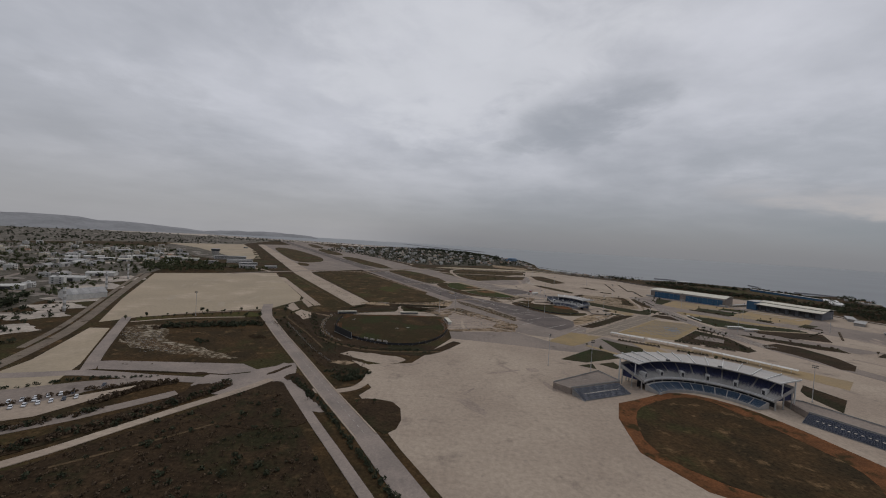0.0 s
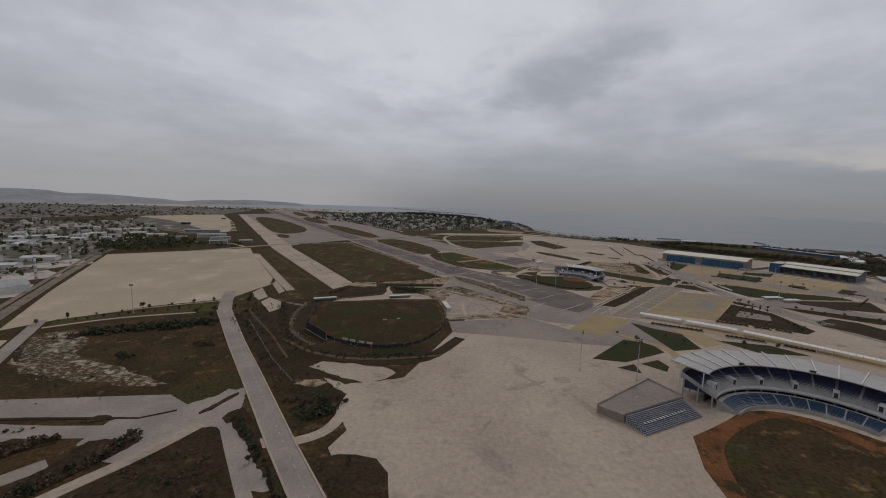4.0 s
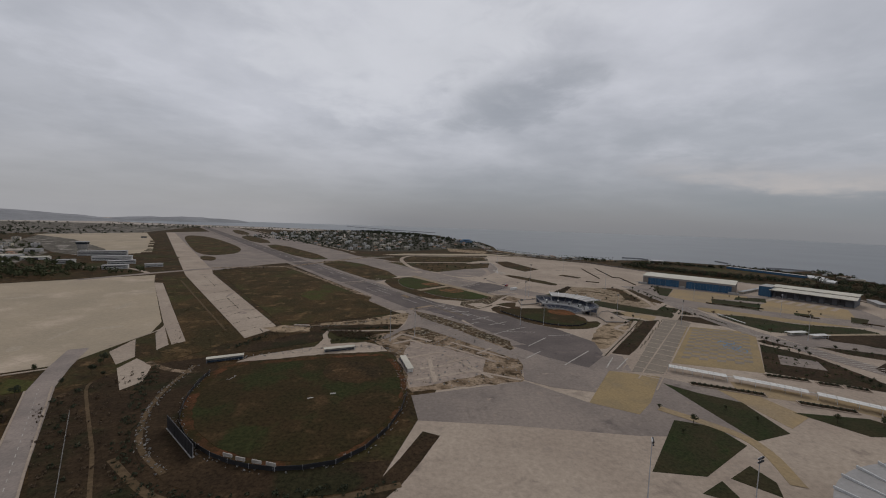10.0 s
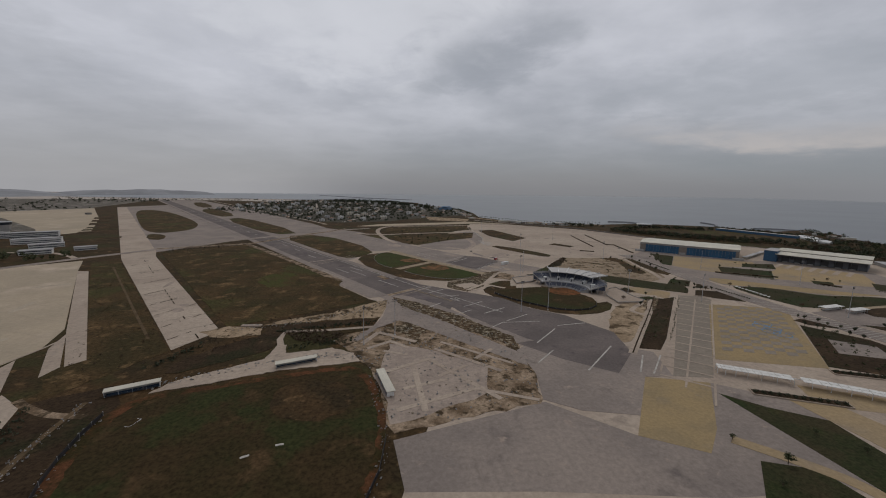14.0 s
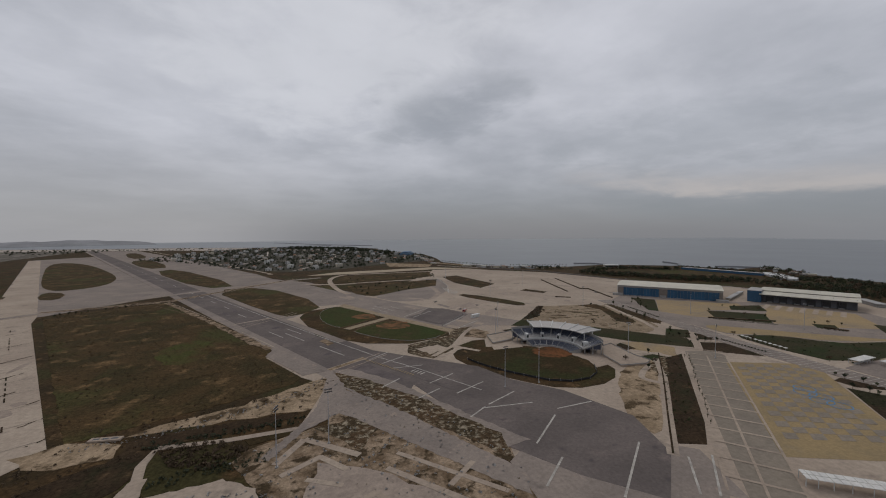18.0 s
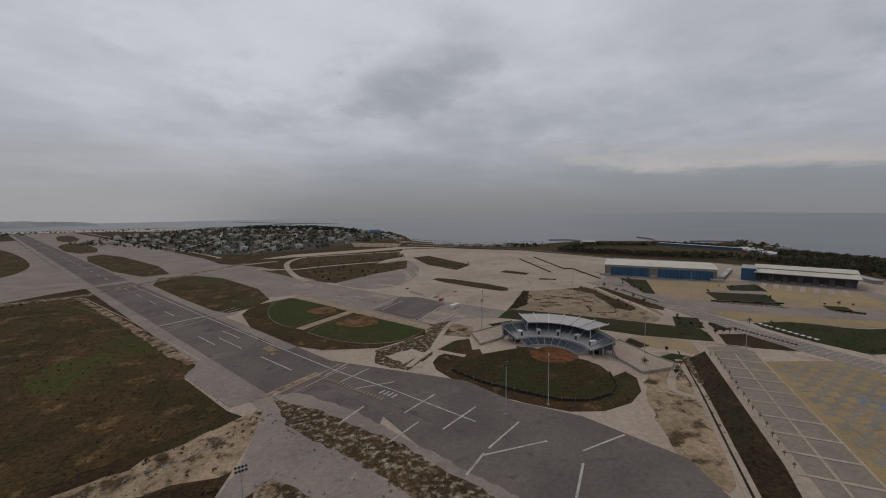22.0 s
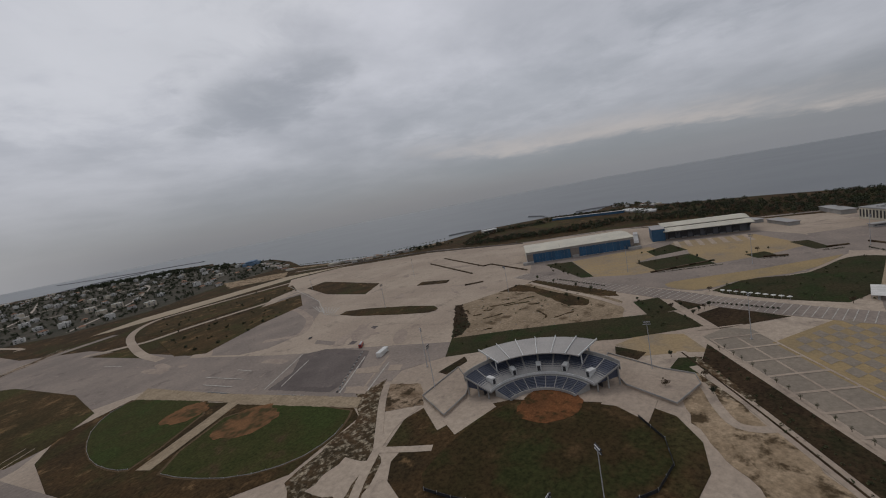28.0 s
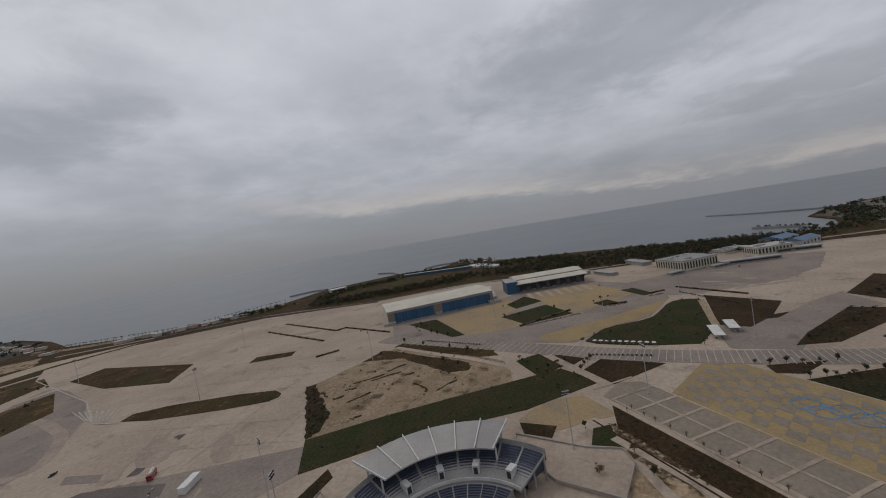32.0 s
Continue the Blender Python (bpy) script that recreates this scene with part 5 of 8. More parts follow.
# low brown ridges left by diggers on the bare lot
rng = random.Random(77)
LOT = [(238, 722), (284, 778), (322, 772), (344, 742), (322, 690), (318, 652), (302, 640), (268, 684)]
for k in range(26):
    x, y = rng.uniform(240, 340), rng.uniform(645, 775)
    l, a = rng.uniform(5, 22), radians(rng.choice((-28, -20, 62, -35)) + rng.uniform(-9, 9))
    line = [(x + math.cos(a) * u * l + rng.uniform(-1.6, 1.6), y + math.sin(a) * u * l + rng.uniform(-1.6, 1.6)) for u in (-0.5, -0.2, 0.1, 0.5)]
    if all(inside(p, LOT) for p in line):
        q = offsets(line, rng.uniform(0.5, 1.3)) + offsets(line, -rng.uniform(0.5, 1.3))[::-1]
        sheet("ground_ridge", q, 0.18, "scrub", "low brown soil ridge on the bare lot", "ridge", soft=1, rough=0.7)


# ---- grandstands ----
def sweep(profile, a0, a1, steps, bm=None, closed=False):
    """A ring segment: the profile of radius and height turned about the middle from a0 to a1 degrees."""
    bm = bm or bmesh.new()
    rings = []
    for i in range(steps + 1):
        a = radians(a0 + (a1 - a0) * i / steps)
        rings.append([bm.verts.new((r * math.cos(a), r * math.sin(a), z)) for r, z in profile])
    n = len(profile)
    for p, q in zip(rings, rings[1:]):
        for k in range(n if closed else n - 1):
            bm.faces.new((p[k], q[k], q[(k + 1) % n], p[(k + 1) % n]))
    if closed:
        bm.faces.new(rings[0][::-1])
        bm.faces.new(rings[-1])
    return bm


def steps_profile(r0, r1, z0, z1, rows):
    out = []
    for k in range(rows):
        z = z0 + (z1 - z0) * k / rows
        r = r0 + (r1 - r0) * k / rows
        e = (r1 - r0) / rows
        out += [(r, z), (r + e * 0.5, z), (r + e * 0.52, z + 0.38), (r + e, z + 0.40)]
    return out + [(r1, z0 - 0.3), (r0, z0 - 0.3)]


def grandstand(x, y, a0, a1, low, high, roof, sections, mats, label, low_span, open_ends=0):
    s = thing("grandstand", x, y, 0.05, 0, label, "grandstand")
    l0, l1, lz0, lz1, lrows = low
    h0, h1, hz0, hz1, hrows = high
    ri, ro, zi, zo = roof
    wide = (a1 - a0) / sections
    part("lower_terrace", sweep([(l0 - 0.4, 0), (l0 - 0.4, lz0 - 0.2), (l1 + 0.2, lz1 - 0.3), (h0 - 0.6, lz1 - 0.3), (h0 - 0.6, 0)], *low_span, 24, closed=True), M["stand"], s, "pale concrete lower terrace")
    part("front_wall", sweep([(l0 - 0.9, 0), (l0 - 0.9, lz0 + 0.7), (l0 - 0.5, lz0 + 0.7), (l0 - 0.5, 0)], *low_span, 24, closed=True), M["stand"], s)
    # added wall: the shade of the open undercroft put into its colour
    part("undercroft_wall", sweep([(h0 + 5.5, 0), (h0 + 5.5, hz0 + 1.2), (h0 + 5.8, hz0 + 1.2), (h0 + 5.8, 0)], a0 + 4, a1 - 4, 30, closed=True), M["dark"], s, "near-black wall standing for the shade under the seats")
    part("upper_terrace", sweep([(h0 - 0.5, hz0 - 0.9), (h0 - 0.5, hz0 - 0.1), (h1 + 0.3, hz1 - 0.3), (h1 + 0.3, hz1 - 1.1)], a0, a1, 36, closed=True), M["stand"], s, "pale concrete upper terrace")
    part("parapet", sweep([(h0 - 0.55, hz0 - 0.2), (h0 - 0.55, hz0 + 1.0), (h0 - 0.3, hz0 + 1.0), (h0 - 0.3, hz0 - 0.2)], a0, a1, 36, closed=True), M["beam"], s, "white parapet rail")
    part("back_wall", sweep([(h1 + 0.35, hz1 - 3.0), (h1 + 0.35, hz1 + 1.6), (h1 + 0.7, hz1 + 1.6), (h1 + 0.7, hz1 - 3.0)], a0, a1, 36, closed=True), M["stand"], s)
    n_low = max(3, round((low_span[1] - low_span[0]) / wide))
    lw = (low_span[1] - low_span[0]) / n_low
    for k in range(n_low):
        b = low_span[0] + lw * k
        part("seat_block", sweep(steps_profile(l0, l1, lz0, lz1, lrows), b + lw * 0.05, b + lw * 0.95, 4, closed=True), M[mats[0]], s)
    for k in range(sections):
        b = a0 + wide * k
        part("seat_block", sweep(steps_profile(h0 + 0.6, h1 - 0.4, hz0, hz1, hrows), b + wide * 0.06, b + wide * 0.94, 4, closed=True), M[mats[1]], s)
        if 0 < k:
            turn = Matrix.Rotation(radians(b), 4, "Z")
            mid = h0 + (h1 - h0) * 0.3
            zz = hz0 + (hz1 - hz0) * 0.3
            if k % 2 or sections < 9:
                p = part("entrance_portal", box(mid - 2.6, mid + 1.8, -1.3, 1.3, zz - 2.5, zz + 2.2, turn), M["beam"], s, "white boxed stair entrance")
                # flat panel coloured as the shade inside the entrance
                part("doorway", box(mid - 2.72, mid - 2.58, -0.8, 0.8, zz - 1.6, zz + 1.5, turn), M["dark"], p)
        if not open_ends <= k < sections - open_ends:
            continue
        part("roof_panel", sweep([(ri, zi), (ri + 0.1, zi + 0.45), ((ri + ro) / 2, (zi + zo) / 2 + 0.7), (ro, zo + 0.4), (ro, zo)], b + 0.12, b + wide - 0.12, 4, closed=True), M["roof_metal"], s, "pale metal roof panel")
    for k in range(sections + 1):
        b = a0 + wide * k
        turn = Matrix.Rotation(radians(b), 4, "Z")
        for f in (0.08, 0.5, 0.94):
            r = h0 + (h1 - h0) * f
            part("raker_column", box(r - 0.3, r + 0.3, -0.3, 0.3, 0, hz0 + (hz1 - hz0) * f - 0.6, turn), M["stand"], s)
        if not open_ends <= k <= sections - open_ends:
            continue
        bm = bmesh.new()
        v = [bm.verts.new(turn @ Vector((r, w_, z))) for w_ in (-0.22, 0.22) for r, z in ((ri - 0.3, zi + 0.3), (ro + 0.3, zo + 0.4), (ro + 0.3, zo + 1.3), (ri - 0.3, zi + 1.0))]
        for f in ((0, 1, 2, 3), (7, 6, 5, 4), (0, 4, 5, 1), (1, 5, 6, 2), (2, 6, 7, 3), (3, 7, 4, 0)):
            bm.faces.new([v[i] for i in f])
        part("roof_beam", bm, M["beam"], s, "white roof beam")
        part("column", box(h1 + 1.0, h1 + 1.7, -0.35, 0.35, 0, zo, turn), M["beam"], s)
        if k in (open_ends, sections - open_ends):
            part("end_strut", box(ri + 2, ri + 2.5, -0.25, 0.25, hz0 + (hz1 - hz0) * (ri + 2 - h0) / (h1 - h0), zi + 0.2, turn), M["beam"], s)
        if k in (0, sections):
            bm = bmesh.new()
            v = [bm.verts.new(turn @ Vector((r, w_, z))) for w_ in (-0.2, 0.2) for r, z in ((h0 - 0.5, hz0 - 1.2), (h1 + 0.5, hz1 - 1.6), (h1 + 0.5, hz1 + 1.0), (h0 - 0.5, hz0 + 0.6))]
            for f in ((0, 1, 2, 3), (7, 6, 5, 4), (0, 4, 5, 1), (1, 5, 6, 2), (2, 6, 7, 3), (3, 7, 4, 0)):
                bm.faces.new([v[i] for i in f])
            part("end_wall", bm, M["stand"], s)
            if open_ends:
                bm = bmesh.new()
                v = [bm.verts.new(turn @ Vector((r, w_, z))) for w_ in (-0.15, 0.15) for r, z in ((h0 - 0.5, 0), (h1 + 0.5, 0), (h1 + 0.5, hz1 - 1.6), (h0 - 0.5, hz0 - 1.2))]
                for f in ((0, 1, 2, 3), (7, 6, 5, 4), (0, 4, 5, 1), (1, 5, 6, 2), (2, 6, 7, 3), (3, 7, 4, 0)):
                    bm.faces.new([v[i] for i in f])
                part("base_wall", bm, M["stand"], s, "pale concrete wall below the end of the terrace")
                e0, e1 = (a0, low_span[0] - 0.2) if k == 0 else (low_span[1] + 0.2, a1)
                part("base_wall", sweep([(h0 - 0.5, 0), (h0 - 0.5, hz0 - 0.92), (h0 - 0.2, hz0 - 0.92), (h0 - 0.2, 0)], e0, e1, 4, closed=True), M["stand"], s, "pale concrete wall below the seats")
    return s


def floodlights(s, spots):
    for r, a, z in spots:
        turn = Matrix.Rotation(radians(a), 4, "Z")
        part("floodlight", box(r - 0.4, r + 0.4, -1.4, 1.4, z, z + 0.9, turn), M["black"], s, "dark floodlight bank on the roof edge")


big = grandstand(178, 240, 14, 132, (34.5, 42, 1.2, 4.4, 9), (45, 61, 6.2, 13.6, 16), (49, 67, 17.0, 18.6), 12, ("seat_teal", "seat_blue"), "curved baseball grandstand with navy seats and pale roof", (17, 130))
floodlights(big, ((50, 95, 17.6), (50, 55, 17.6)))
small = grandstand(190, 612, -23, 103, (19, 26.5, 1.0, 3.6, 8), (28.5, 43, 4.2, 10.2, 13), (34, 53, 12.4, 13.8), 10, ("seat_slate", "seat_slate"), "small curved softball grandstand with slate seats and white roof", (-16, 96), 2)

# decks on both sides of the small grandstand
for pts, label in (([(228, 592), (224, 568), (245, 566), (253, 571), (251, 585), (255, 616), (244, 612)], "grey raised concourse deck"), ([(159, 648), (178, 653), (187, 660), (198, 682), (164, 673)], "grey raised concourse deck")):
    d = thing("concourse_deck", 0, 0, 0, 0, label, "terrace", "decks of the small grandstand")
    part("deck", prism(pts if area_sign(pts) > 0 else pts[::-1], 0.0, 1.1), M["concrete"], d)
    for a, b in zip(pts, pts[1:] + pts[:1]):
        e = Vector((b[0] - a[0], b[1] - a[1]))
        m = pose(a[0], a[1], 1.1, 0, 0, math.degrees(math.atan2(e.y, e.x)))
        part("railing", box(0, e.length, -0.1, 0.1, 0, 0.7, m), M["stand"], d)
sheet("pavement_court", [(207, 594), (222, 596), (224, 576), (206, 572)], 0.14, "concrete", "pale court beside the small grandstand", "pavement")


def bleacher(x, y, turn, length, rows, label, marks):
    b = thing("bleacher", x, y, 0.05, turn, label, "bleacher")
    part("frame", box(0, length, 0, rows * 0.85, 0, 0.6), M["stand"], b)
    for k in range(rows):
        part("step", box(0.02, length - 0.02, k * 0.85 + 0.42, k * 0.85 + 0.85, 0.55, 0.78 + k * 0.28), M["stand"], b)
        part("bench", box(0.3, length - 0.3, k * 0.85, k * 0.85 + 0.42, 0.5, 0.9 + k * 0.28), M["seat_slate"], b)
    rng = random.Random(marks)
    for k in range(marks):
        u = length * (0.12 + 0.76 * k / marks)
        row = rows // 2
        part("seat_mark", box(u, u + 1.1, (row - 1) * 0.85, row * 0.85 + 0.55, 0.92 + row * 0.28, 0.97 + row * 0.28), M["paint"], b, "pale bars across the seats")
    return b


bleacher(96.5, 247, 24, 42, 13, "uncovered blue bleacher block beside the big grandstand", 14)
bleacher(224.7, 234.2, -58, 43, 13, "uncovered blue bleacher block with pale bars", 12)
for pts in ([(82, 267), (125, 297), (133, 277), (91.5, 258)], [(234.5, 240.5), (257, 204), (272, 212), (247, 258), (237, 262)]):
    d = thing("concourse_deck", 0, 0, 0.0, 0, "grey concourse deck above the bleacher", "terrace", "decks of the big grandstand")
    part("deck", prism(pts if area_sign(pts) > 0 else pts[::-1], 0.0, 4.2), M["grey"], d)
    for a, b in zip(pts, pts[1:]):
        e = Vector((b[0] - a[0], b[1] - a[1]))
        m = pose(a[0], a[1], 4.2, 0, 0, math.degrees(math.atan2(e.y, e.x)))
        part("railing", box(0, e.length, -0.08, 0.08, 0, 0.9, m), M["stand"], d)

# ---- ball fields ----
BIGF = [(112, 244), (140, 258), (160, 270), (178, 272), (196, 262), (212, 240), (228, 170), (170, 130), (100, 170)]
sheet("ground_infield", BIGF, 0.1, "dirt", "red dirt of the main ball field", "infield", soft=1)
sheet("ground_outfield", [(121, 236), (148, 255), (172, 266), (187, 260), (191, 246), (200, 222), (210, 175), (170, 140), (106, 180)], 0.13, "scrub", "faded brown grass of the main ball field", "outfield", soft=2)
F2 = [(-113, 459), (-112, 428), (-106, 402), (-95, 380), (-79, 364), (-61, 353), (-41, 348), (-16, 353), (4, 385), (11, 423), (7, 459), (-4, 484), (-27, 481), (-96, 469)]
cx, cy = -50, 420
sheet("ground_warning_track", F2, 0.09, "dirt_overgrown", "red dirt warning track round the old ball field", "warning track", soft=1)
sheet("ground_ball_field", [(cx + (x - cx) * 0.925 + 1, cy + (y - cy) * 0.92) for x, y in F2], 0.13, "old_grass", "neglected dark grass of the old ball field", "outfield", soft=2, rough=0.7)
sheet("ground_infield", [(-28, 470), (-8, 462), (-2, 440), (-22, 428), (-42, 440), (-44, 462)], 0.15, "scrub", "overgrown infield of the old ball field", "infield", soft=2, rough=1)
RINGO = [(cx + (x - cx) * 1.32 - 2, cy + (y - cy) * 1.27 - 4) for x, y in F2[:9]]
band("ground_bank", RINGO, 9, 0.06, "scrub_dark", "dark grass bank outside the ball field", "bank")
band("road_dirt_track", [(cx + (x - cx) * 1.2 - 2, cy + (y - cy) * 1.2 - 2) for x, y in F2[:5]], 2.4, 0.09, "leaf_path", "trodden track outside the ball field fence", "path")


def fence(name, line, height, step, mat, label, board=0.08):
    f = thing(name, 0, 0, 0.05, 0, label, "fence")
    for a, b in zip(line, line[1:]):
        d = Vector((b[0] - a[0], b[1] - a[1]))
        turn = math.degrees(math.atan2(d.y, d.x))
        n = max(1, round(d.length / step))
        for k in range(n):
            p = lerp(a, b, k / n)
            q = d.length / n
            m = pose(p[0], p[1], 0, 0, 0, turn)
            part("board", box(0.06, q - 0.06, -board / 2, board / 2, 0, height, m), M[mat], f)
            part("post", box(-0.06, 0.06, -0.1, 0.1, 0, height + 0.25, m), M["metal"], f)
    return f


F2S = softened(F2, 1)
fence("outfield_fence", F2S[0:18], 2.0, 9, "black", "low dark padded outfield fence")
board = thing("scoreboard_screen", -103, 385, 0.05, -48, "tall black batter's eye screen of upright panels", "screen")
for k in range(9):
    part("panel", box(k * 3.7, k * 3.7 + 3.4, -0.15, 0.15, 0.3, 6.4), M["black"], board)
    part("post", box(k * 3.7 + 3.42, k * 3.7 + 3.68, 0.16, 0.4, 0, 6.2), M["metal"], board)
part("footing", box(0, 33, -0.5, 0.9, 0, 0.3), M["stand"], board)
for k, (x, y) in enumerate(((-68, 358), (-62, 355), (-55, 352.5), (-49, 350.5))):
    b = thing("white_board", x, y, 0.05, -22, "white advertising board lying on the fence", "board", "white boards on the fence")
    part("panel", box(0, 4.4, -0.2, 0.2, 2.0, 3.4), M["paint"], b)
    part("leg", box(0.4, 0.6, -0.1, 0.1, 0, 2.0), M["metal"], b)
    part("leg", box(3.8, 4.0, -0.1, 0.1, 0, 2.0), M["metal"], b)


def dugout(x, y, turn, length, label):
    d = thing("dugout", x, y, 0.05, turn, label, "dugout", "dugouts of the old ball field")
    part("back_wall", box(0, length, 3.2, 3.5, 0, 2.6), M["white"], d)
    part("side_wall", box(0, 0.25, 0, 3.2, 0, 2.6), M["white"], d)
    part("side_wall", box(length - 0.25, length, 0, 3.2, 0, 2.6), M["white"], d)
    part("roof", bevelled(box(-0.4, length + 0.4, -0.3, 4.2, 2.6, 2.9), 0.05), M["cream"], d, "flat pale roof")
    part("bench", box(0.6, length - 0.6, 2.3, 2.8, 0.1, 0.55), M["seat_teal"], d, "blue bench")
    # floor painted near-black as the shade below the roof
    part("floor", box(0.25, length - 0.25, 0, 3.2, 0, 0.08), M["dark"], d)
    part("guard_rail", box(0, length, -0.15, -0.05, 0.7, 0.8), M["blue_steel"], d)
    for k in range(5):
        part("post", box(k * (length - 0.2) / 4, k * (length - 0.2) / 4 + 0.15, -0.15, 0, 0, 2.6), M["metal"], d)
    return d


dugout(-122, 468, 20, 22, "derelict dugout with pale roof and dark inside")
dugout(-48, 485.5, 16, 22, "derelict dugout with white walls and blue bench")
dugout(7, 470, -80, 25, "derelict dugout with white walls at the field corner")
for x, y, a in ((-32.5, 417, 4), (-44, 412, 20)):
    sc = thing("batting_screen", x, y, 0.13, a, "pale board lying on the grass", "board")
    part("panel", bevelled(box(-1.6, 1.6, -0.6, 0.6, 0, 0.25), 0.04), M["paint"], sc)
g = thing("goal_frame", -97, 440, 0.13, 70, "pale metal frame lying by the track", "frame")
part("bar", box(0, 6, -0.08, 0.08, 0, 0.16), M["beam"], g)
part("bar", box(0, 0.16, 0, 2.2, 0, 0.16), M["beam"], g)
part("bar", box(5.84, 6, 0, 2.2, 0, 0.16), M["beam"], g)
# two softball training fields
FA = [(36, 748), (28, 756), (18, 778), (13, 806), (14, 838), (25, 862), (42, 864), (82, 794)]
FB = [(44, 734), (92, 771), (134, 700), (126, 690), (114, 681), (95, 679), (74, 690), (55, 713)]
sheet("ground_field_surround", [(-9, 812), (-3, 847), (34, 868), (80, 792), (136, 704), (132, 687), (91, 672), (54, 684), (12, 722)], 0.09, "scrub", "brown rough grass round the training fields", "verge")
for pts, label in ((FA, "green softball training field"), (FB, "green softball training field")):
    mx, my = sum(p[0] for p in pts) / len(pts), sum(p[1] for p in pts) / len(pts)
    sheet("ground_field_edge", [(mx + (x - mx) * 1.035, my + (y - my) * 1.035) for x, y in pts], 0.13, "leaf_path", "trodden edge strip of the training field", "verge", soft=1)
    sheet("ground_training_field", pts, 0.17, "grass", label, "sports field", soft=1)
sheet("pavement_field_walk", [(36, 866), (44, 884), (84, 806), (143, 706), (136, 697), (91, 771), (81, 793)], 0.19, "leaf_path_pale", "sandy walk along the training fields", "path", rough=0.4)
band("road_field_path", [(40, 741), (90, 781)], 9, 0.2, "leaf_path_pale", "sandy path between the two training fields", "path", smooth=False)
for (x, y), r in (((63, 795), 13), ((89, 743), 17)):
    sheet("ground_infield", [(x + r * math.cos(k * 0.7) * (1.15 if k % 3 else 0.9), y + r * math.sin(k * 0.7)) for k in range(9)], 0.2, "dirt_worn", "worn red dirt infield of the training field", "infield", soft=2, rough=1.3)
fence("field_fence", softened(FA, 1)[0:11], 0.6, 7, "stand", "low wire fence round a training field")
fence("field_fence", softened(FB, 1)[6:16], 0.6, 7, "stand", "low wire fence round a training field")
# field of the small stadium
SF = [(122, 622), (130, 600), (143, 580), (166, 554), (195, 556), (212, 584), (206, 600), (195, 622), (182, 632), (148, 631)]
sheet("ground_field_surround", [(114, 628), (121, 600), (138, 570), (164, 544), (200, 546), (222, 572), (206, 602), (184, 640), (150, 642), (128, 646)], 0.09, "scrub", "brown verge round the softball field", "verge", soft=1)
sheet("ground_ball_field", SF, 0.14, "old_grass", "dark grass of the softball stadium field", "sports field", soft=1)
sheet("ground_infield", [(179, 623), (203, 628), (216, 620), (208, 602), (196, 597), (180, 606)], 0.18, "dirt", "red dirt infield of the softball stadium", "infield", soft=2, rough=0.5)
fence("field_fence", softened(SF, 1)[0:10], 1.5, 7, "black", "low dark outfield fence of the softball field")
sheet("ground_rough_lot", [(222, 566), (250, 574), (266, 580), (196, 505), (172, 482), (170, 500), (196, 540)], 0.085, "sand", "rough sandy ground beside the softball field", "bare lot", soft=1, rough=1)
band("road_footpath", [(250, 582), (246, 566), (232, 556), (222, 546), (228, 536), (240, 548), (262, 575)], 4, 0.12, "concrete", "curving pale footpath by the small stadium", "path")
for line in ([(125, 654), (148, 690), (163, 709)], [(126, 655), (140, 664), (157, 668)], [(125, 653), (134, 642), (141, 634)], [(126, 655), (112, 643), (101, 632)]):
    band("road_footpath", line, 4, 0.13, "concrete", "pale footpath behind the softball field", "path")
sheet("ground_rough_lot", [(88, 668), (132, 687), (144, 713), (164, 712), (126, 658), (122, 644), (99, 627), (84, 645)], 0.093, "stony", "brown stony ground round the footpaths", "bare lot", rough=1.2)
sheet("pavement_slab", [(92, 655), (112, 661), (119, 650), (100, 638)], 0.12, "concrete", "broken pale slab by the training field", "pavement", rough=1)
sheet("pavement_court", [(157, 647), (186, 651), (180, 633), (153, 633)], 0.1, "concrete", "pale court beside the small grandstand", "pavement")
sheet("ground_verge", [(128, 652), (142, 636), (150, 642), (158, 664), (146, 664)], 0.095, "scrub", "brown grass between the footpaths", "verge")


def wire_fence(line, label):
    f = thing("wire_fence", 0, 0, 0.06, 0, label, "fence")
    for a, b in zip(line, line[1:]):
        d = Vector((b[0] - a[0], b[1] - a[1]))
        n = max(1, round(d.length / 6))
        for k in range(n):
            p = lerp(a, b, k / n)
            m = pose(p[0], p[1], 0, 0, 0, math.degrees(math.atan2(d.y, d.x)))
            part("post", box(-0.07, 0.07, -0.07, 0.07, 0, 1.8, m), M["stand"], f)
            for z in (0.5, 1.1, 1.65):
                part("wire", box(0.08, d.length / n - 0.08, -0.02, 0.02, z, z + 0.05, m), M["stand"], f)


wire_fence([(-156, 402), (-105, 324), (-91, 306), (-80, 292)], "old wire fence on concrete posts through scrub")


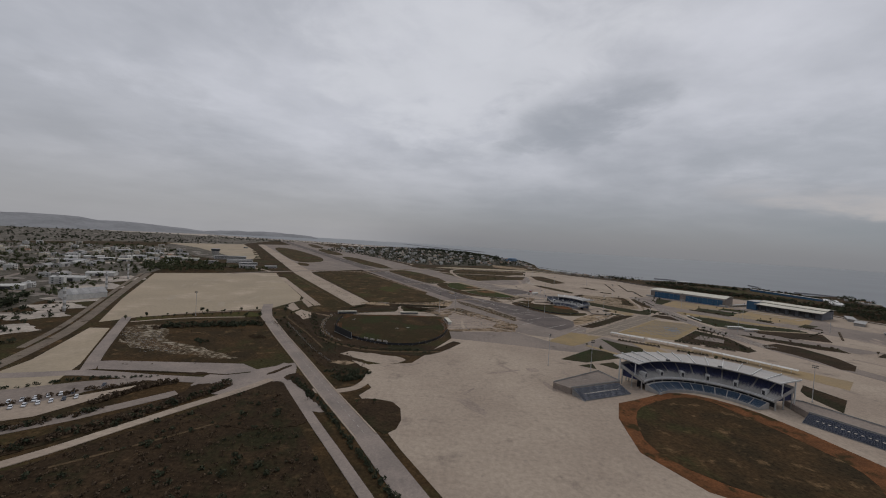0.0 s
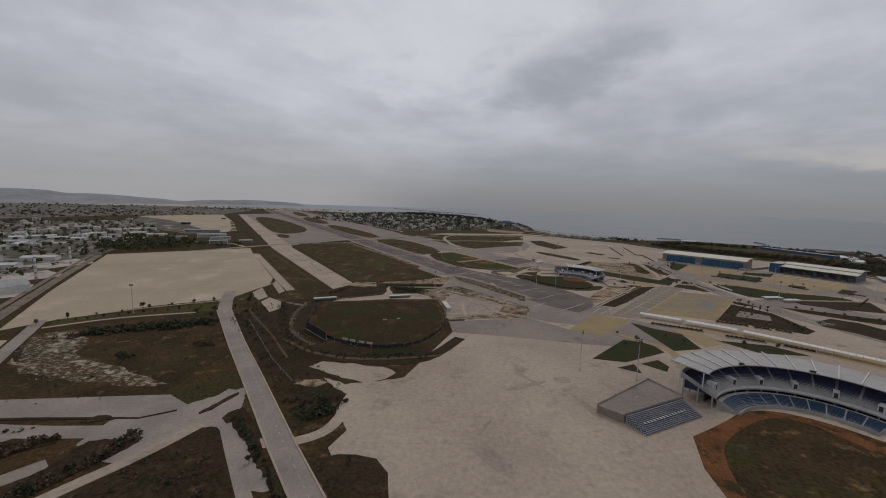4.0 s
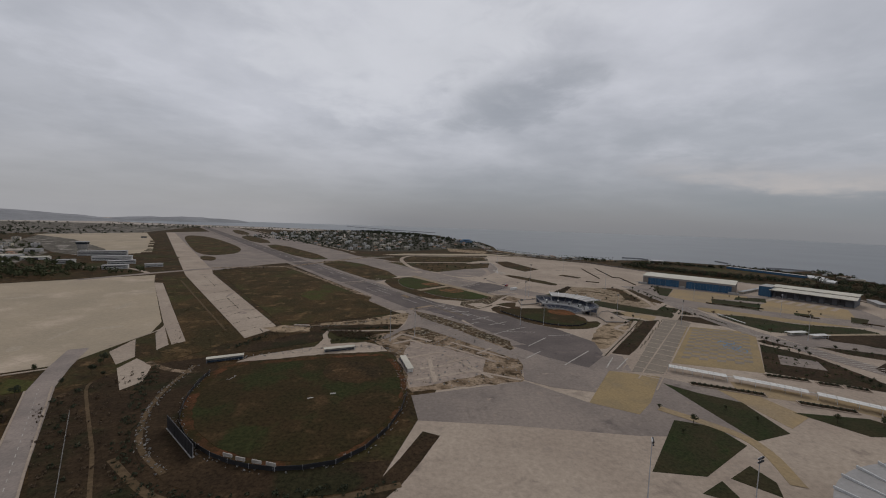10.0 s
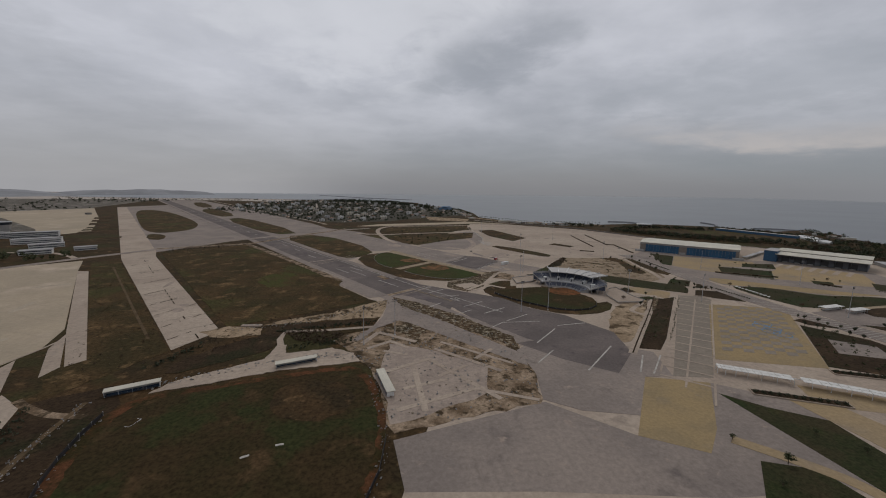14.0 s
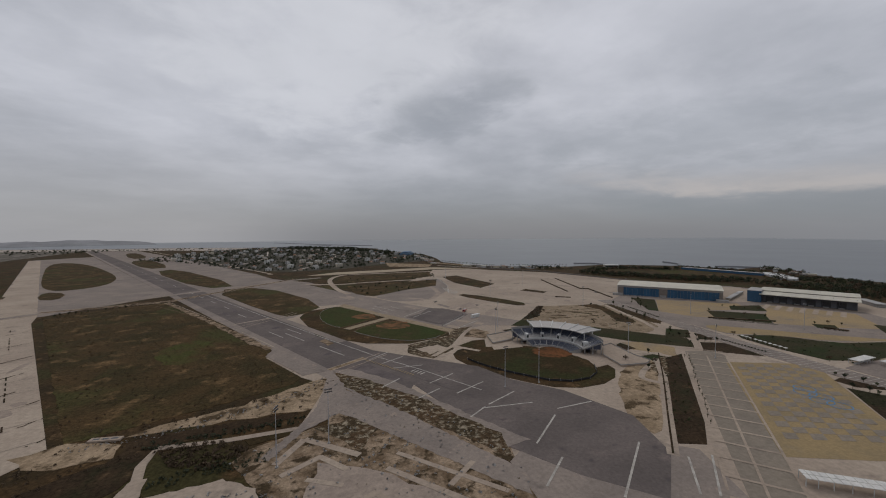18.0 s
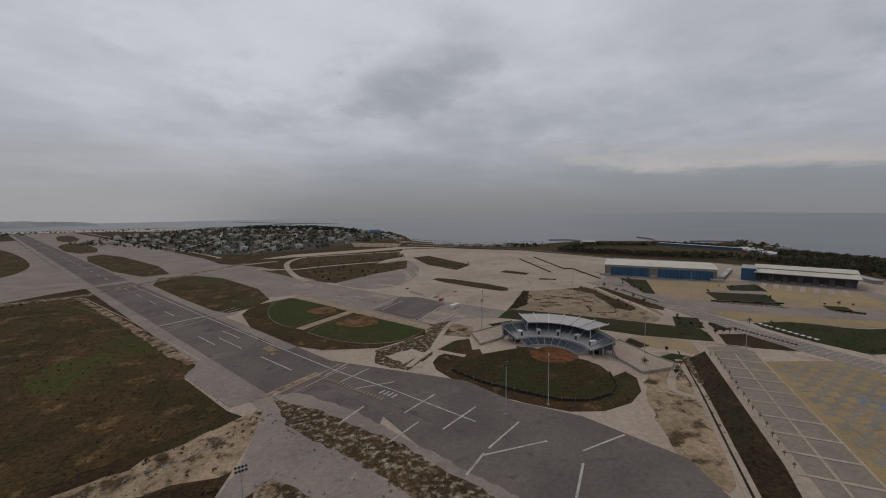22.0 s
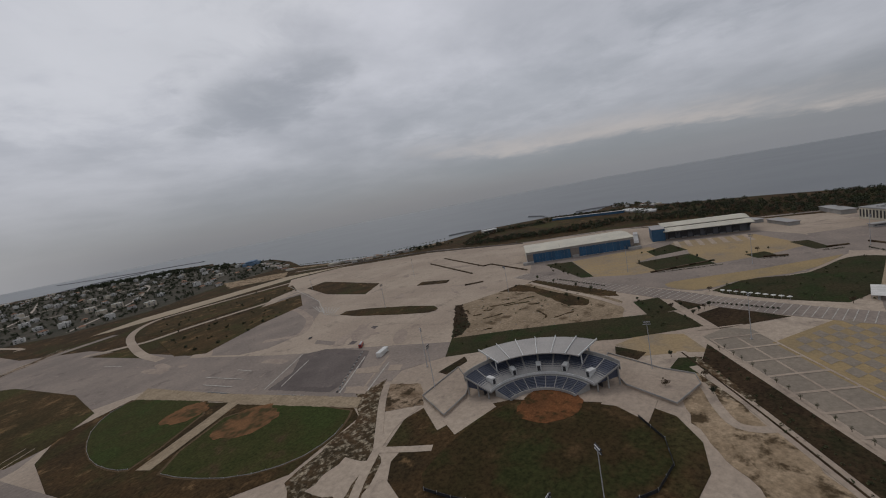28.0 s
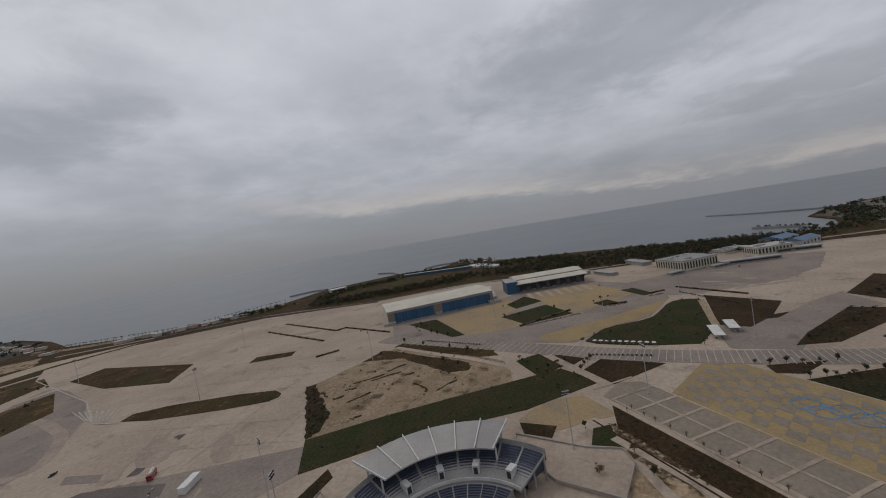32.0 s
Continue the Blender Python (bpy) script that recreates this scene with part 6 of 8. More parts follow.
# ---- hangars and terminal ----
def hangar_blue():
    L, R = Vector((452, 834)), Vector((541, 736))
    length = (R - L).length
    h = thing("hangar", L.x, L.y, 0.05, math.degrees(math.atan2(R.y - L.y, R.x - L.x)), "long hangar with blue sliding doors and cream roof", "hangar")
    D, H = 60.0, 14.5
    part("side_wall", box(0, 0.6, 0, D, 0, H), M["cream"], h)
    part("side_wall", box(length - 0.6, length, 0, D, 0, H), M["brown_wall"], h)
    part("back_wall", box(0.6, length - 0.6, D - 0.6, D, 0, H), M["cream"], h)
    part("corner_pier", box(0, 8, -0.4, 1.2, 0, H - 0.2), M["brown_wall"], h, "brown-grey end pier")
    part("corner_pier", box(length - 4, length, -0.4, 1.2, 0, H - 0.2), M["brown_wall"], h, "brown-grey end pier")
    part("middle_pier", box(length * 0.42, length * 0.50, -0.3, 1.2, 0, H - 0.2), M["brown_wall"], h, "brown-grey middle bay")
    part("lintel", box(0.2, length - 0.2, -0.5, 0.9, H - 2.6, H - 0.1), M["roof_metal"], h, "pale band above the doors")
    part("door_track", box(8, length - 4, -0.3, 0.7, 0, 0.25), M["metal"], h)
    for a, b, n in ((8, length * 0.42, 12), (length * 0.50, length - 4, 15)):
        for k in range(n):
            u, v = a + (b - a) * k / n, a + (b - a) * (k + 1) / n
            part("door_panel", box(u + 0.06, v - 0.06, 0.1 + 0.25 * (k % 2), 0.35 + 0.25 * (k % 2), 0.25, H - 2.6), M["blue_steel"], h, "blue door leaf")
    for k in range(12):
        u, v = -1 + (length + 2) * k / 12, -1 + (length + 2) * (k + 1) / 12
        bm = bmesh.new()
        ring = [(-1.5, H), (-1.5, H + 0.5), (D * 0.45, H + 3.0), (D + 1, H + 1.0), (D + 1, H + 0.4), (D * 0.45, H + 2.4)]
        a_ = [bm.verts.new((u + 0.05, y, z)) for y, z in ring]
        b_ = [bm.verts.new((v - 0.05, y, z)) for y, z in ring]
        for i in range(6):
            bm.faces.new((a_[i], b_[i], b_[(i + 1) % 6], a_[(i + 1) % 6]))
        bm.faces.new(a_[::-1])
        bm.faces.new(b_)
        part("roof_sheet", bm, M["cream"], h, "cream metal roof sheet")
    for x0, y0, w_, d_ in ((-6, -9, 14, 7), (length * 0.43, -3.2, 8, 3), (length - 8, -9, 14, 7)):
        part("annex", bevelled(box(x0, x0 + w_, y0, y0 + d_, 0, 3.2), 0.08), M["stand"], h, "low concrete annex")
    part("corner_trim", box(-0.5, 0.0, -0.6, 0.3, 0, H + 0.4), M["beam"], h, "white corner trim")
    return h


def hangar_grey():
    L, R = Vector((582, 722)), Vector((628, 638))
    length = (R - L).length
    h = thing("hangar", L.x, L.y, 0.05, math.degrees(math.atan2(R.y - L.y, R.x - L.x)), "grey open-fronted hangar with sloping pale roofs and blue end block", "hangar")
    D = 52.0
    part("end_block", box(-9, 6, -1, 36, 0, 15.2), M["blue_steel"], h, "blue clad end block")
    part("end_block_trim", box(-9.3, 6.3, -1.3, 36.3, 15.2, 15.8), M["roof_metal"], h)
    for k in range(4):
        part("cladding_rib", box(-9 + k * 4.2, -8.7 + k * 4.2, -1.2, -1, 0, 15.2), M["blue_steel"], h)
    part("back_wall", box(6, length, D - 0.6, D, 0, 15), M["hangar_grey"], h)
    part("side_wall", box(length - 0.6, length, 4, D - 0.6, 0, 13), M["hangar_grey"], h)
    part("recess_wall", box(6, length - 0.6, 8, 8.6, 0, 12), M["hangar_grey"], h, "dark grey front wall in deep shade")
    for k in range(6):
        u = 10 + k * (length - 14) / 6
        d = part("bay_door", box(u, u + 8.5, 7.7, 7.95, 0.1, 8), M["dark"], h, "dark bay door")
        part("door_sill", box(u + 1.5, u + 7, 4.5, 7.6, 0, 1.4), M["roof_metal"], h, "pale loading plinth")
    for k in range(8):
        u, v = 4 + (length - 4 + 3) * k / 8, 4 + (length - 4 + 3) * (k + 1) / 8
        for ring, name in ((((-4, 11.2), (-4, 11.8), (14, 14.2), (14, 13.5)), "canopy_sheet"), (((15, 14.6), (15, 15.4), (30, 17.6), (D, 15.6), (D, 15.0), (30, 16.8)), "roof_sheet")):
            bm = bmesh.new()
            a_ = [bm.verts.new((u + 0.04, y, z)) for y, z in ring]
            b_ = [bm.verts.new((v - 0.04, y, z)) for y, z in ring]
            n = len(ring)
            for i in range(n):
                bm.faces.new((a_[i], b_[i], b_[(i + 1) % n], a_[(i + 1) % n]))
            bm.faces.new(a_[::-1])
            bm.faces.new(b_)
            part(name, bm, M["cream"], h, "cream sloping roof sheet")
    for k in range(7):
        u = 6 + k * (length - 6.6) / 6
        bm = bmesh.new()
        v = [bm.verts.new((u + w_, y, z)) for w_ in (0, 0.6) for y, z in ((-3.5, 11.2), (8, 4), (8, 12.6))]
        for f in ((0, 2, 1), (3, 4, 5), (0, 1, 4, 3), (1, 2, 5, 4), (2, 0, 3, 5)):
            bm.faces.new([v[i] for i in f])
        part("canopy_bracket", bm, M["hangar_grey"], h)
    return h


hangar_blue()
hangar_grey()
for k in range(7):
    p = lerp((576, 702), (612, 636), k / 6.5)
    band("pavement_bay_lane", [p, (p[0] - 34, p[1] - 17)], 5.0, 0.1, "concrete", "pale lane leading from a hangar bay", "pavement")
for k in range(5):
    b = thing("low_store", *lerp((560, 742), (640, 782), (k + 0.2) / 5), 0.05, 25, "long low store with pale flat roof", "store", "stores between the hangars")
    part("wall", box(-9, 9, -2.6, 2.6, 0, 3.4), M["buff"], b)
    part("roof", bevelled(box(-9.5, 9.5, -3, 3, 3.4, 3.8), 0.06), M["roof_grey"], b)
    for i in range(3):
        part("door", box(-7 + i * 5.5, -5 + i * 5.5, -2.7, -2.58, 0, 2.4), M["dark"], b)


def windowed_block(x, y, turn, length, depth, height, label, step=4.0):
    t = thing("terminal_building", x, y, 0.05, turn, label, "terminal", "old terminal wings")
    part("wall", box(0, length, 0, depth, 0, height), M["cream"], t)
    part("roof", bevelled(box(-0.6, length + 0.6, -0.6, depth + 0.6, height, height + 0.8), 0.1), M["roof_grey"], t, "grey flat roof with plant")
    n = int(length / step)
    for k in range(n):
        u = (k + 0.3) * length / n
        part("window", box(u, u + step * 0.5, -0.14, 0.1, 2.2, height - 1.6), M["black"], t, "tall black window strip")
        part("window", box(u, u + step * 0.5, depth - 0.1, depth + 0.14, 2.2, height - 1.6), M["black"], t, "tall black window strip")
    m = int(depth / step)
    for k in range(m):
        v = (k + 0.3) * depth / m
        part("window", box(-0.14, 0.1, v, v + step * 0.5, 2.2, height - 1.6), M["black"], t, "tall black window strip")
        part("window", box(length - 0.1, length + 0.14, v, v + step * 0.5, 2.2, height - 1.6), M["black"], t, "tall black window strip")
    rng = random.Random(int(x))
    for k in range(7):
        a, b = rng.uniform(2, length - 7), rng.uniform(2, max(3, depth - 7))
        part("roof_plant", bevelled(box(a, a + rng.uniform(2, 5), b, b + rng.uniform(2, 5), height + 0.8, height + rng.uniform(2, 3.4)), 0.06), M["roof_grey"], t, "grey rooftop plant box")
    return t


windowed_block(645, 525, -50, 50, 46, 12.0, "cream terminal wing with tall black windows")
windowed_block(712, 440, -66, 42, 28, 10, "distant cream terminal wing with tall black windows")
windowed_block(750, 470, -50, 40, 20, 5.5, "distant cream terminal wing with tall black windows")
for x, y, a, l, d, h in ((662, 484, -74, 62, 10, 4.0), (720, 560, 30, 50, 14, 5), (660, 600, 40, 40, 12, 4), (690, 640, 50, 46, 10, 4), (720, 420, -80, 46, 12, 4.5), (622, 540, -50, 20, 6, 3), (648, 494, -50, 22, 6, 3)):
    t = thing("low_terminal_hall", x, y, 0.05, a, "low grey hall with flat roof near the terminal", "hall", "low halls by the terminal")
    part("wall", box(0, l, 0, d, 0, h), M["stand"], t)
    part("roof", bevelled(box(-0.8, l + 0.8, -0.8, d + 0.8, h, h + 0.6), 0.08), M["roof_metal"], t)
    part("window_band", box(1, l - 1, -0.12, 0.05, 1.4, h - 0.8), M["glass"], t)
for x, y, a, l, d in ((800, 396, -40, 40, 30), (760, 384, -38, 44, 22)):
    t = thing("blue_roofed_hall", x, y, 0.05, a, "hall with bright blue pitched roof", "hall", "blue-roofed halls")
    part("wall", box(0, l, 0, d, 0, 7), M["white"], t)
    bm = bmesh.new()
    v = [bm.verts.new(p) for p in ((-1, -1, 7), (l + 1, -1, 7), (l + 1, d + 1, 7), (-1, d + 1, 7), (-1, d / 2, 11), (l + 1, d / 2, 11))]
    for f in ((0, 1, 5, 4), (2, 3, 4, 5), (0, 4, 3), (1, 2, 5), (3, 2, 1, 0)):
        bm.faces.new([v[i] for i in f])
    part("roof", bm, M["blue_roof"], t, "bright blue roof")
    for k in range(5):
        part("window", box(2 + k * l / 5, 5 + k * l / 5, -0.12, 0.05, 2, 5), M["glass"], t)

# white open sheds
for x, y, a, l in ((388, 518, 5, 23), (403, 508, 4, 20)):
    s = thing("open_shed", x, y, 0.09, a, "open shed with ribbed white roof", "shed", "open sheds by the lawn")
    for k in range(6):
        part("roof_sheet", bevelled(box(k * l / 6 + 0.06, (k + 1) * l / 6 - 0.06, 0, 6.4, 3.0, 3.2), 0.04), M["roof_white"], s)
        for y0 in (0.3, 6.0):
            part("post", box(k * l / 6 + 0.2, k * l / 6 + 0.4, y0, y0 + 0.2, 0, 3.0), M["metal"], s)
    part("counter", bevelled(box(1, l - 1, 2.6, 3.6, 0, 1.0), 0.05), M["white"], s)

# row of small umbrellas at the lawn's edge
for k in range(10):
    u = thing("market_umbrella", *lerp((383, 597), (378, 559), k / 9), 0.09, 20 * k, "small open white market umbrella at the lawn", "umbrella", "umbrellas by the access road")
    bm = bmesh.new()
    tube(bm, 1.6, 0.1, 2.2, 2.9, 8)
    part("canopy", bm, M["roof_white"], u)
    bm = bmesh.new()
    tube(bm, 0.06, 0.05, 0, 2.4, 6)
    part("pole", bm, M["metal"], u)
    bm = bmesh.new()
    tube(bm, 0.5, 0.45, 0, 0.12, 8)
    part("base_plate", bm, M["stand"], u)

# long white pergola
cl = curve([(197, 441), (254, 398), (313, 333)], 11)
pg = thing("pergola", 0, 0, 0.05, 0, "long pergola of white roof panels on posts", "pergola")
for k, (a, b) in enumerate(zip(cl, cl[1:])):
    d = Vector((b[0] - a[0], b[1] - a[1]))
    turn = math.degrees(math.atan2(d.y, d.x))
    m = pose(a[0], a[1], 0, 0, 0, turn)
    for i in range(2):
        if (k * 7 + i * 3) % 19 == 4:
            continue
        u0, u1 = d.length * i / 2 + 0.1, d.length * (i + 1) / 2 - 0.1
        for v0, v1 in ((-3.2, -0.15), (0.15, 3.2)):
            part("roof_panel", box(u0, u1, v0, v1, 3.4, 3.55, m), M["roof_white"], pg, "white roof panel")
    for v0 in (-2.8, 2.6):
        part("post", box(0, 0.22, v0, v0 + 0.22, 0, 3.2, m), M["beam"], pg)
    part("beam", box(0, d.length, -0.12, 0.12, 3.1, 3.4, m), M["beam"], pg)


def planter(a, b, n, label):
    d = Vector((b[0] - a[0], b[1] - a[1]))
    p = thing("planter", a[0], a[1], 0.09, math.degrees(math.atan2(d.y, d.x)), label, "planter", "planters by the pergola")
    for y0 in (-3, 2.6):
        part("kerb", box(0, d.length, y0, y0 + 0.4, 0, 0.7), M["concrete"], p)
    part("kerb", box(-0.4, 0, -3, 3, 0, 0.7), M["concrete"], p)
    part("kerb", box(d.length, d.length + 0.4, -3, 3, 0, 0.7), M["concrete"], p)
    part("soil", box(0, d.length, -2.6, 2.6, 0, 0.45), M["scrub_dark"], p)
    for k in range(n):
        c = (k + 0.5) * d.length / n
        sh = leaves("shrub", [(c, 0, 0.9, d.length / n * 0.42)], 60, 0.25, "leaf_dark", k)
        sh.parent = p
    return p


for a, b, n in (((195, 418), (230, 399), 12), ((241, 388), (264, 375), 9), ((262, 428), (284, 417), 7), ((286, 413), (297, 408), 4), ((300, 407), (309, 400), 4), ((272, 368), (286, 356), 6)):
    planter(a, b, n, "long kerbed planter with clipped square shrubs")

# five painted rings
rings = []
for i, (x, y) in enumerate(((303, 502), (298.5, 491), (294, 480), (296.5, 498), (292, 487))):
    verts, faces = [], []
    n = 40
    for k in range(n):
        a = 2 * math.pi * k / n
        verts += [(x + r * math.cos(a), y + r * math.sin(a), 0.30 + 0.004 * i) for r in (4.9, 5.5)]
    faces = [(2 * k, 2 * k + 1, 2 * ((k + 1) % n) + 1, 2 * ((k + 1) % n)) for k in range(n)]
    tagged(mesh_object("painted_ring", verts, faces, M["blue_paint"]), "large blue ring painted on the plaza", "ground painting", "painted rings", kind="structure")


# ---- masts, vehicles, barriers ----
def mast():
    m = thing("light_mast", 0, 0, 0, 0, "tall grey floodlight mast", "light mast", "floodlight masts")
    bm = bmesh.new()
    tube(bm, 0.25, 0.12, 0, 25, 10)
    part("pole", bm, M["metal"], m)
    bm = bmesh.new()
    tube(bm, 0.75, 0.7, 0, 0.5, 10)
    part("footing", bm, M["stand"], m)
    part("head_frame", box(-1.7, 1.7, -0.1, 0.1, 24.5, 24.7), M["metal"], m)
    part("head_frame", box(-1.5, 1.5, -0.15, 0.15, 25.6, 25.9), M["metal"], m)
    for z in (24.3, 25.5):
        for k in range(4):
            part("lamp", bevelled(box(-1.6 + k * 0.9, -1.0 + k * 0.9, -0.55, -0.1, z, z + 0.6), 0.05), M["black"], m, "floodlight head")
    return m


mast_one = mast()
mast_one.matrix_world = pose(122, 304, 0.05, 0, 0, 20)
for x, y, a in ((265, 270, -40), (92, 317, 60), (174, 675, 30), (249, 589, 120), (306, 562, 40), (189, 703, 70), (254, 870, 10), (367, 979, 80), (340, 768, 200), (389, 503, 15), (542, 536, 50), (568, 439, 90),
                (-261, 415, 0), (21, 525, 10), (0, 512, 70), (262, 1120, 30), (430, 690, 20), (470, 600, 80), (128, 560, 15), (152, 560, 60)):
    copy_thing(mast_one, pose(x, y, 0.06, 0, 0, a))


def wheels(v, spots, r, w_):
    for x, y in spots:
        bm = bmesh.new()
        bmesh.ops.create_cone(bm, cap_ends=True, segments=12, radius1=r, radius2=r, depth=w_, matrix=pose(x, y, r, 90))
        t = part("wheel", bm, M["rubber"], v)
        bm = bmesh.new()
        bmesh.ops.create_cone(bm, cap_ends=True, segments=8, radius1=r * 0.55, radius2=r * 0.55, depth=w_ + 0.04, matrix=pose(x, y, r, 90))
        part("rim", bm, M["metal"], t)


def car(mat, label):
    c = thing("parked_car", 0, 0, 0.06, 0, label, "car", "cars in the car park")
    bm = bmesh.new()
    prof = [(-2.1, 0.35), (-2.15, 0.85), (-1.2, 0.98), (2.0, 0.95), (2.1, 0.5), (2.05, 0.35)]
    a_ = [bm.verts.new((x, -0.85, z)) for x, z in prof]
    b_ = [bm.verts.new((x, 0.85, z)) for x, z in prof]
    for i in range(6):
        bm.faces.new((a_[i], a_[(i + 1) % 6], b_[(i + 1) % 6], b_[i]))
    bm.faces.new(a_[::-1])
    bm.faces.new(b_)
    part("body", bm, mat, c)
    bm = bmesh.new()
    lo = [bm.verts.new(p) for p in ((-1.2, -0.8, 0.96), (1.7, -0.8, 0.95), (1.7, 0.8, 0.95), (-1.2, 0.8, 0.96))]
    hi = [bm.verts.new(p) for p in ((-0.5, -0.65, 1.4), (1.2, -0.65, 1.4), (1.2, 0.65, 1.4), (-0.5, 0.65, 1.4))]
    for i in range(4):
        bm.faces.new((lo[i], lo[(i + 1) % 4], hi[(i + 1) % 4], hi[i]))
    bm.faces.new(hi)
    part("glasshouse", bm, M["glass"], c)
    part("roof", bevelled(box(-0.5, 1.2, -0.66, 0.66, 1.4, 1.47), 0.02), mat, c)
    wheels(c, ((-1.35, -0.8), (1.35, -0.8), (-1.35, 0.8), (1.35, 0.8)), 0.32, 0.2)
    for y in (-0.6, 0.6):
        part("headlight", box(-2.17, -2.1, y - 0.2, y + 0.2, 0.62, 0.8), M["beam"], c)
    return c


car_white = car(M["car_white"], "white parked car in the car park")
car_dark = car(M["car_dark"], "dark parked car in the car park")
car_white.matrix_world = pose(-212, 204, 0.07, 0, 0, 120)
car_dark.matrix_world = pose(-196, 228, 0.07, 0, 0, 120)
rng = random.Random(3)
for k in range(26):
    p = lerp((-248, 178), (-203, 216), (k % 13) / 12)
    copy_thing(car_white if k % 6 else car_dark, pose(p[0] + (7 if k > 12 else 0), p[1] + (-5.5 if k > 12 else 0), 0.07, 0, 0, 130 + rng.uniform(-4, 4)))
for x, y, a in ((560, 905, 20), (566, 900, 20), (604, 985, 60), (556, 893, 15), (648, 470, 0), (655, 500, 20), (430, 858, 40)):
    copy_thing(car_white if int(x) % 2 else car_dark, pose(x, y, 0.06, 0, 0, a))

ft = thing("fire_engine", 183, 786, 0.09, 52, "red and white fire engine parked on the apron", "fire engine")
part("cab", bevelled(box(-4.6, -2.2, -1.25, 1.25, 0.7, 2.9), 0.12), M["red"], ft)
part("windscreen", box(-4.64, -4.58, -1.05, 1.05, 1.7, 2.6), M["glass"], ft)
part("body", bevelled(box(-2.1, 4.4, -1.25, 1.25, 0.7, 2.7), 0.08), M["red"], ft)
part("side_stripe", box(-2.0, 4.3, -1.28, -1.24, 1.3, 1.7), M["paint"], ft)
part("side_stripe", box(-2.0, 4.3, 1.24, 1.28, 1.3, 1.7), M["paint"], ft)
part("roof_deck", bevelled(box(-1.8, 4.2, -1.0, 1.0, 2.7, 3.0), 0.05), M["paint"], ft, "white roof deck")
part("ladder", box(-3.0, 4.0, -0.35, 0.35, 3.05, 3.25), M["metal"], ft)
part("beacon", box(-3.8, -3.4, -0.7, 0.7, 2.9, 3.1), M["blue_paint"], ft)
wheels(ft, ((-3.2, -1.1), (2.0, -1.1), (3.3, -1.1), (-3.2, 1.1), (2.0, 1.1), (3.3, 1.1)), 0.5, 0.32)
ct = thing("site_container", 184, 753, 0.09, 30, "white site container on the apron", "container")
part("body", bevelled(box(-6, 6, -1.8, 1.8, 0.15, 3.3), 0.08), M["roof_white"], ct)
part("roof", box(-6.1, 6.1, -1.9, 1.9, 3.3, 3.42), M["beam"], ct)
part("skid", box(-5.6, 5.6, -1.5, -1.2, 0, 0.15), M["metal"], ct)
part("skid", box(-5.6, 5.6, 1.2, 1.5, 0, 0.15), M["metal"], ct)
part("door", box(5.98, 6.05, -0.5, 0.5, 0.3, 2.5), M["roof_grey"], ct)
for k in range(8):
    part("wall_rib", box(-5.6 + k * 1.5, -5.45 + k * 1.5, -1.86, -1.8, 0.3, 3.2), M["beam"], ct)
wk = thing("burnt_car_wreck", 166, 858, 0.07, 30, "burnt black car wreck on the apron", "wreck")
part("body", bevelled(box(-2, 2, -0.85, 0.85, 0.15, 0.8), 0.1), M["black"], wk)
part("cabin_frame", bevelled(box(-0.9, 1.3, -0.75, 0.75, 0.8, 1.3), 0.15), M["black"], wk)
part("loose_door", box(2.4, 3.5, 0.4, 0.5, 0, 0.9), M["black"], wk)
for x, y, a in ((82, 810, -62), (115, 752, -60)):
    g = thing("drain_grate", x, y, 0.1, a, "long dark drain grate at the apron edge", "grate", "grates at the apron edge")
    part("grate", box(-11, 11, -1.5, 1.5, 0, 0.06), M["black"], g)
    part("rim", box(-11.3, 11.3, -1.8, -1.5, 0, 0.1), M["stand"], g)
    part("rim", box(-11.3, 11.3, 1.5, 1.8, 0, 0.1), M["stand"], g)


def barrier(line, label):
    f = thing("barrier_row", 0, 0, 0.05, 0, label, "barrier", "barrier rows on the apron")
    for a, b in zip(line, line[1:]):
        d = Vector((b[0] - a[0], b[1] - a[1]))
        n = max(1, int(d.length / 6))
        for k in range(n):
            p = lerp(a, b, k / n)
            m = pose(p[0], p[1], 0, 0, 0, math.degrees(math.atan2(d.y, d.x)))
            part("block", bevelled(box(0.1, d.length / n - 0.15, -1.0, 1.0, 0, 1.3, m), 0.12), M["leaf_brown"] if k % 3 else M["scrub_dark"], f)


barrier([(474, 1039), (433, 899), (445, 895), (422, 811)], "dark overgrown barrier row along the apron")
barrier([(435, 1028), (395, 882)], "dark overgrown barrier row along the apron")
barrier([(347, 843), (366, 831)], "short dark overgrown barrier row")
barrier([(557, 538), (509, 486)], "dark overgrown barrier row near the terminal")
barrier([(495, 598), (503, 582)], "short dark overgrown barrier row")
barrier([(534, 562), (545, 549)], "short dark overgrown barrier row")
barrier([(430, 668), (481, 632)], "low dark hedge along the hangar lawn")
for k in range(22):
    p = lerp((137, 727), (176, 772), k / 21)
    c = thing("concrete_block", p[0] + (k % 2) * 0.8, p[1], 0.1, 50 + 9 * (k % 3), "rough concrete block in a row", "block", "blocks in a row")
    part("block", bevelled(box(-0.7, 0.7, -0.5, 0.5, 0, 0.8), 0.12), M["stand"] if k % 2 else M["black"], c)

# perimeter wall towards the shore
fence("perimeter_wall", [(418, 1300), (521, 1178), (572, 1020), (590, 958)], 2.2, 16, "brown_wall", "long low perimeter wall towards the shore", 0.4)
band("road_shore", [(330, 1420), (425, 1305), (528, 1185), (580, 1025), (600, 960), (690, 840), (720, 690), (765, 560), (810, 400), (850, 240)], 9, 0.08, "road", "shore road behind the airfield", "road")


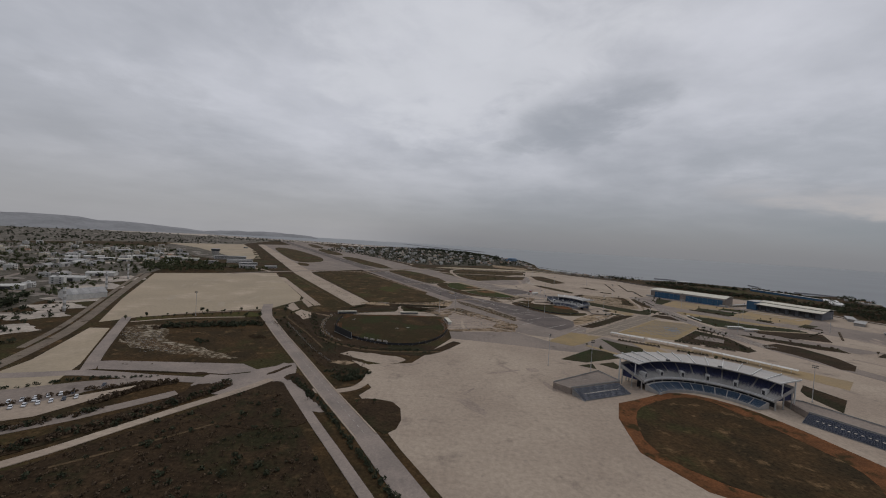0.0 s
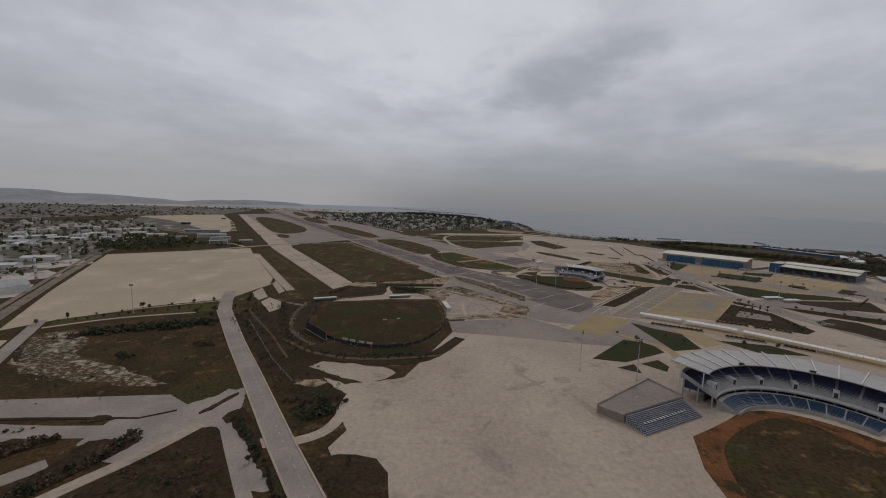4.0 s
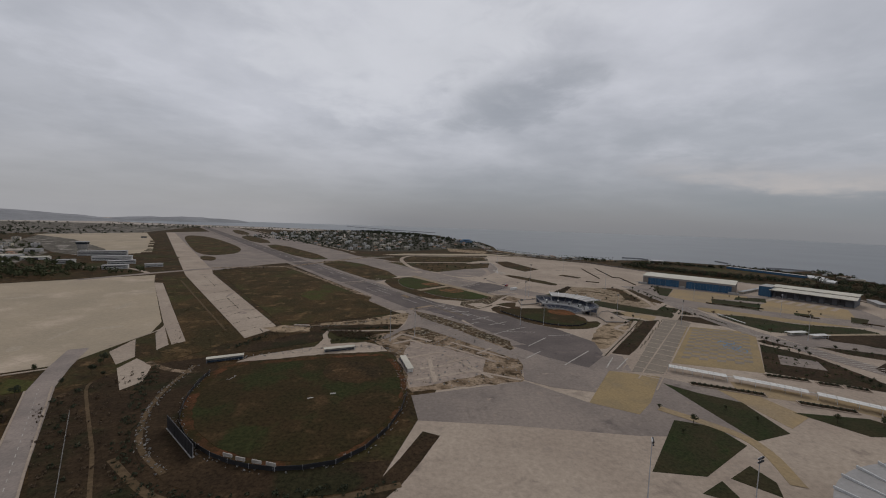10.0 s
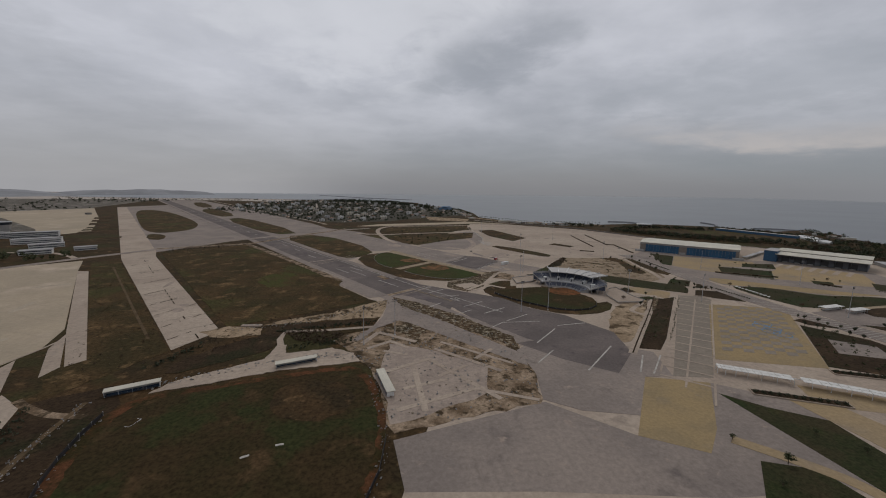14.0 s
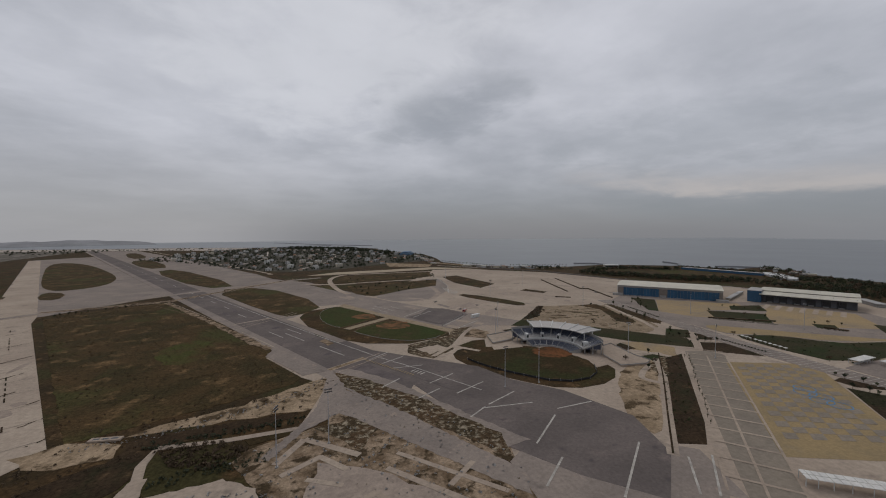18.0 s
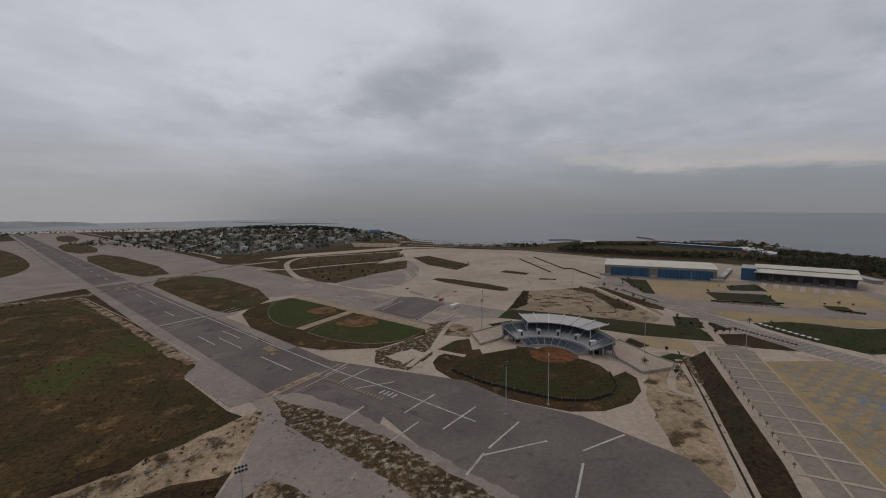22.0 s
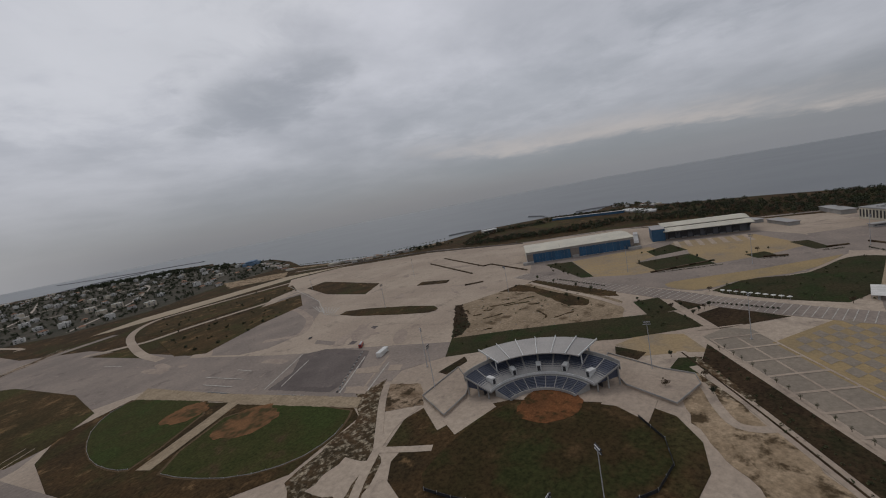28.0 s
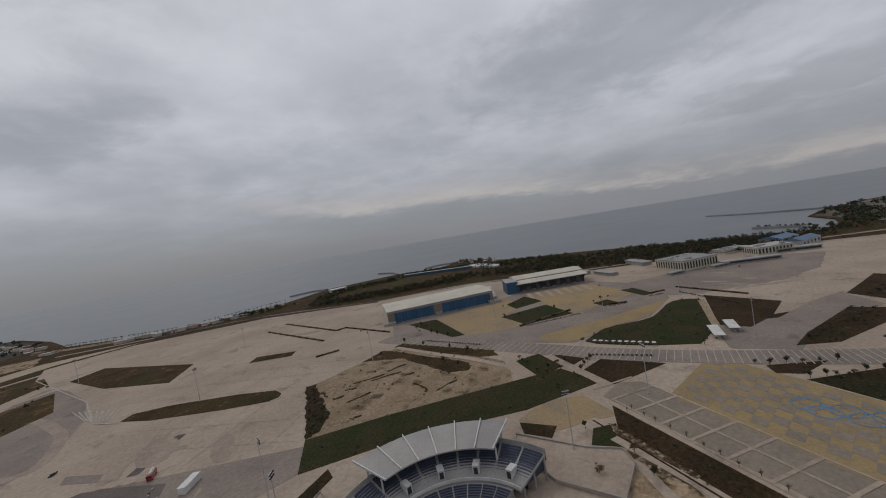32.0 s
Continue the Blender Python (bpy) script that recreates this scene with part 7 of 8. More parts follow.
# ---- trees ----
def tree(height, crown, seed, mat, label, per=260, squash=0.85):
    t = thing("tree", 0, 0, 0, 0, label, "tree", "trees on the old airfield")
    rng = random.Random(seed)
    bm = bmesh.new()
    tube(bm, 0.05 * crown + 0.08, 0.05, 0, height * 0.75, 7)
    for k in range(5):
        a = k * 1.26 + rng.random()
        z = height * rng.uniform(0.3, 0.55)
        bmesh.ops.create_cone(bm, cap_ends=False, segments=5, radius1=0.07, radius2=0.03, depth=crown * 0.9,
                              matrix=pose(0, 0, z) @ Matrix.Rotation(a, 4, "Z") @ Matrix.Rotation(0.9, 4, "Y") @ pose(0, 0, crown * 0.45))
    part("trunk", bm, M["bark"], t)
    spots = []
    for k in range(7):
        a = rng.uniform(0, 6.28)
        d = crown * rng.uniform(0.15, 0.62)
        spots.append((d * math.cos(a), d * math.sin(a), height * rng.uniform(0.5, 0.85), crown * rng.uniform(0.38, 0.6)))
    c = leaves("crown", spots, per // 7, 0.26, mat, seed, squash)
    c.parent = t
    return t


kinds = [tree(5.4, 2.3, 1, "leaf", "olive-green round tree in a bed"), tree(4, 1.8, 2, "leaf_dark", "small dark evergreen tree in a bed"), tree(7, 2.9, 3, "leaf_dark", "tall dark pine tree by the road"),
         tree(2.5, 1.35, 4, "leaf", "low olive-green bushy tree in a bed"), tree(5, 2.2, 5, "leaf_brown", "bare brown winter tree beside the path", 150), tree(2.8, 0.9, 6, "leaf", "thin young tree in a bed edge", 84)]
homes = [(-308, 380), (-304, 402), (-262, 428), (-246, 438), (-192, 412), (286, 571)]
for k, (x, y) in zip(range(6), homes):
    kinds[k].matrix_world = pose(x, y, 0.05)
rng = random.Random(21)


def plant(spots, which, jitter=0.0):
    for x, y in spots:
        copy_thing(kinds[rng.choice(which)], pose(x + rng.uniform(-jitter, jitter), y + rng.uniform(-jitter, jitter), 0.05, 0, 0, rng.uniform(0, 360)))


def row(a, b, n):
    return [lerp(a, b, k / max(1, n - 1)) for k in range(n)]


plant(row((-298, 388), (-214, 436), 12), (3, 1), 1.5)
plant(row((-300, 398), (-215, 458), 7), (1, 3, 0), 1.0)
plant([(-187, 470), (-184, 466), (-178, 452), (-172, 448), (-186, 436), (-196, 420), (-190, 408), (-204, 414)], (0, 2, 1), 1.5)
plant([(388, 768), (379, 742), (372, 712), (364, 690), (352, 770), (356, 748), (348, 722), (342, 700), (336, 686)], (1, 3, 0), 1.5)
plant([(420, 770), (410, 745), (430, 780), (442, 785), (415, 752), (405, 730), (425, 760), (436, 772)], (0, 1, 3), 2.0)
plant([(350, 644), (346, 640), (342, 636), (326, 618), (334, 612)], (3,), 0.8)
plant(row((350, 596), (334, 600), 4) + row((345, 610), (330, 625), 4), (3, 1, 4), 1.0)
plant(row((384, 606), (380, 530), 5), (5, 4), 1.0)
plant(row((509, 712), (525, 680), 4) + row((462, 696), (490, 650), 4) + row((510, 614), (530, 602), 3), (1, 4, 3), 2.0)
plant(row((347, 512), (354, 478), 6) + row((330, 494), (343, 464), 6) + row((335, 440), (322, 402), 6), (3, 1), 1.5)
plant(row((288, 569), (207, 486), 17), (5,), 0.8)
plant([(157, 372), (188, 384), (196, 372), (144, 362), (238, 366), (262, 360), (150, 388)], (0, 3), 1.0)
plant([(252, 566), (240, 560), (236, 578), (268, 588)], (4, 1), 1.0)
plant(row((388, 478), (440, 432), 7) + row((480, 420), (540, 380), 6), (3, 1, 4), 1.5)
plant([(60, 1120), (80, 1090), (96, 1070), (120, 1100), (70, 1040), (150, 1090), (180, 1120), (66, 1165), (90, 1185), (130, 1170), (160, 1182), (200, 1160), (110, 1060), (90, 1010)], (3, 1), 4)
plant(row((-285, 905), (-262, 925), 6) + row((-245, 935), (-230, 945), 4), (1, 3), 3)
plant(row((-130, 228), (-142, 208), 4) + [(-72, 225), (-36, 226), (-46, 222)], (3, 1), 2)


shrub = thing("shrub", 391, 745, 0.1, 0, "low clipped dark shrub beside the access road", "shrub", "clipped shrubs along the access road")
bm = bmesh.new()
tube(bm, 0.12, 0.06, 0, 0.6, 6)
part("stem", bm, M["bark"], shrub)
c = leaves("crown", [(0, 0, 0.75, 0.8), (0.4, 0.3, 0.6, 0.55), (-0.4, -0.2, 0.65, 0.6)], 40, 0.26, "leaf_dark", 17, 0.8)
c.parent = shrub
for p in row((390.5, 742), (380, 687), 20) + row((359, 598), (358, 561), 15):
    copy_thing(shrub, pose(p[0] + rng.uniform(-0.3, 0.3), p[1] + rng.uniform(-0.3, 0.3), 0.1, 0, 0, rng.uniform(0, 360)))


def palm():
    p = thing("palm_tree", 0, 0, 0, 0, "small palm tree on the shore", "palm tree", "palms along the shore")
    bm = bmesh.new()
    tube(bm, 0.3, 0.2, 0, 8, 7)
    part("trunk", bm, M["bark"], p)
    bm = bmesh.new()
    for k in range(11):
        a = k * 0.571
        c, s = math.cos(a), math.sin(a)
        v = [bm.verts.new((c * r - s * w_, s * r + c * w_, z)) for r, w_, z in ((0, 0, 8), (1.6, 0.45, 8.6), (3.4, 0, 7.2), (1.6, -0.45, 8.6))]
        bm.faces.new(v)
    part("fronds", bm, M["leaf"], p)
    return p


pm = palm()
pm.matrix_world = pose(470, 1290, 0.02)
for k in range(56):
    p = lerp((455, 1300), (345, 1530), k / 36) if k < 36 else lerp((500, 1290), (650, 1250), (k - 36) / 20)
    copy_thing(pm, pose(p[0] + rng.uniform(-3, 3), p[1] + rng.uniform(-3, 3), 0.02, 0, 0, rng.uniform(0, 360)))

# woods and thickets, too many to count
WOOD = [([(590, 1110), (640, 1030), (715, 915), (760, 880)], 260, 22), ([(640, 1150), (720, 1175), (800, 1140), (850, 1090)], 200, 20), ([(790, 870), (800, 780), (775, 690), (770, 590), (800, 470), (830, 360)], 520, 34),
        ([(880, 660), (870, 560), (880, 460), (870, 350), (940, 270), (1050, 215), (1300, 180)], 420, 30), ([(900, 900), (930, 820), (900, 740), (860, 700)], 260, 40), ([(610, 1200), (560, 1240), (520, 1270)], 60, 16), ([(620, 1080), (690, 980), (740, 930), (790, 900)], 260, 26), ([(800, 800), (830, 700), (825, 600), (850, 480), (880, 380)], 420, 40), ([(920, 640), (900, 520), (905, 420)], 140, 26), ([(1010, 930), (1060, 985), (1085, 1045)], 70, 18), ([(900, 1130), (930, 1060), (955, 960)], 110, 12)]
spots = []
for n, (line, count, wide) in enumerate(WOOD):
    total = sum(math.hypot(b[0] - a[0], b[1] - a[1]) for a, b in zip(line, line[1:]))
    spots += along(line, total / count, wide, n, 1.4, 5.0, 1.1)
random.Random(2).shuffle(spots)
k = len(spots) // 5
tagged(leaves("shore_woods", spots[:3 * k], 64, 0.2, "leaf_dark", 71), "dark pine woods behind the shore", "woods", kind="stuff")
tagged(leaves("shore_woods", spots[3 * k:4 * k], 64, 0.2, "leaf", 91), "olive-green trees in the shore woods", "woods", kind="stuff")
tagged(leaves("shore_woods", spots[4 * k:], 64, 0.2, "leaf_brown", 92), "bare brown trees in the shore woods", "woods", kind="stuff")
TOWN = [(-640, 1990), (-380, 1730), (-160, 1430), (-60, 1370), (60, 1400), (200, 1540), (330, 1600), (400, 1740), (415, 2000), (335, 2240), (285, 2490), (180, 2800), (-300, 2990), (-520, 2700)]
WEST = [(-440, 400), (-415, 330), (-430, 240), (-700, 120), (-1250, 420), (-1500, 1200), (-1080, 1500), (-740, 1150), (-620, 905), (-560, 760)]
sheet("ground_suburb", WEST, 0.02, "suburb", "grey-green yards of the suburb", "ground")
sheet("ground_far_suburb", [(-1500, 1200), (-1250, 420), (-1600, 0), (-3600, 800), (-3300, 2600), (-2000, 3000), (-1300, 1900)], 0.015, "suburb", "grey sprawl of the distant city", "ground")
sheet("ground_town", TOWN, 0.02, "town_ground", "dark gardens of the seaside town", "ground")
tagged(leaves("town_trees", scatter(TOWN, 2300, 5, 2.4, 5.0, 0.9) + scatter([(323, 2200), (288, 2018), (160, 2700), (-60, 2900), (-220, 2980), (-100, 2700), (200, 2350)], 420, 15, 5, 9, 0.9), 26, 0.36, "leaf_dark", 72), "dark trees between the town houses", "trees", kind="stuff")
tagged(leaves("suburb_trees", scatter(WEST, 1700, 6, 2.2, 5.5, 1.0) + scatter([(-642, 825), (-721, 1050), (-519, 951), (-469, 868), (-522, 814), (-590, 777)], 130, 16, 3, 6.5, 1.0) + scatter([(-470, 420), (-400, 300), (-430, 220), (-620, 200), (-600, 420)], 130, 8, 3, 6.5, 1.1)
              + scatter([(-620, 900), (-400, 905), (-390, 870), (-540, 760), (-640, 780)], 110, 9, 3, 6, 1.1), 26, 0.36, "leaf", 73), "olive-green trees of the suburb", "trees", kind="stuff")
tagged(leaves("far_woods", scatter([(-1500, 2300), (-900, 2900), (-560, 2720), (-700, 3080), (-1900, 3200)], 200, 11, 4, 6, 0.6) + scatter([(-1300, 1500), (-1050, 2050), (-1400, 2300), (-2000, 1700)], 140, 12, 4, 6, 0.7), 20, 0.4, "leaf_dark", 74), "distant dark woods", "woods", kind="stuff")
HEDGES = along([(-258, 364), (-225, 376), (-182, 394)], 0.7, 7, 31, 1.3, 3.2, 0.6) + along([(-95, 257), (-66, 222), (-44, 190), (-32, 172), (-6, 134)], 1.2, 1.4, 32, 0.7, 1.6, 0.7) \
    + along([(-220, 154), (-180, 190), (-172, 200)], 2.2, 2.5, 33, 0.9, 2.2, 0.6) + along([(-192, 144), (-157, 186), (-137, 220), (-131, 244)], 2.2, 4, 34, 0.9, 2.2, 0.6) + scatter([(-82, 276), (-54, 278), (-51, 262), (-62, 254)], 60, 35, 0.8, 1.8, 0.5) \
    + along([(-176, 425), (-150, 385), (-120, 348)], 7, 5, 36, 0.8, 1.8, 0.6) + along([(-268, 196), (-214, 236), (-176, 246)], 1.8, 1.5, 37, 0.6, 1.5, 0.7) + along([(-205, 330), (-196, 322)], 0.8, 4, 38, 1.0, 2.0, 0.6) \
    + along([(-58, 258), (-50, 275)], 0.7, 5, 39, 1.0, 2.2, 0.7) + along([(-300, 260), (-270, 228)], 1.5, 4, 40, 1.0, 2.4, 0.7)
BROWN = along([(-183, 206), (-177, 220), (-171, 231), (-160, 239)], 0.6, 2.4, 137, 0.9, 2.2, 0.5) + along([(-220, 154), (-180, 190), (-172, 200)], 1.4, 3, 133, 0.9, 2.2, 0.5) + along([(-192, 144), (-157, 186), (-137, 220), (-131, 244)], 0.9, 4, 134, 0.9, 2.2, 0.5) + along([(-262, 356), (-225, 380), (-184, 404)], 1.2, 8, 131, 1.2, 2.8, 0.6) + along([(-115, 330), (-80, 285), (-62, 268)], 4, 6, 135, 0.6, 1.6, 0.5) + along([(-240, 182), (-200, 218), (-170, 240)], 1.6, 2, 136, 0.8, 1.8, 0.6)
tagged(leaves("hedge_thickets", BROWN, 26, 0.34, "leaf_brown", 175), "brown winter thickets along the roads", "hedges", kind="stuff")
tagged(leaves("hedge_thickets", HEDGES, 26, 0.34, "leaf_dark", 75), "dark hedge thickets along the roads", "hedges", kind="stuff")
DARK = [(-157.5, 154.5), (-130.5, 199.5), (-115.5, 230.5), (-93.5, 232.5), (-57.5, 179.5), (-35.5, 144.5), (2.5, 84.5), (-117.5, 54.5), (-217.5, 84.5)]
tagged(leaves("scrub_bushes", scatter(DARK, 2600, 41, 0.25, 1.3, 0.45) + scatter([(-109, 285), (-190, 415), (-250, 370), (-215, 262)], 260, 42, 0.25, 0.9, 0.5) + scatter([(-180, 412), (-128, 345), (-62, 262), (-52, 290), (-125, 380), (-165, 470)], 420, 43, 0.3, 1.2, 0.5)
              + scatter(BIGM, 2400, 44, 0.2, 0.9, 0.45) + scatter([(-345, 838), (-318, 846), (-118, 522), (-150, 470), (-186, 560)], 420, 45, 0.25, 0.9, 0.5) + scatter([(-130, 500), (10, 560), (26, 606), (-90, 562)], 300, 46, 0.3, 1.1, 0.5), 12, 0.4, "leaf_brown", 76), "low brown bushes of the scrubland", "scrub", kind="stuff")
tagged(leaves("dry_tufts", scatter(BIGM, 1800, 51, 0.25, 0.7, 0.4) + scatter(DARK, 900, 52, 0.25, 0.6, 0.4) + scatter([(-345, 838), (-318, 846), (-118, 522), (-150, 470), (-186, 560)], 500, 53, 0.25, 0.7, 0.4) + scatter(RUB, 260, 54, 0.2, 0.7, 0.4), 8, 0.4, "leaf_pale", 77), "pale dry grass tufts", "grass", kind="stuff")
tagged(leaves("ditch_thickets", along([(-60, 545), (-20, 550), (8, 553)], 0.7, 3, 61, 0.6, 1.4, 0.5) + along([(-45, 515), (-20, 520), (-5, 522)], 0.5, 5, 62, 0.5, 1.3, 0.5) + along([(-118, 500), (-100, 530)], 0.8, 3, 63, 0.6, 1.4, 0.5)
              + along([(-150, 460), (-135, 420), (-118, 380), (-96, 345), (-60, 332), (0, 335)], 1.0, 4, 64, 0.5, 1.3, 0.5), 16, 0.36, "leaf_dark", 78), "dark thickets in the ditch", "scrub", kind="stuff")
for a, b, n in (((431, 662), (466, 620), 60), ((489, 597), (499, 582), 20), ((522, 563), (530, 550), 18), ((534, 537), (477, 497), 70)):
    d = math.hypot(b[0] - a[0], b[1] - a[1])
    tagged(leaves("hedge", along([a, b], d / n, 0.7, n, 0.6, 1.0, 0.7), 22, 0.26, "leaf_dark", n), "low dark clipped hedge along the forecourt road", "hedge", "hedges of the hangar forecourt")
tagged(leaves("lawn_shrubs", scatter(GREEN_A, 60, 65, 0.4, 1.2, 0.6) + scatter(GB1, 90, 66, 0.4, 1.5, 0.6) + scatter([(455, 440), (450, 420), (383, 466), (377, 487)], 120, 67, 0.4, 1.2, 0.6) + scatter([(262, 572), (290, 578), (205, 488), (175, 478)], 130, 68, 0.3, 1.0, 0.6)
              + scatter([(329, 495), (346, 462), (336, 406), (320, 397), (268, 434)], 130, 69, 0.4, 1.3, 0.6) + scatter([(284, 783), (350, 778), (383, 758), (393, 690), (320, 650), (240, 735)], 110, 70, 0.3, 1.1, 0.5), 20, 0.35, "leaf", 79), "low green shrubs in the beds", "shrubs", kind="stuff")


# ---- houses ----
def house(w_, d_, storeys, pitched, wall, label, group):
    h = thing("house", 0, 0, 0, 0, label, "house", group)
    H = 3.1 * storeys
    part("wall", box(-w_ / 2, w_ / 2, -d_ / 2, d_ / 2, 0, H), M[wall], h)
    if pitched:
        bm = bmesh.new()
        v = [bm.verts.new(p) for p in ((-w_ / 2 - 0.5, -d_ / 2 - 0.5, H), (w_ / 2 + 0.5, -d_ / 2 - 0.5, H), (w_ / 2 + 0.5, d_ / 2 + 0.5, H), (-w_ / 2 - 0.5, d_ / 2 + 0.5, H), (-w_ / 4, 0, H + 2.2), (w_ / 4, 0, H + 2.2))]
        for f in ((0, 1, 5, 4), (2, 3, 4, 5), (0, 4, 3), (1, 2, 5), (3, 2, 1, 0)):
            bm.faces.new([v[i] for i in f])
        part("roof", bm, M["tile"], h, "faded tiled roof")
    else:
        part("roof", bevelled(box(-w_ / 2 - 0.25, w_ / 2 + 0.25, -d_ / 2 - 0.25, d_ / 2 + 0.25, H, H + 0.5), 0.06), M["roof_grey"] if storeys < 3 else M["white"], h, "flat roof")
        part("stair_head", box(-1.5, 1.8, -1.4, 1.6, H + 0.5, H + 2.6), M[wall], h)
    for s in range(storeys):
        for k in (-1, 1):
            for side in (-1, 1):
                x, y = k * w_ * 0.25, side * d_ / 2
                part("window", box(x - 1.0, x + 1.0, min(y, y + side * 0.12), max(y, y + side * 0.12), s * 3.1 + 1.0, s * 3.1 + 2.4), M["glass"], h)
        if s:
            part("balcony", box(-w_ * 0.36, w_ * 0.36, -d_ / 2 - 1.4, -d_ / 2, s * 3.1, s * 3.1 + 0.9), M["white"], h, "white balcony")
    return h


kinds_h = [house(13, 10, 2, False, "white", "white two-storey villa with flat roof", "villas of the seaside town"), house(11, 10, 2, True, "white", "white villa with faded tiled roof", "villas of the seaside town"),
           house(16, 11, 3, False, "white", "white three-storey apartment house", "villas of the seaside town"), house(12, 9, 1, True, "buff", "buff bungalow with tiled roof", "villas of the seaside town"),
           house(18, 12, 3, False, "buff", "buff apartment house with flat roof", "villas of the seaside town")]
for k, h in enumerate(kinds_h):
    h.matrix_world = pose(-120 + 24 * k, 1420 + 30 * k, 0.0, 0, 0, 30 * k)
rng = random.Random(8)


def settle(region, count, gap, seed, choice, avoid=()):
    r = random.Random(seed)
    xs, ys = [p[0] for p in region], [p[1] for p in region]
    taken = []
    tries = 0
    while len(taken) < count and tries < 9000:
        tries += 1
        p = (r.uniform(min(xs), max(xs)), r.uniform(min(ys), max(ys)))
        if inside(p, region) and all((p[0] - q[0]) ** 2 + (p[1] - q[1]) ** 2 > gap * gap for q in taken) and not any(inside(p, q) for q in avoid):
            taken.append(p)
            copy_thing(kinds_h[r.choice(choice)], pose(p[0], p[1], 0.0, 0, 0, r.choice((28, 118, 20, 110, 40))))
    return taken


settle(TOWN, 150, 27, 81, (0, 0, 1, 2, 3, 4))
settle(WEST, 110, 34, 82, (0, 2, 3, 4, 4), ([(-520, 420), (-400, 420), (-400, 600), (-560, 660)],))


def shed(x, y, turn, w_, d_, h_, roof, label):
    s = thing("shed", x, y, 0.0, turn, label, "shed", "sheds beside the apron")
    part("wall", box(0, w_, 0, d_, 0, h_), M["white"], s)
    bm = bmesh.new()
    v = [bm.verts.new(p) for p in ((-0.5, -0.5, h_), (w_ + 0.5, -0.5, h_), (w_ + 0.5, d_ + 0.5, h_), (-0.5, d_ + 0.5, h_), (-0.5, d_ / 2, h_ + d_ * 0.12), (w_ + 0.5, d_ / 2, h_ + d_ * 0.12))]
    for f in ((0, 1, 5, 4), (2, 3, 4, 5), (0, 4, 3), (1, 2, 5), (3, 2, 1, 0)):
        bm.faces.new([v[i] for i in f])
    part("roof", bm, M[roof], s)
    part("gate", box(w_ * 0.35, w_ * 0.65, -0.14, 0.05, 0, h_ * 0.75), M["dark"], s)
    return s


rng = random.Random(17)
for k in range(58):
    x, y = rng.uniform(-980, -450), rng.uniform(420, 1150)
    if inside((x, y), WEST):
        shed(x, y, rng.choice((20, 35, 110)), rng.uniform(18, 46), rng.uniform(12, 20), rng.uniform(4, 6.5), rng.choice(("roof_metal", "white", "roof_grey", "cream")), "long low industrial shed with pale roof")
# vaulted hangar
vh = thing("vaulted_hangar", -457, 463, 0.0, 62, "white vaulted hangar with segmental roof", "hangar")
W_, D_ = 38.0, 26.0
part("side_wall", box(0, W_, 0, 0.5, 0, 6), M["white"], vh)
part("side_wall", box(0, W_, -D_, -D_ + 0.5, 0, 6), M["white"], vh)
prof = [(-D_ + D_ * k / 10, 6 + 5.5 * math.sin(math.pi * k / 10)) for k in range(11)]
for k in range(7):
    bm = bmesh.new()
    u0, u1 = -0.5 + (W_ + 1) * k / 7 + 0.03, -0.5 + (W_ + 1) * (k + 1) / 7 - 0.03
    a_ = [bm.verts.new((u0, y, z)) for y, z in prof]
    b_ = [bm.verts.new((u1, y, z)) for y, z in prof]
    a2 = [bm.verts.new((u0, y, z + 0.35)) for y, z in prof]
    b2 = [bm.verts.new((u1, y, z + 0.35)) for y, z in prof]
    for i in range(10):
        bm.faces.new((a_[i], b_[i], b_[i + 1], a_[i + 1]))
        bm.faces.new((a2[i + 1], b2[i + 1], b2[i], a2[i]))
        bm.faces.new((a_[i], a_[i + 1], a2[i + 1], a2[i]))
        bm.faces.new((b_[i + 1], b_[i], b2[i], b2[i + 1]))
    part("roof_segment", bm, M["roof_grey"], vh)
for u in (0.0, W_ - 0.4):
    bm = bmesh.new()
    v0 = [bm.verts.new((u, y, z)) for y, z in [(-D_, 0)] + prof + [(0, 0)]]
    v1 = [bm.verts.new((u + 0.4, y, z)) for y, z in [(-D_, 0)] + prof + [(0, 0)]]
    bm.faces.new(v0)
    bm.faces.new(v1[::-1])
    part("gable_wall", bm, M["white"], vh)
part("gate", box(W_ + 0.02, W_ + 0.16, -D_ * 0.62, -D_ * 0.38, 0, 5.5), M["dark"], vh)
part("window_band", box(2, W_ - 2, 0.48, 0.6, 2.2, 4.2), M["glass"], vh)
for x, y in ((-388, 400), (-463, 537), (-515, 638)):
    t = thing("white_pylon", x, y, 0.0, 0, "tall white pylon beside the perimeter road", "pylon", "white pylons")
    for k in range(8):
        part("segment", box(-0.9, 0.9, -0.9, 0.9, 3.0 * k, 3.0 * k + 2.95), M["beam"] if k % 2 else M["stand"], t)
    part("cap", box(-1.1, 1.1, -1.1, 1.1, 24.0, 24.6), M["metal"], t)
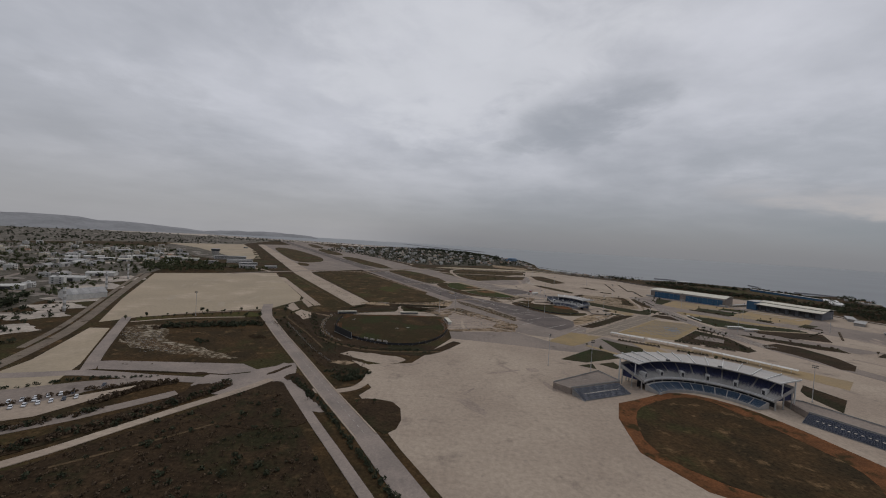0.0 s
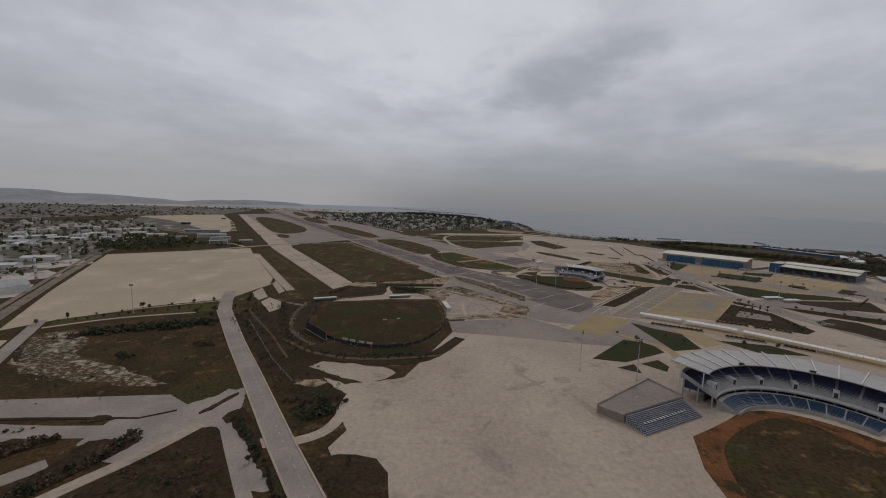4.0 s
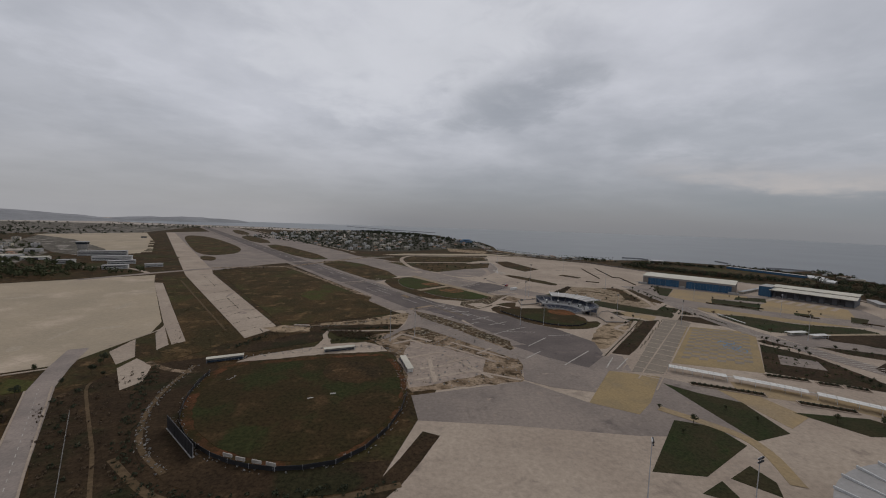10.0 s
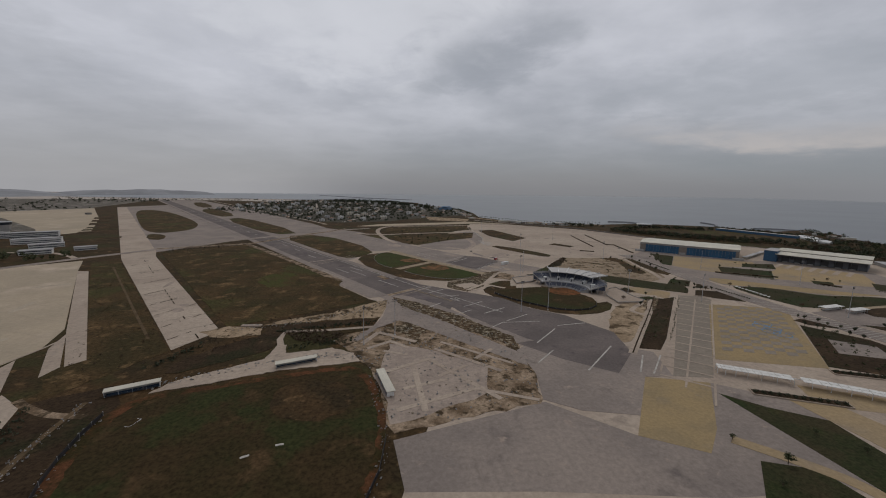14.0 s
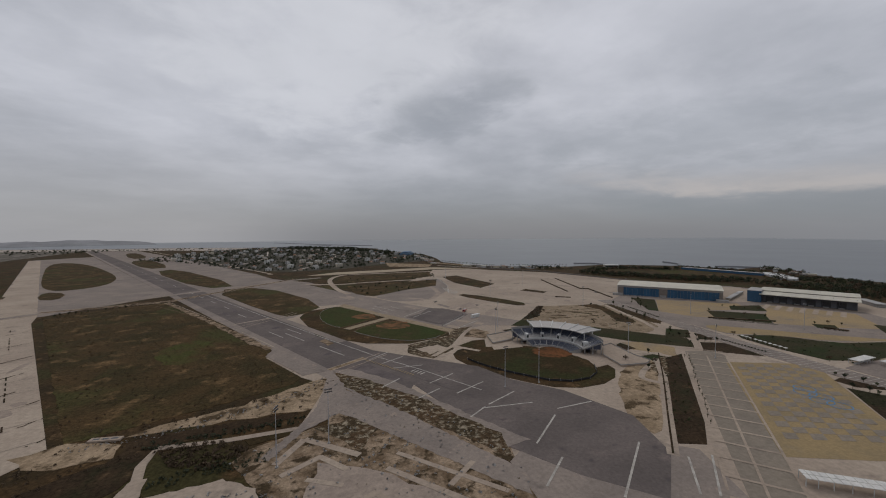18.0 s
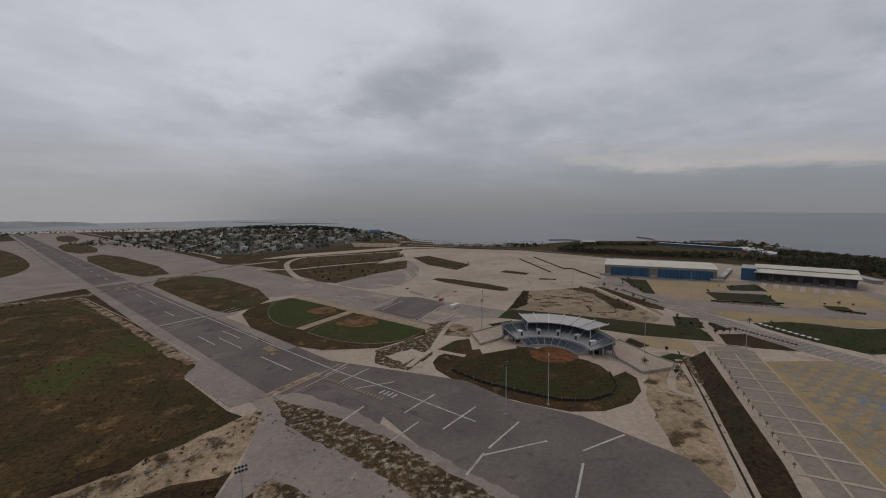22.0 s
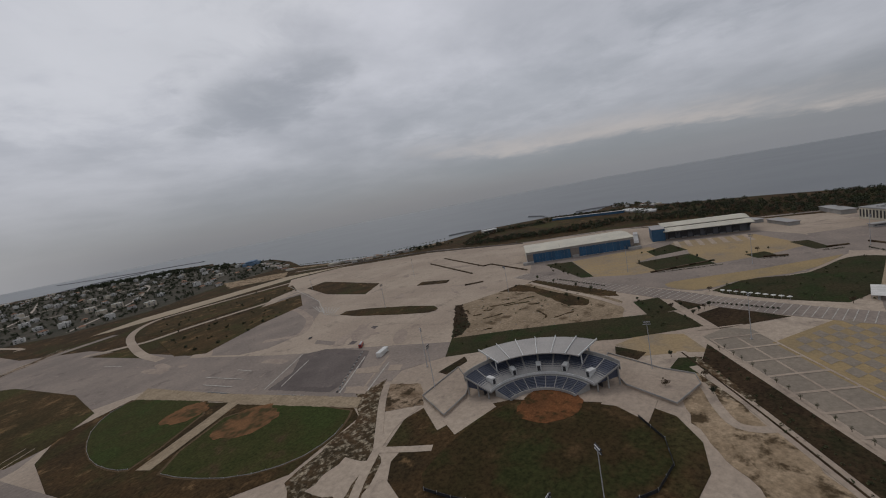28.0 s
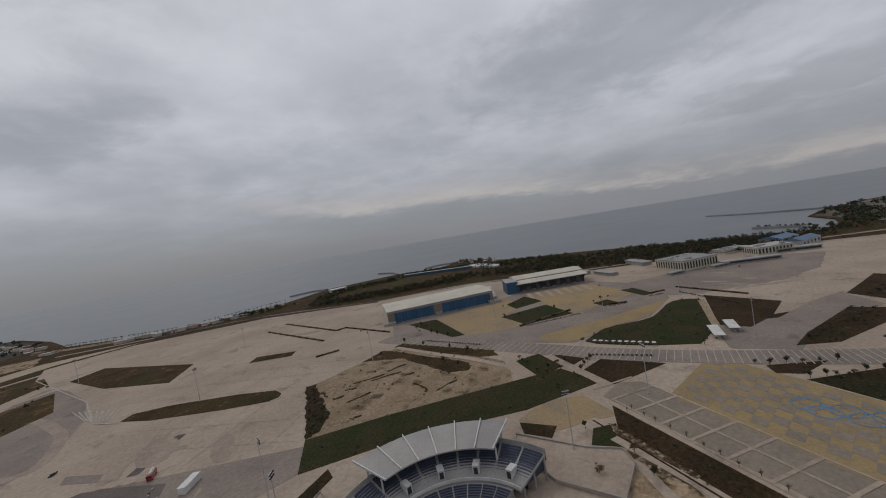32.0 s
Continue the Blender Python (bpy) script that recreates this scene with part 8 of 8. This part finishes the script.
# control tower
ctw = thing("control_tower", -672, 1150, 0.0, 20, "round control tower with dark glazed cab", "control tower")
bm = bmesh.new()
tube(bm, 7, 7, 0, 9, 12)
part("base_block", bm, M["white"], ctw)
bm = bmesh.new()
tube(bm, 9, 11, 9, 20, 12)
part("shaft", bm, M["stand"], ctw)
bm = bmesh.new()
tube(bm, 11, 12.5, 20, 25, 12)
part("glazed_cab", bm, M["glass"], ctw)
bm = bmesh.new()
tube(bm, 12.8, 12.2, 25, 26, 12)
part("cab_roof", bm, M["roof_grey"], ctw)
for x, y, a, l, d, h_ in ((-640, 1090, 25, 80, 18, 9), (-560, 1010, 25, 60, 16, 8), (-500, 960, 35, 40, 16, 6), (-470, 900, 25, 34, 14, 6), (-590, 960, 20, 30, 14, 6), (-425, 935, 30, 26, 12, 5)):
    t = thing("airport_office", x, y, 0.0, a, "long pale airport office with window bands", "office", "old airport offices")
    part("wall", box(0, l, 0, d, 0, h_), M["white"], t)
    for s in range(int(h_ / 3)):
        part("window_band", box(1, l - 1, -0.12, 0.05, 3 * s + 1.1, 3 * s + 2.3), M["glass"], t)
    part("roof", bevelled(box(-0.6, l + 0.6, -0.6, d + 0.6, h_, h_ + 0.6), 0.08), M["roof_metal"], t)
band("road_office_drive", [(-378, 864), (-420, 905), (-470, 930), (-520, 925)], 7, 0.07, "concrete", "pale drive to the airport offices", "road")

# ---- shore ----
sheet("ground_shore_field", [(740, 958), (800, 1160), (860, 1095), (890, 935), (820, 890)], 0.05, "meadow", "brown playing ground by the shore", "field", soft=1)
sheet("ground_shore_green", [(800, 1180), (815, 1080), (868, 1112), (852, 1205)], 0.08, "green", "green lawn by the shore", "lawn", soft=1)
sheet("ground_beach", [(520, 1270), (640, 1240), (660, 1262), (530, 1298), (430, 1398), (350, 1538), (330, 1530), (410, 1380)], 0.05, "sand", "narrow pale beach strip", "beach")
sheet("ground_bare_lot", [(-20, 1270), (40, 1318), (180, 1345), (300, 1372), (400, 1300), (300, 1320), (150, 1285), (0, 1262)], 0.05, "apron", "bare pale lot behind the taxi loop", "bare lot")
band("road_parallel", [(-900, 2830), (-700, 2452), (-157, 1441), (-110, 1330)], 6, 0.07, "concrete", "pale road along the town edge", "road")
lg = thing("long_blue_hall", 880, 1104, 0.0, -78, "long low hall with blue wall and pale roof", "hall")
part("wall", box(0, 170, 0, 12, 0, 5), M["blue_steel"], lg)
for k in range(17):
    part("roof_sheet", bevelled(box(k * 10 + 0.05, k * 10 + 9.95, -0.6, 12.6, 5, 5.4), 0.05), M["roof_metal"], lg)
for k in range(6):
    t = thing("white_tent", *lerp((936, 936), (884, 868), k / 5), 0.0, 15, "white peaked marquee tent", "tent", "marquee tents on the shore")
    bm = bmesh.new()
    v = [bm.verts.new(p) for p in ((0, -13, 3), (11, -13, 3), (11, 13, 3), (0, 13, 3), (5.5, -13, 6), (5.5, 13, 6))]
    for f in ((0, 4, 5, 3), (4, 1, 2, 5), (0, 1, 4), (2, 3, 5)):
        bm.faces.new([v[i] for i in f])
    part("canvas", bm, M["beam"], t)
    part("side_wall", box(0.2, 10.8, -12.8, 12.8, 0, 3), M["white"], t)
wh = thing("pavilion", 720, 1190, 0.0, -30, "white flat-roofed pavilion in the trees", "pavilion")
part("wall", box(0, 34, 0, 18, 0, 8), M["buff"], wh)
part("roof", bevelled(box(-1.5, 35.5, -1.5, 19.5, 8, 9), 0.1), M["beam"], wh)
part("window_band", box(2, 32, -0.12, 0.05, 3, 6.5), M["glass"], wh)
bl = thing("blue_pavilion", 352, 1930, 0.0, 60, "bright blue pavilion by the sea", "pavilion")
part("wall", box(0, 70, 0, 40, 0, 9), M["blue_roof"], bl)
part("roof", bevelled(box(6, 64, 6, 34, 9, 15), 4.0), M["blue_roof"], bl)
rng = random.Random(29)
for k in range(54):
    p = lerp((395, 1370), (560, 1235), k / 30) if k < 30 else lerp((330, 1480), (370, 1880), (k - 30) / 16) if k < 46 else lerp((985, 915), (1085, 1040), (k - 46) / 8)
    l, d, h_ = rng.uniform(8, 22), rng.uniform(6, 12), rng.uniform(3, 5)
    t = thing("beach_hut", p[0] + rng.uniform(-14, 14), p[1] + rng.uniform(-14, 14), 0.0, rng.uniform(-60, -20), "low beach building with flat roof", "beach building", "beach buildings")
    part("wall", box(0, l, 0, d, 0, h_), M[rng.choice(("white", "buff", "brown_wall"))], t)
    part("roof", bevelled(box(-0.4, l + 0.4, -0.4, d + 0.4, h_, h_ + 0.4), 0.05), M[rng.choice(("cream", "roof_metal", "tile", "white"))], t)
for name, line, w_ in (("pier", [(-430, 4300), (-150, 3800), (80, 3450), (240, 3270), (330, 3140)], 26), ("pier", [(-300, 3050), (-120, 3280), (60, 3300)], 30), ("breakwater", [(1340, 190), (1400, 250), (1500, 330), (1626, 401)], 6), ("breakwater", [(905, 326), (995, 312), (1030, 342), (1068, 379)], 12),
                       ("breakwater", [(960, 1180), (1010, 1230), (1030, 1300)], 7), ("breakwater", [(800, 1285), (790, 1330), (740, 1350)], 6), ("breakwater", [(1100, 1060), (1075, 1110), (1030, 1130)], 6)):
    band(name, line, w_, 1.0, "hill", "stone mole reaching into the sea", "mole", base=-3.0)


def far_boxes(name, regions, label):
    """Distant buildings too many to count: one body of blocks with flat roofs."""
    r = random.Random(name)
    bm_v, bm_f = [], []
    for region, count, hi in regions:
        xs, ys = [p[0] for p in region], [p[1] for p in region]
        n = 0
        while n < count:
            x, y = r.uniform(min(xs), max(xs)), r.uniform(min(ys), max(ys))
            if not inside((x, y), region):
                continue
            n += 1
            w_, d_, h_, a = r.uniform(5, 11), r.uniform(5, 9), r.uniform(4, hi), r.uniform(0, 3.1)
            c, s = math.cos(a), math.sin(a)
            k = len(bm_v)
            for z in (-0.5, h_):
                bm_v.extend((x + c * u - s * v, y + s * u + c * v, z) for u, v in ((-w_, -d_), (w_, -d_), (w_, d_), (-w_, d_)))
            bm_f.extend([(k + i for i in f) for f in ((4, 5, 6, 7), (0, 1, 5, 4), (1, 2, 6, 5), (2, 3, 7, 6), (3, 0, 4, 7))])
    return tagged(mesh_object(name, bm_v, [tuple(f) for f in bm_f], M["far_house"]), label, "distant houses", kind="stuff")


CITY = [(-1500, 1200), (-1250, 420), (-1600, 0), (-3600, 800), (-3300, 2600), (-2000, 3000), (-1300, 1900)]
tagged(leaves("city_trees", scatter(CITY, 900, 401, 4, 8, 0.6) + scatter([(-1250, 420), (-1500, 1200), (-2100, 1500), (-2300, 600), (-1600, 100)], 420, 402, 4, 7, 0.7), 14, 0.4, "leaf_dark", 403), "dark trees of the distant city", "trees", kind="stuff")
far_boxes("distant_city", [([(-1500, 1200), (-1250, 420), (-1600, 0), (-3600, 800), (-3300, 2600), (-2000, 3000), (-1300, 1900)], 1100, 14), (WEST, 260, 7)], "pale sprawl of the distant city")
far_boxes("distant_harbour_town", [([(1060, 230), (1180, 240), (1300, 180), (1420, 80), (1560, -90), (1820, -350), (2200, -900), (1300, -900), (1050, 60)], 620, 10)], "pale houses beyond the bay")
far_boxes("distant_marina", [([(260, 2450), (330, 2620), (190, 2840), (-300, 3000), (-500, 2760), (-100, 2720)], 220, 8)], "pale houses near the marina")

sheet("ground_bay_town", [(960, 240), (1180, 258), (1300, 198), (1410, 104), (1550, -66), (1800, -310), (2010, -400), (2250, -1200), (1300, -1200), (860, 100)], 0.02, "suburb", "pale built-up ground beyond the bay", "ground")
tagged(leaves("bay_trees", scatter([(960, 265), (1180, 255), (1300, 195), (1410, 100), (1550, -70), (1500, -500), (950, 100)], 520, 301, 3, 6.5, 0.8) + along([(905, 326), (995, 312), (1030, 342), (1068, 379)], 6, 3, 302, 2.0, 3.5, 0.9), 20, 0.38, "leaf_dark", 303), "dark trees beyond the bay", "trees", kind="stuff")
# yards and streets of the suburb
rng = random.Random(61)
for k in range(34):
    x, y = rng.uniform(-1050, -440), rng.uniform(300, 1250)
    a = radians(rng.choice((30, 36, 120)))
    l, w_ = rng.uniform(24, 70), rng.uniform(14, 34)
    q = [(x + math.cos(a) * u - math.sin(a) * v, y + math.sin(a) * u + math.cos(a) * v) for u, v in ((0, 0), (l, 0), (l, w_), (0, w_))]
    if all(inside(p, WEST) for p in q):
        sheet("pavement_yard", q, 0.03, rng.choice(("lot", "concrete", "grey")), "pale paved yard among the sheds", "yard")
for line in ([(-420, 380), (-620, 300), (-900, 330)], [(-440, 470), (-700, 520), (-1100, 640)], [(-520, 640), (-800, 700), (-1250, 820)], [(-600, 850), (-900, 960), (-1300, 1150)], [(-560, 400), (-760, 780), (-900, 1150)], [(-760, 300), (-980, 700), (-1150, 1200)]):
    band("road_street", line, 8, 0.045, "grey", "grey street through the suburb", "road")
for line in ([(-60, 1400), (20, 1650), (60, 2050), (20, 2400)], [(-300, 1650), (-60, 1800), (270, 1850)], [(-420, 1800), (-150, 2050), (250, 2150)], [(-250, 1560), (-200, 1900), (-260, 2500)]):
    band("road_street", line, 7, 0.045, "lot", "pale street through the seaside town", "road")
sheet("ground_bare_lot", [(201, 1570), (323, 1462), (291, 1374), (192, 1437)], 0.06, "sand", "bare sandy lot at the town edge", "bare lot", rough=3)

STONES = along(softened(F2, 1)[0:18] + [(4, 470)], 1.1, 2.2, 311, 0.15, 0.55, 0.6) + along([(cx + (x - cx) * 1.2 - 2, cy + (y - cy) * 1.2 - 2) for x, y in F2[:5]], 0.7, 2.5, 312, 0.15, 0.6, 0.6) + scatter(RUB, 700, 313, 0.15, 0.8, 0.5) \
    + along([(-118, 472), (-96, 480), (-53, 495), (-20, 500), (8, 488)], 0.6, 3.5, 314, 0.15, 0.7, 0.5) + along([(-92, 555), (-45, 560), (0, 585), (22, 610)], 0.6, 4, 315, 0.15, 0.6, 0.5) + scatter(LOT, 160, 318, 0.15, 0.7, 0.5) + scatter([(-284, 342), (-250, 348), (-233, 330), (-228, 312), (-190, 296), (-222, 290), (-252, 312)], 420, 316, 0.15, 0.6, 0.5)
tagged(leaves("loose_stones", STONES, 9, 0.6, "stand", 317, 0.6), "loose pale stones and broken concrete", "rubble", kind="stuff")

tagged(leaves("dugout_thicket", scatter([(230, 726), (288, 791), (293, 786), (255, 734), (238, 724)], 150, 324, 0.4, 1.3, 0.6) + scatter([(-50, 543), (-35, 543), (-19, 538), (-14, 529), (-20, 521), (-28, 518), (-45, 527), (-51, 539)], 220, 321, 0.5, 1.6, 0.6) + scatter([(-172, 349), (-161, 354), (-154, 346), (-162, 342)], 60, 322, 0.5, 1.3, 0.6), 22, 0.34, "leaf_brown", 323), "brown winter thickets on rough ground", "scrub", kind="stuff")

far_boxes("town_houses", [(TOWN, 210, 8)], "pale roofs among the town trees")
# pale sheet over the far land: distance haze put into the ground colour
sheet("ground_far_city", [(-420, 3070), (-900, 3220), (-1500, 3270), (-2200, 3470), (-2620, 4180), (-2720, 4880), (-4880, 4880), (-4880, 2700), (-3300, 2600), (-2000, 3000), (-1300, 2960), (-900, 2900), (-520, 2720)], 0.012, "lot", "far built-up ground beyond the runway, paled for haze", "ground")
tagged(leaves("field_bushes", scatter(DARK, 190, 331, 0.9, 2.1, 0.5) + scatter(LOOP_A, 26, 332, 1.2, 2.4, 0.6) + scatter(LOOP_B, 34, 333, 1.2, 2.4, 0.6), 40, 0.3, "leaf_dark", 334), "dark round bushes in the rough grass", "bushes", kind="stuff")

for pts in ([(-470, 455), (-428, 436), (-404, 462), (-440, 512)], [(-448, 414), (-408, 396), (-384, 424), (-420, 440)], [(-432, 372), (-392, 352), (-366, 384), (-400, 404)], [(-520, 520), (-470, 520), (-450, 560), (-500, 590)], [(-400, 320), (-360, 300), (-340, 330), (-372, 348)], [(-560, 610), (-510, 600), (-490, 650), (-545, 680)]):
    sheet("pavement_yard", pts, 0.035, "lot", "pale paved yard beside the perimeter road", "yard", rough=1.5)
tagged(leaves("yard_trees", scatter([(-540, 440), (-465, 450), (-440, 380), (-520, 330), (-580, 360)], 70, 341, 3.5, 6.5, 1.0) + scatter([(-440, 440), (-400, 420), (-340, 320), (-380, 300), (-430, 380)], 34, 342, 1.5, 3.6, 0.9) + scatter([(-320, 300), (-300, 250), (-280, 180), (-330, 160), (-360, 280)], 60, 343, 1.2, 3.4, 0.8), 40, 0.32, "leaf_dark", 344), "dark trees among the yards", "trees", kind="stuff")

NORTH = [(-1080, 1500), (-740, 1160), (-660, 1110), (-600, 1230), (-745, 1545), (-945, 1860), (-1070, 2070), (-1230, 2900), (-2000, 2980), (-1320, 1920)]
sheet("ground_airport_north", NORTH, 0.018, "suburb", "grey yards north of the far apron", "ground")
far_boxes("airport_sheds", [(NORTH, 150, 7)], "pale sheds beyond the far apron")
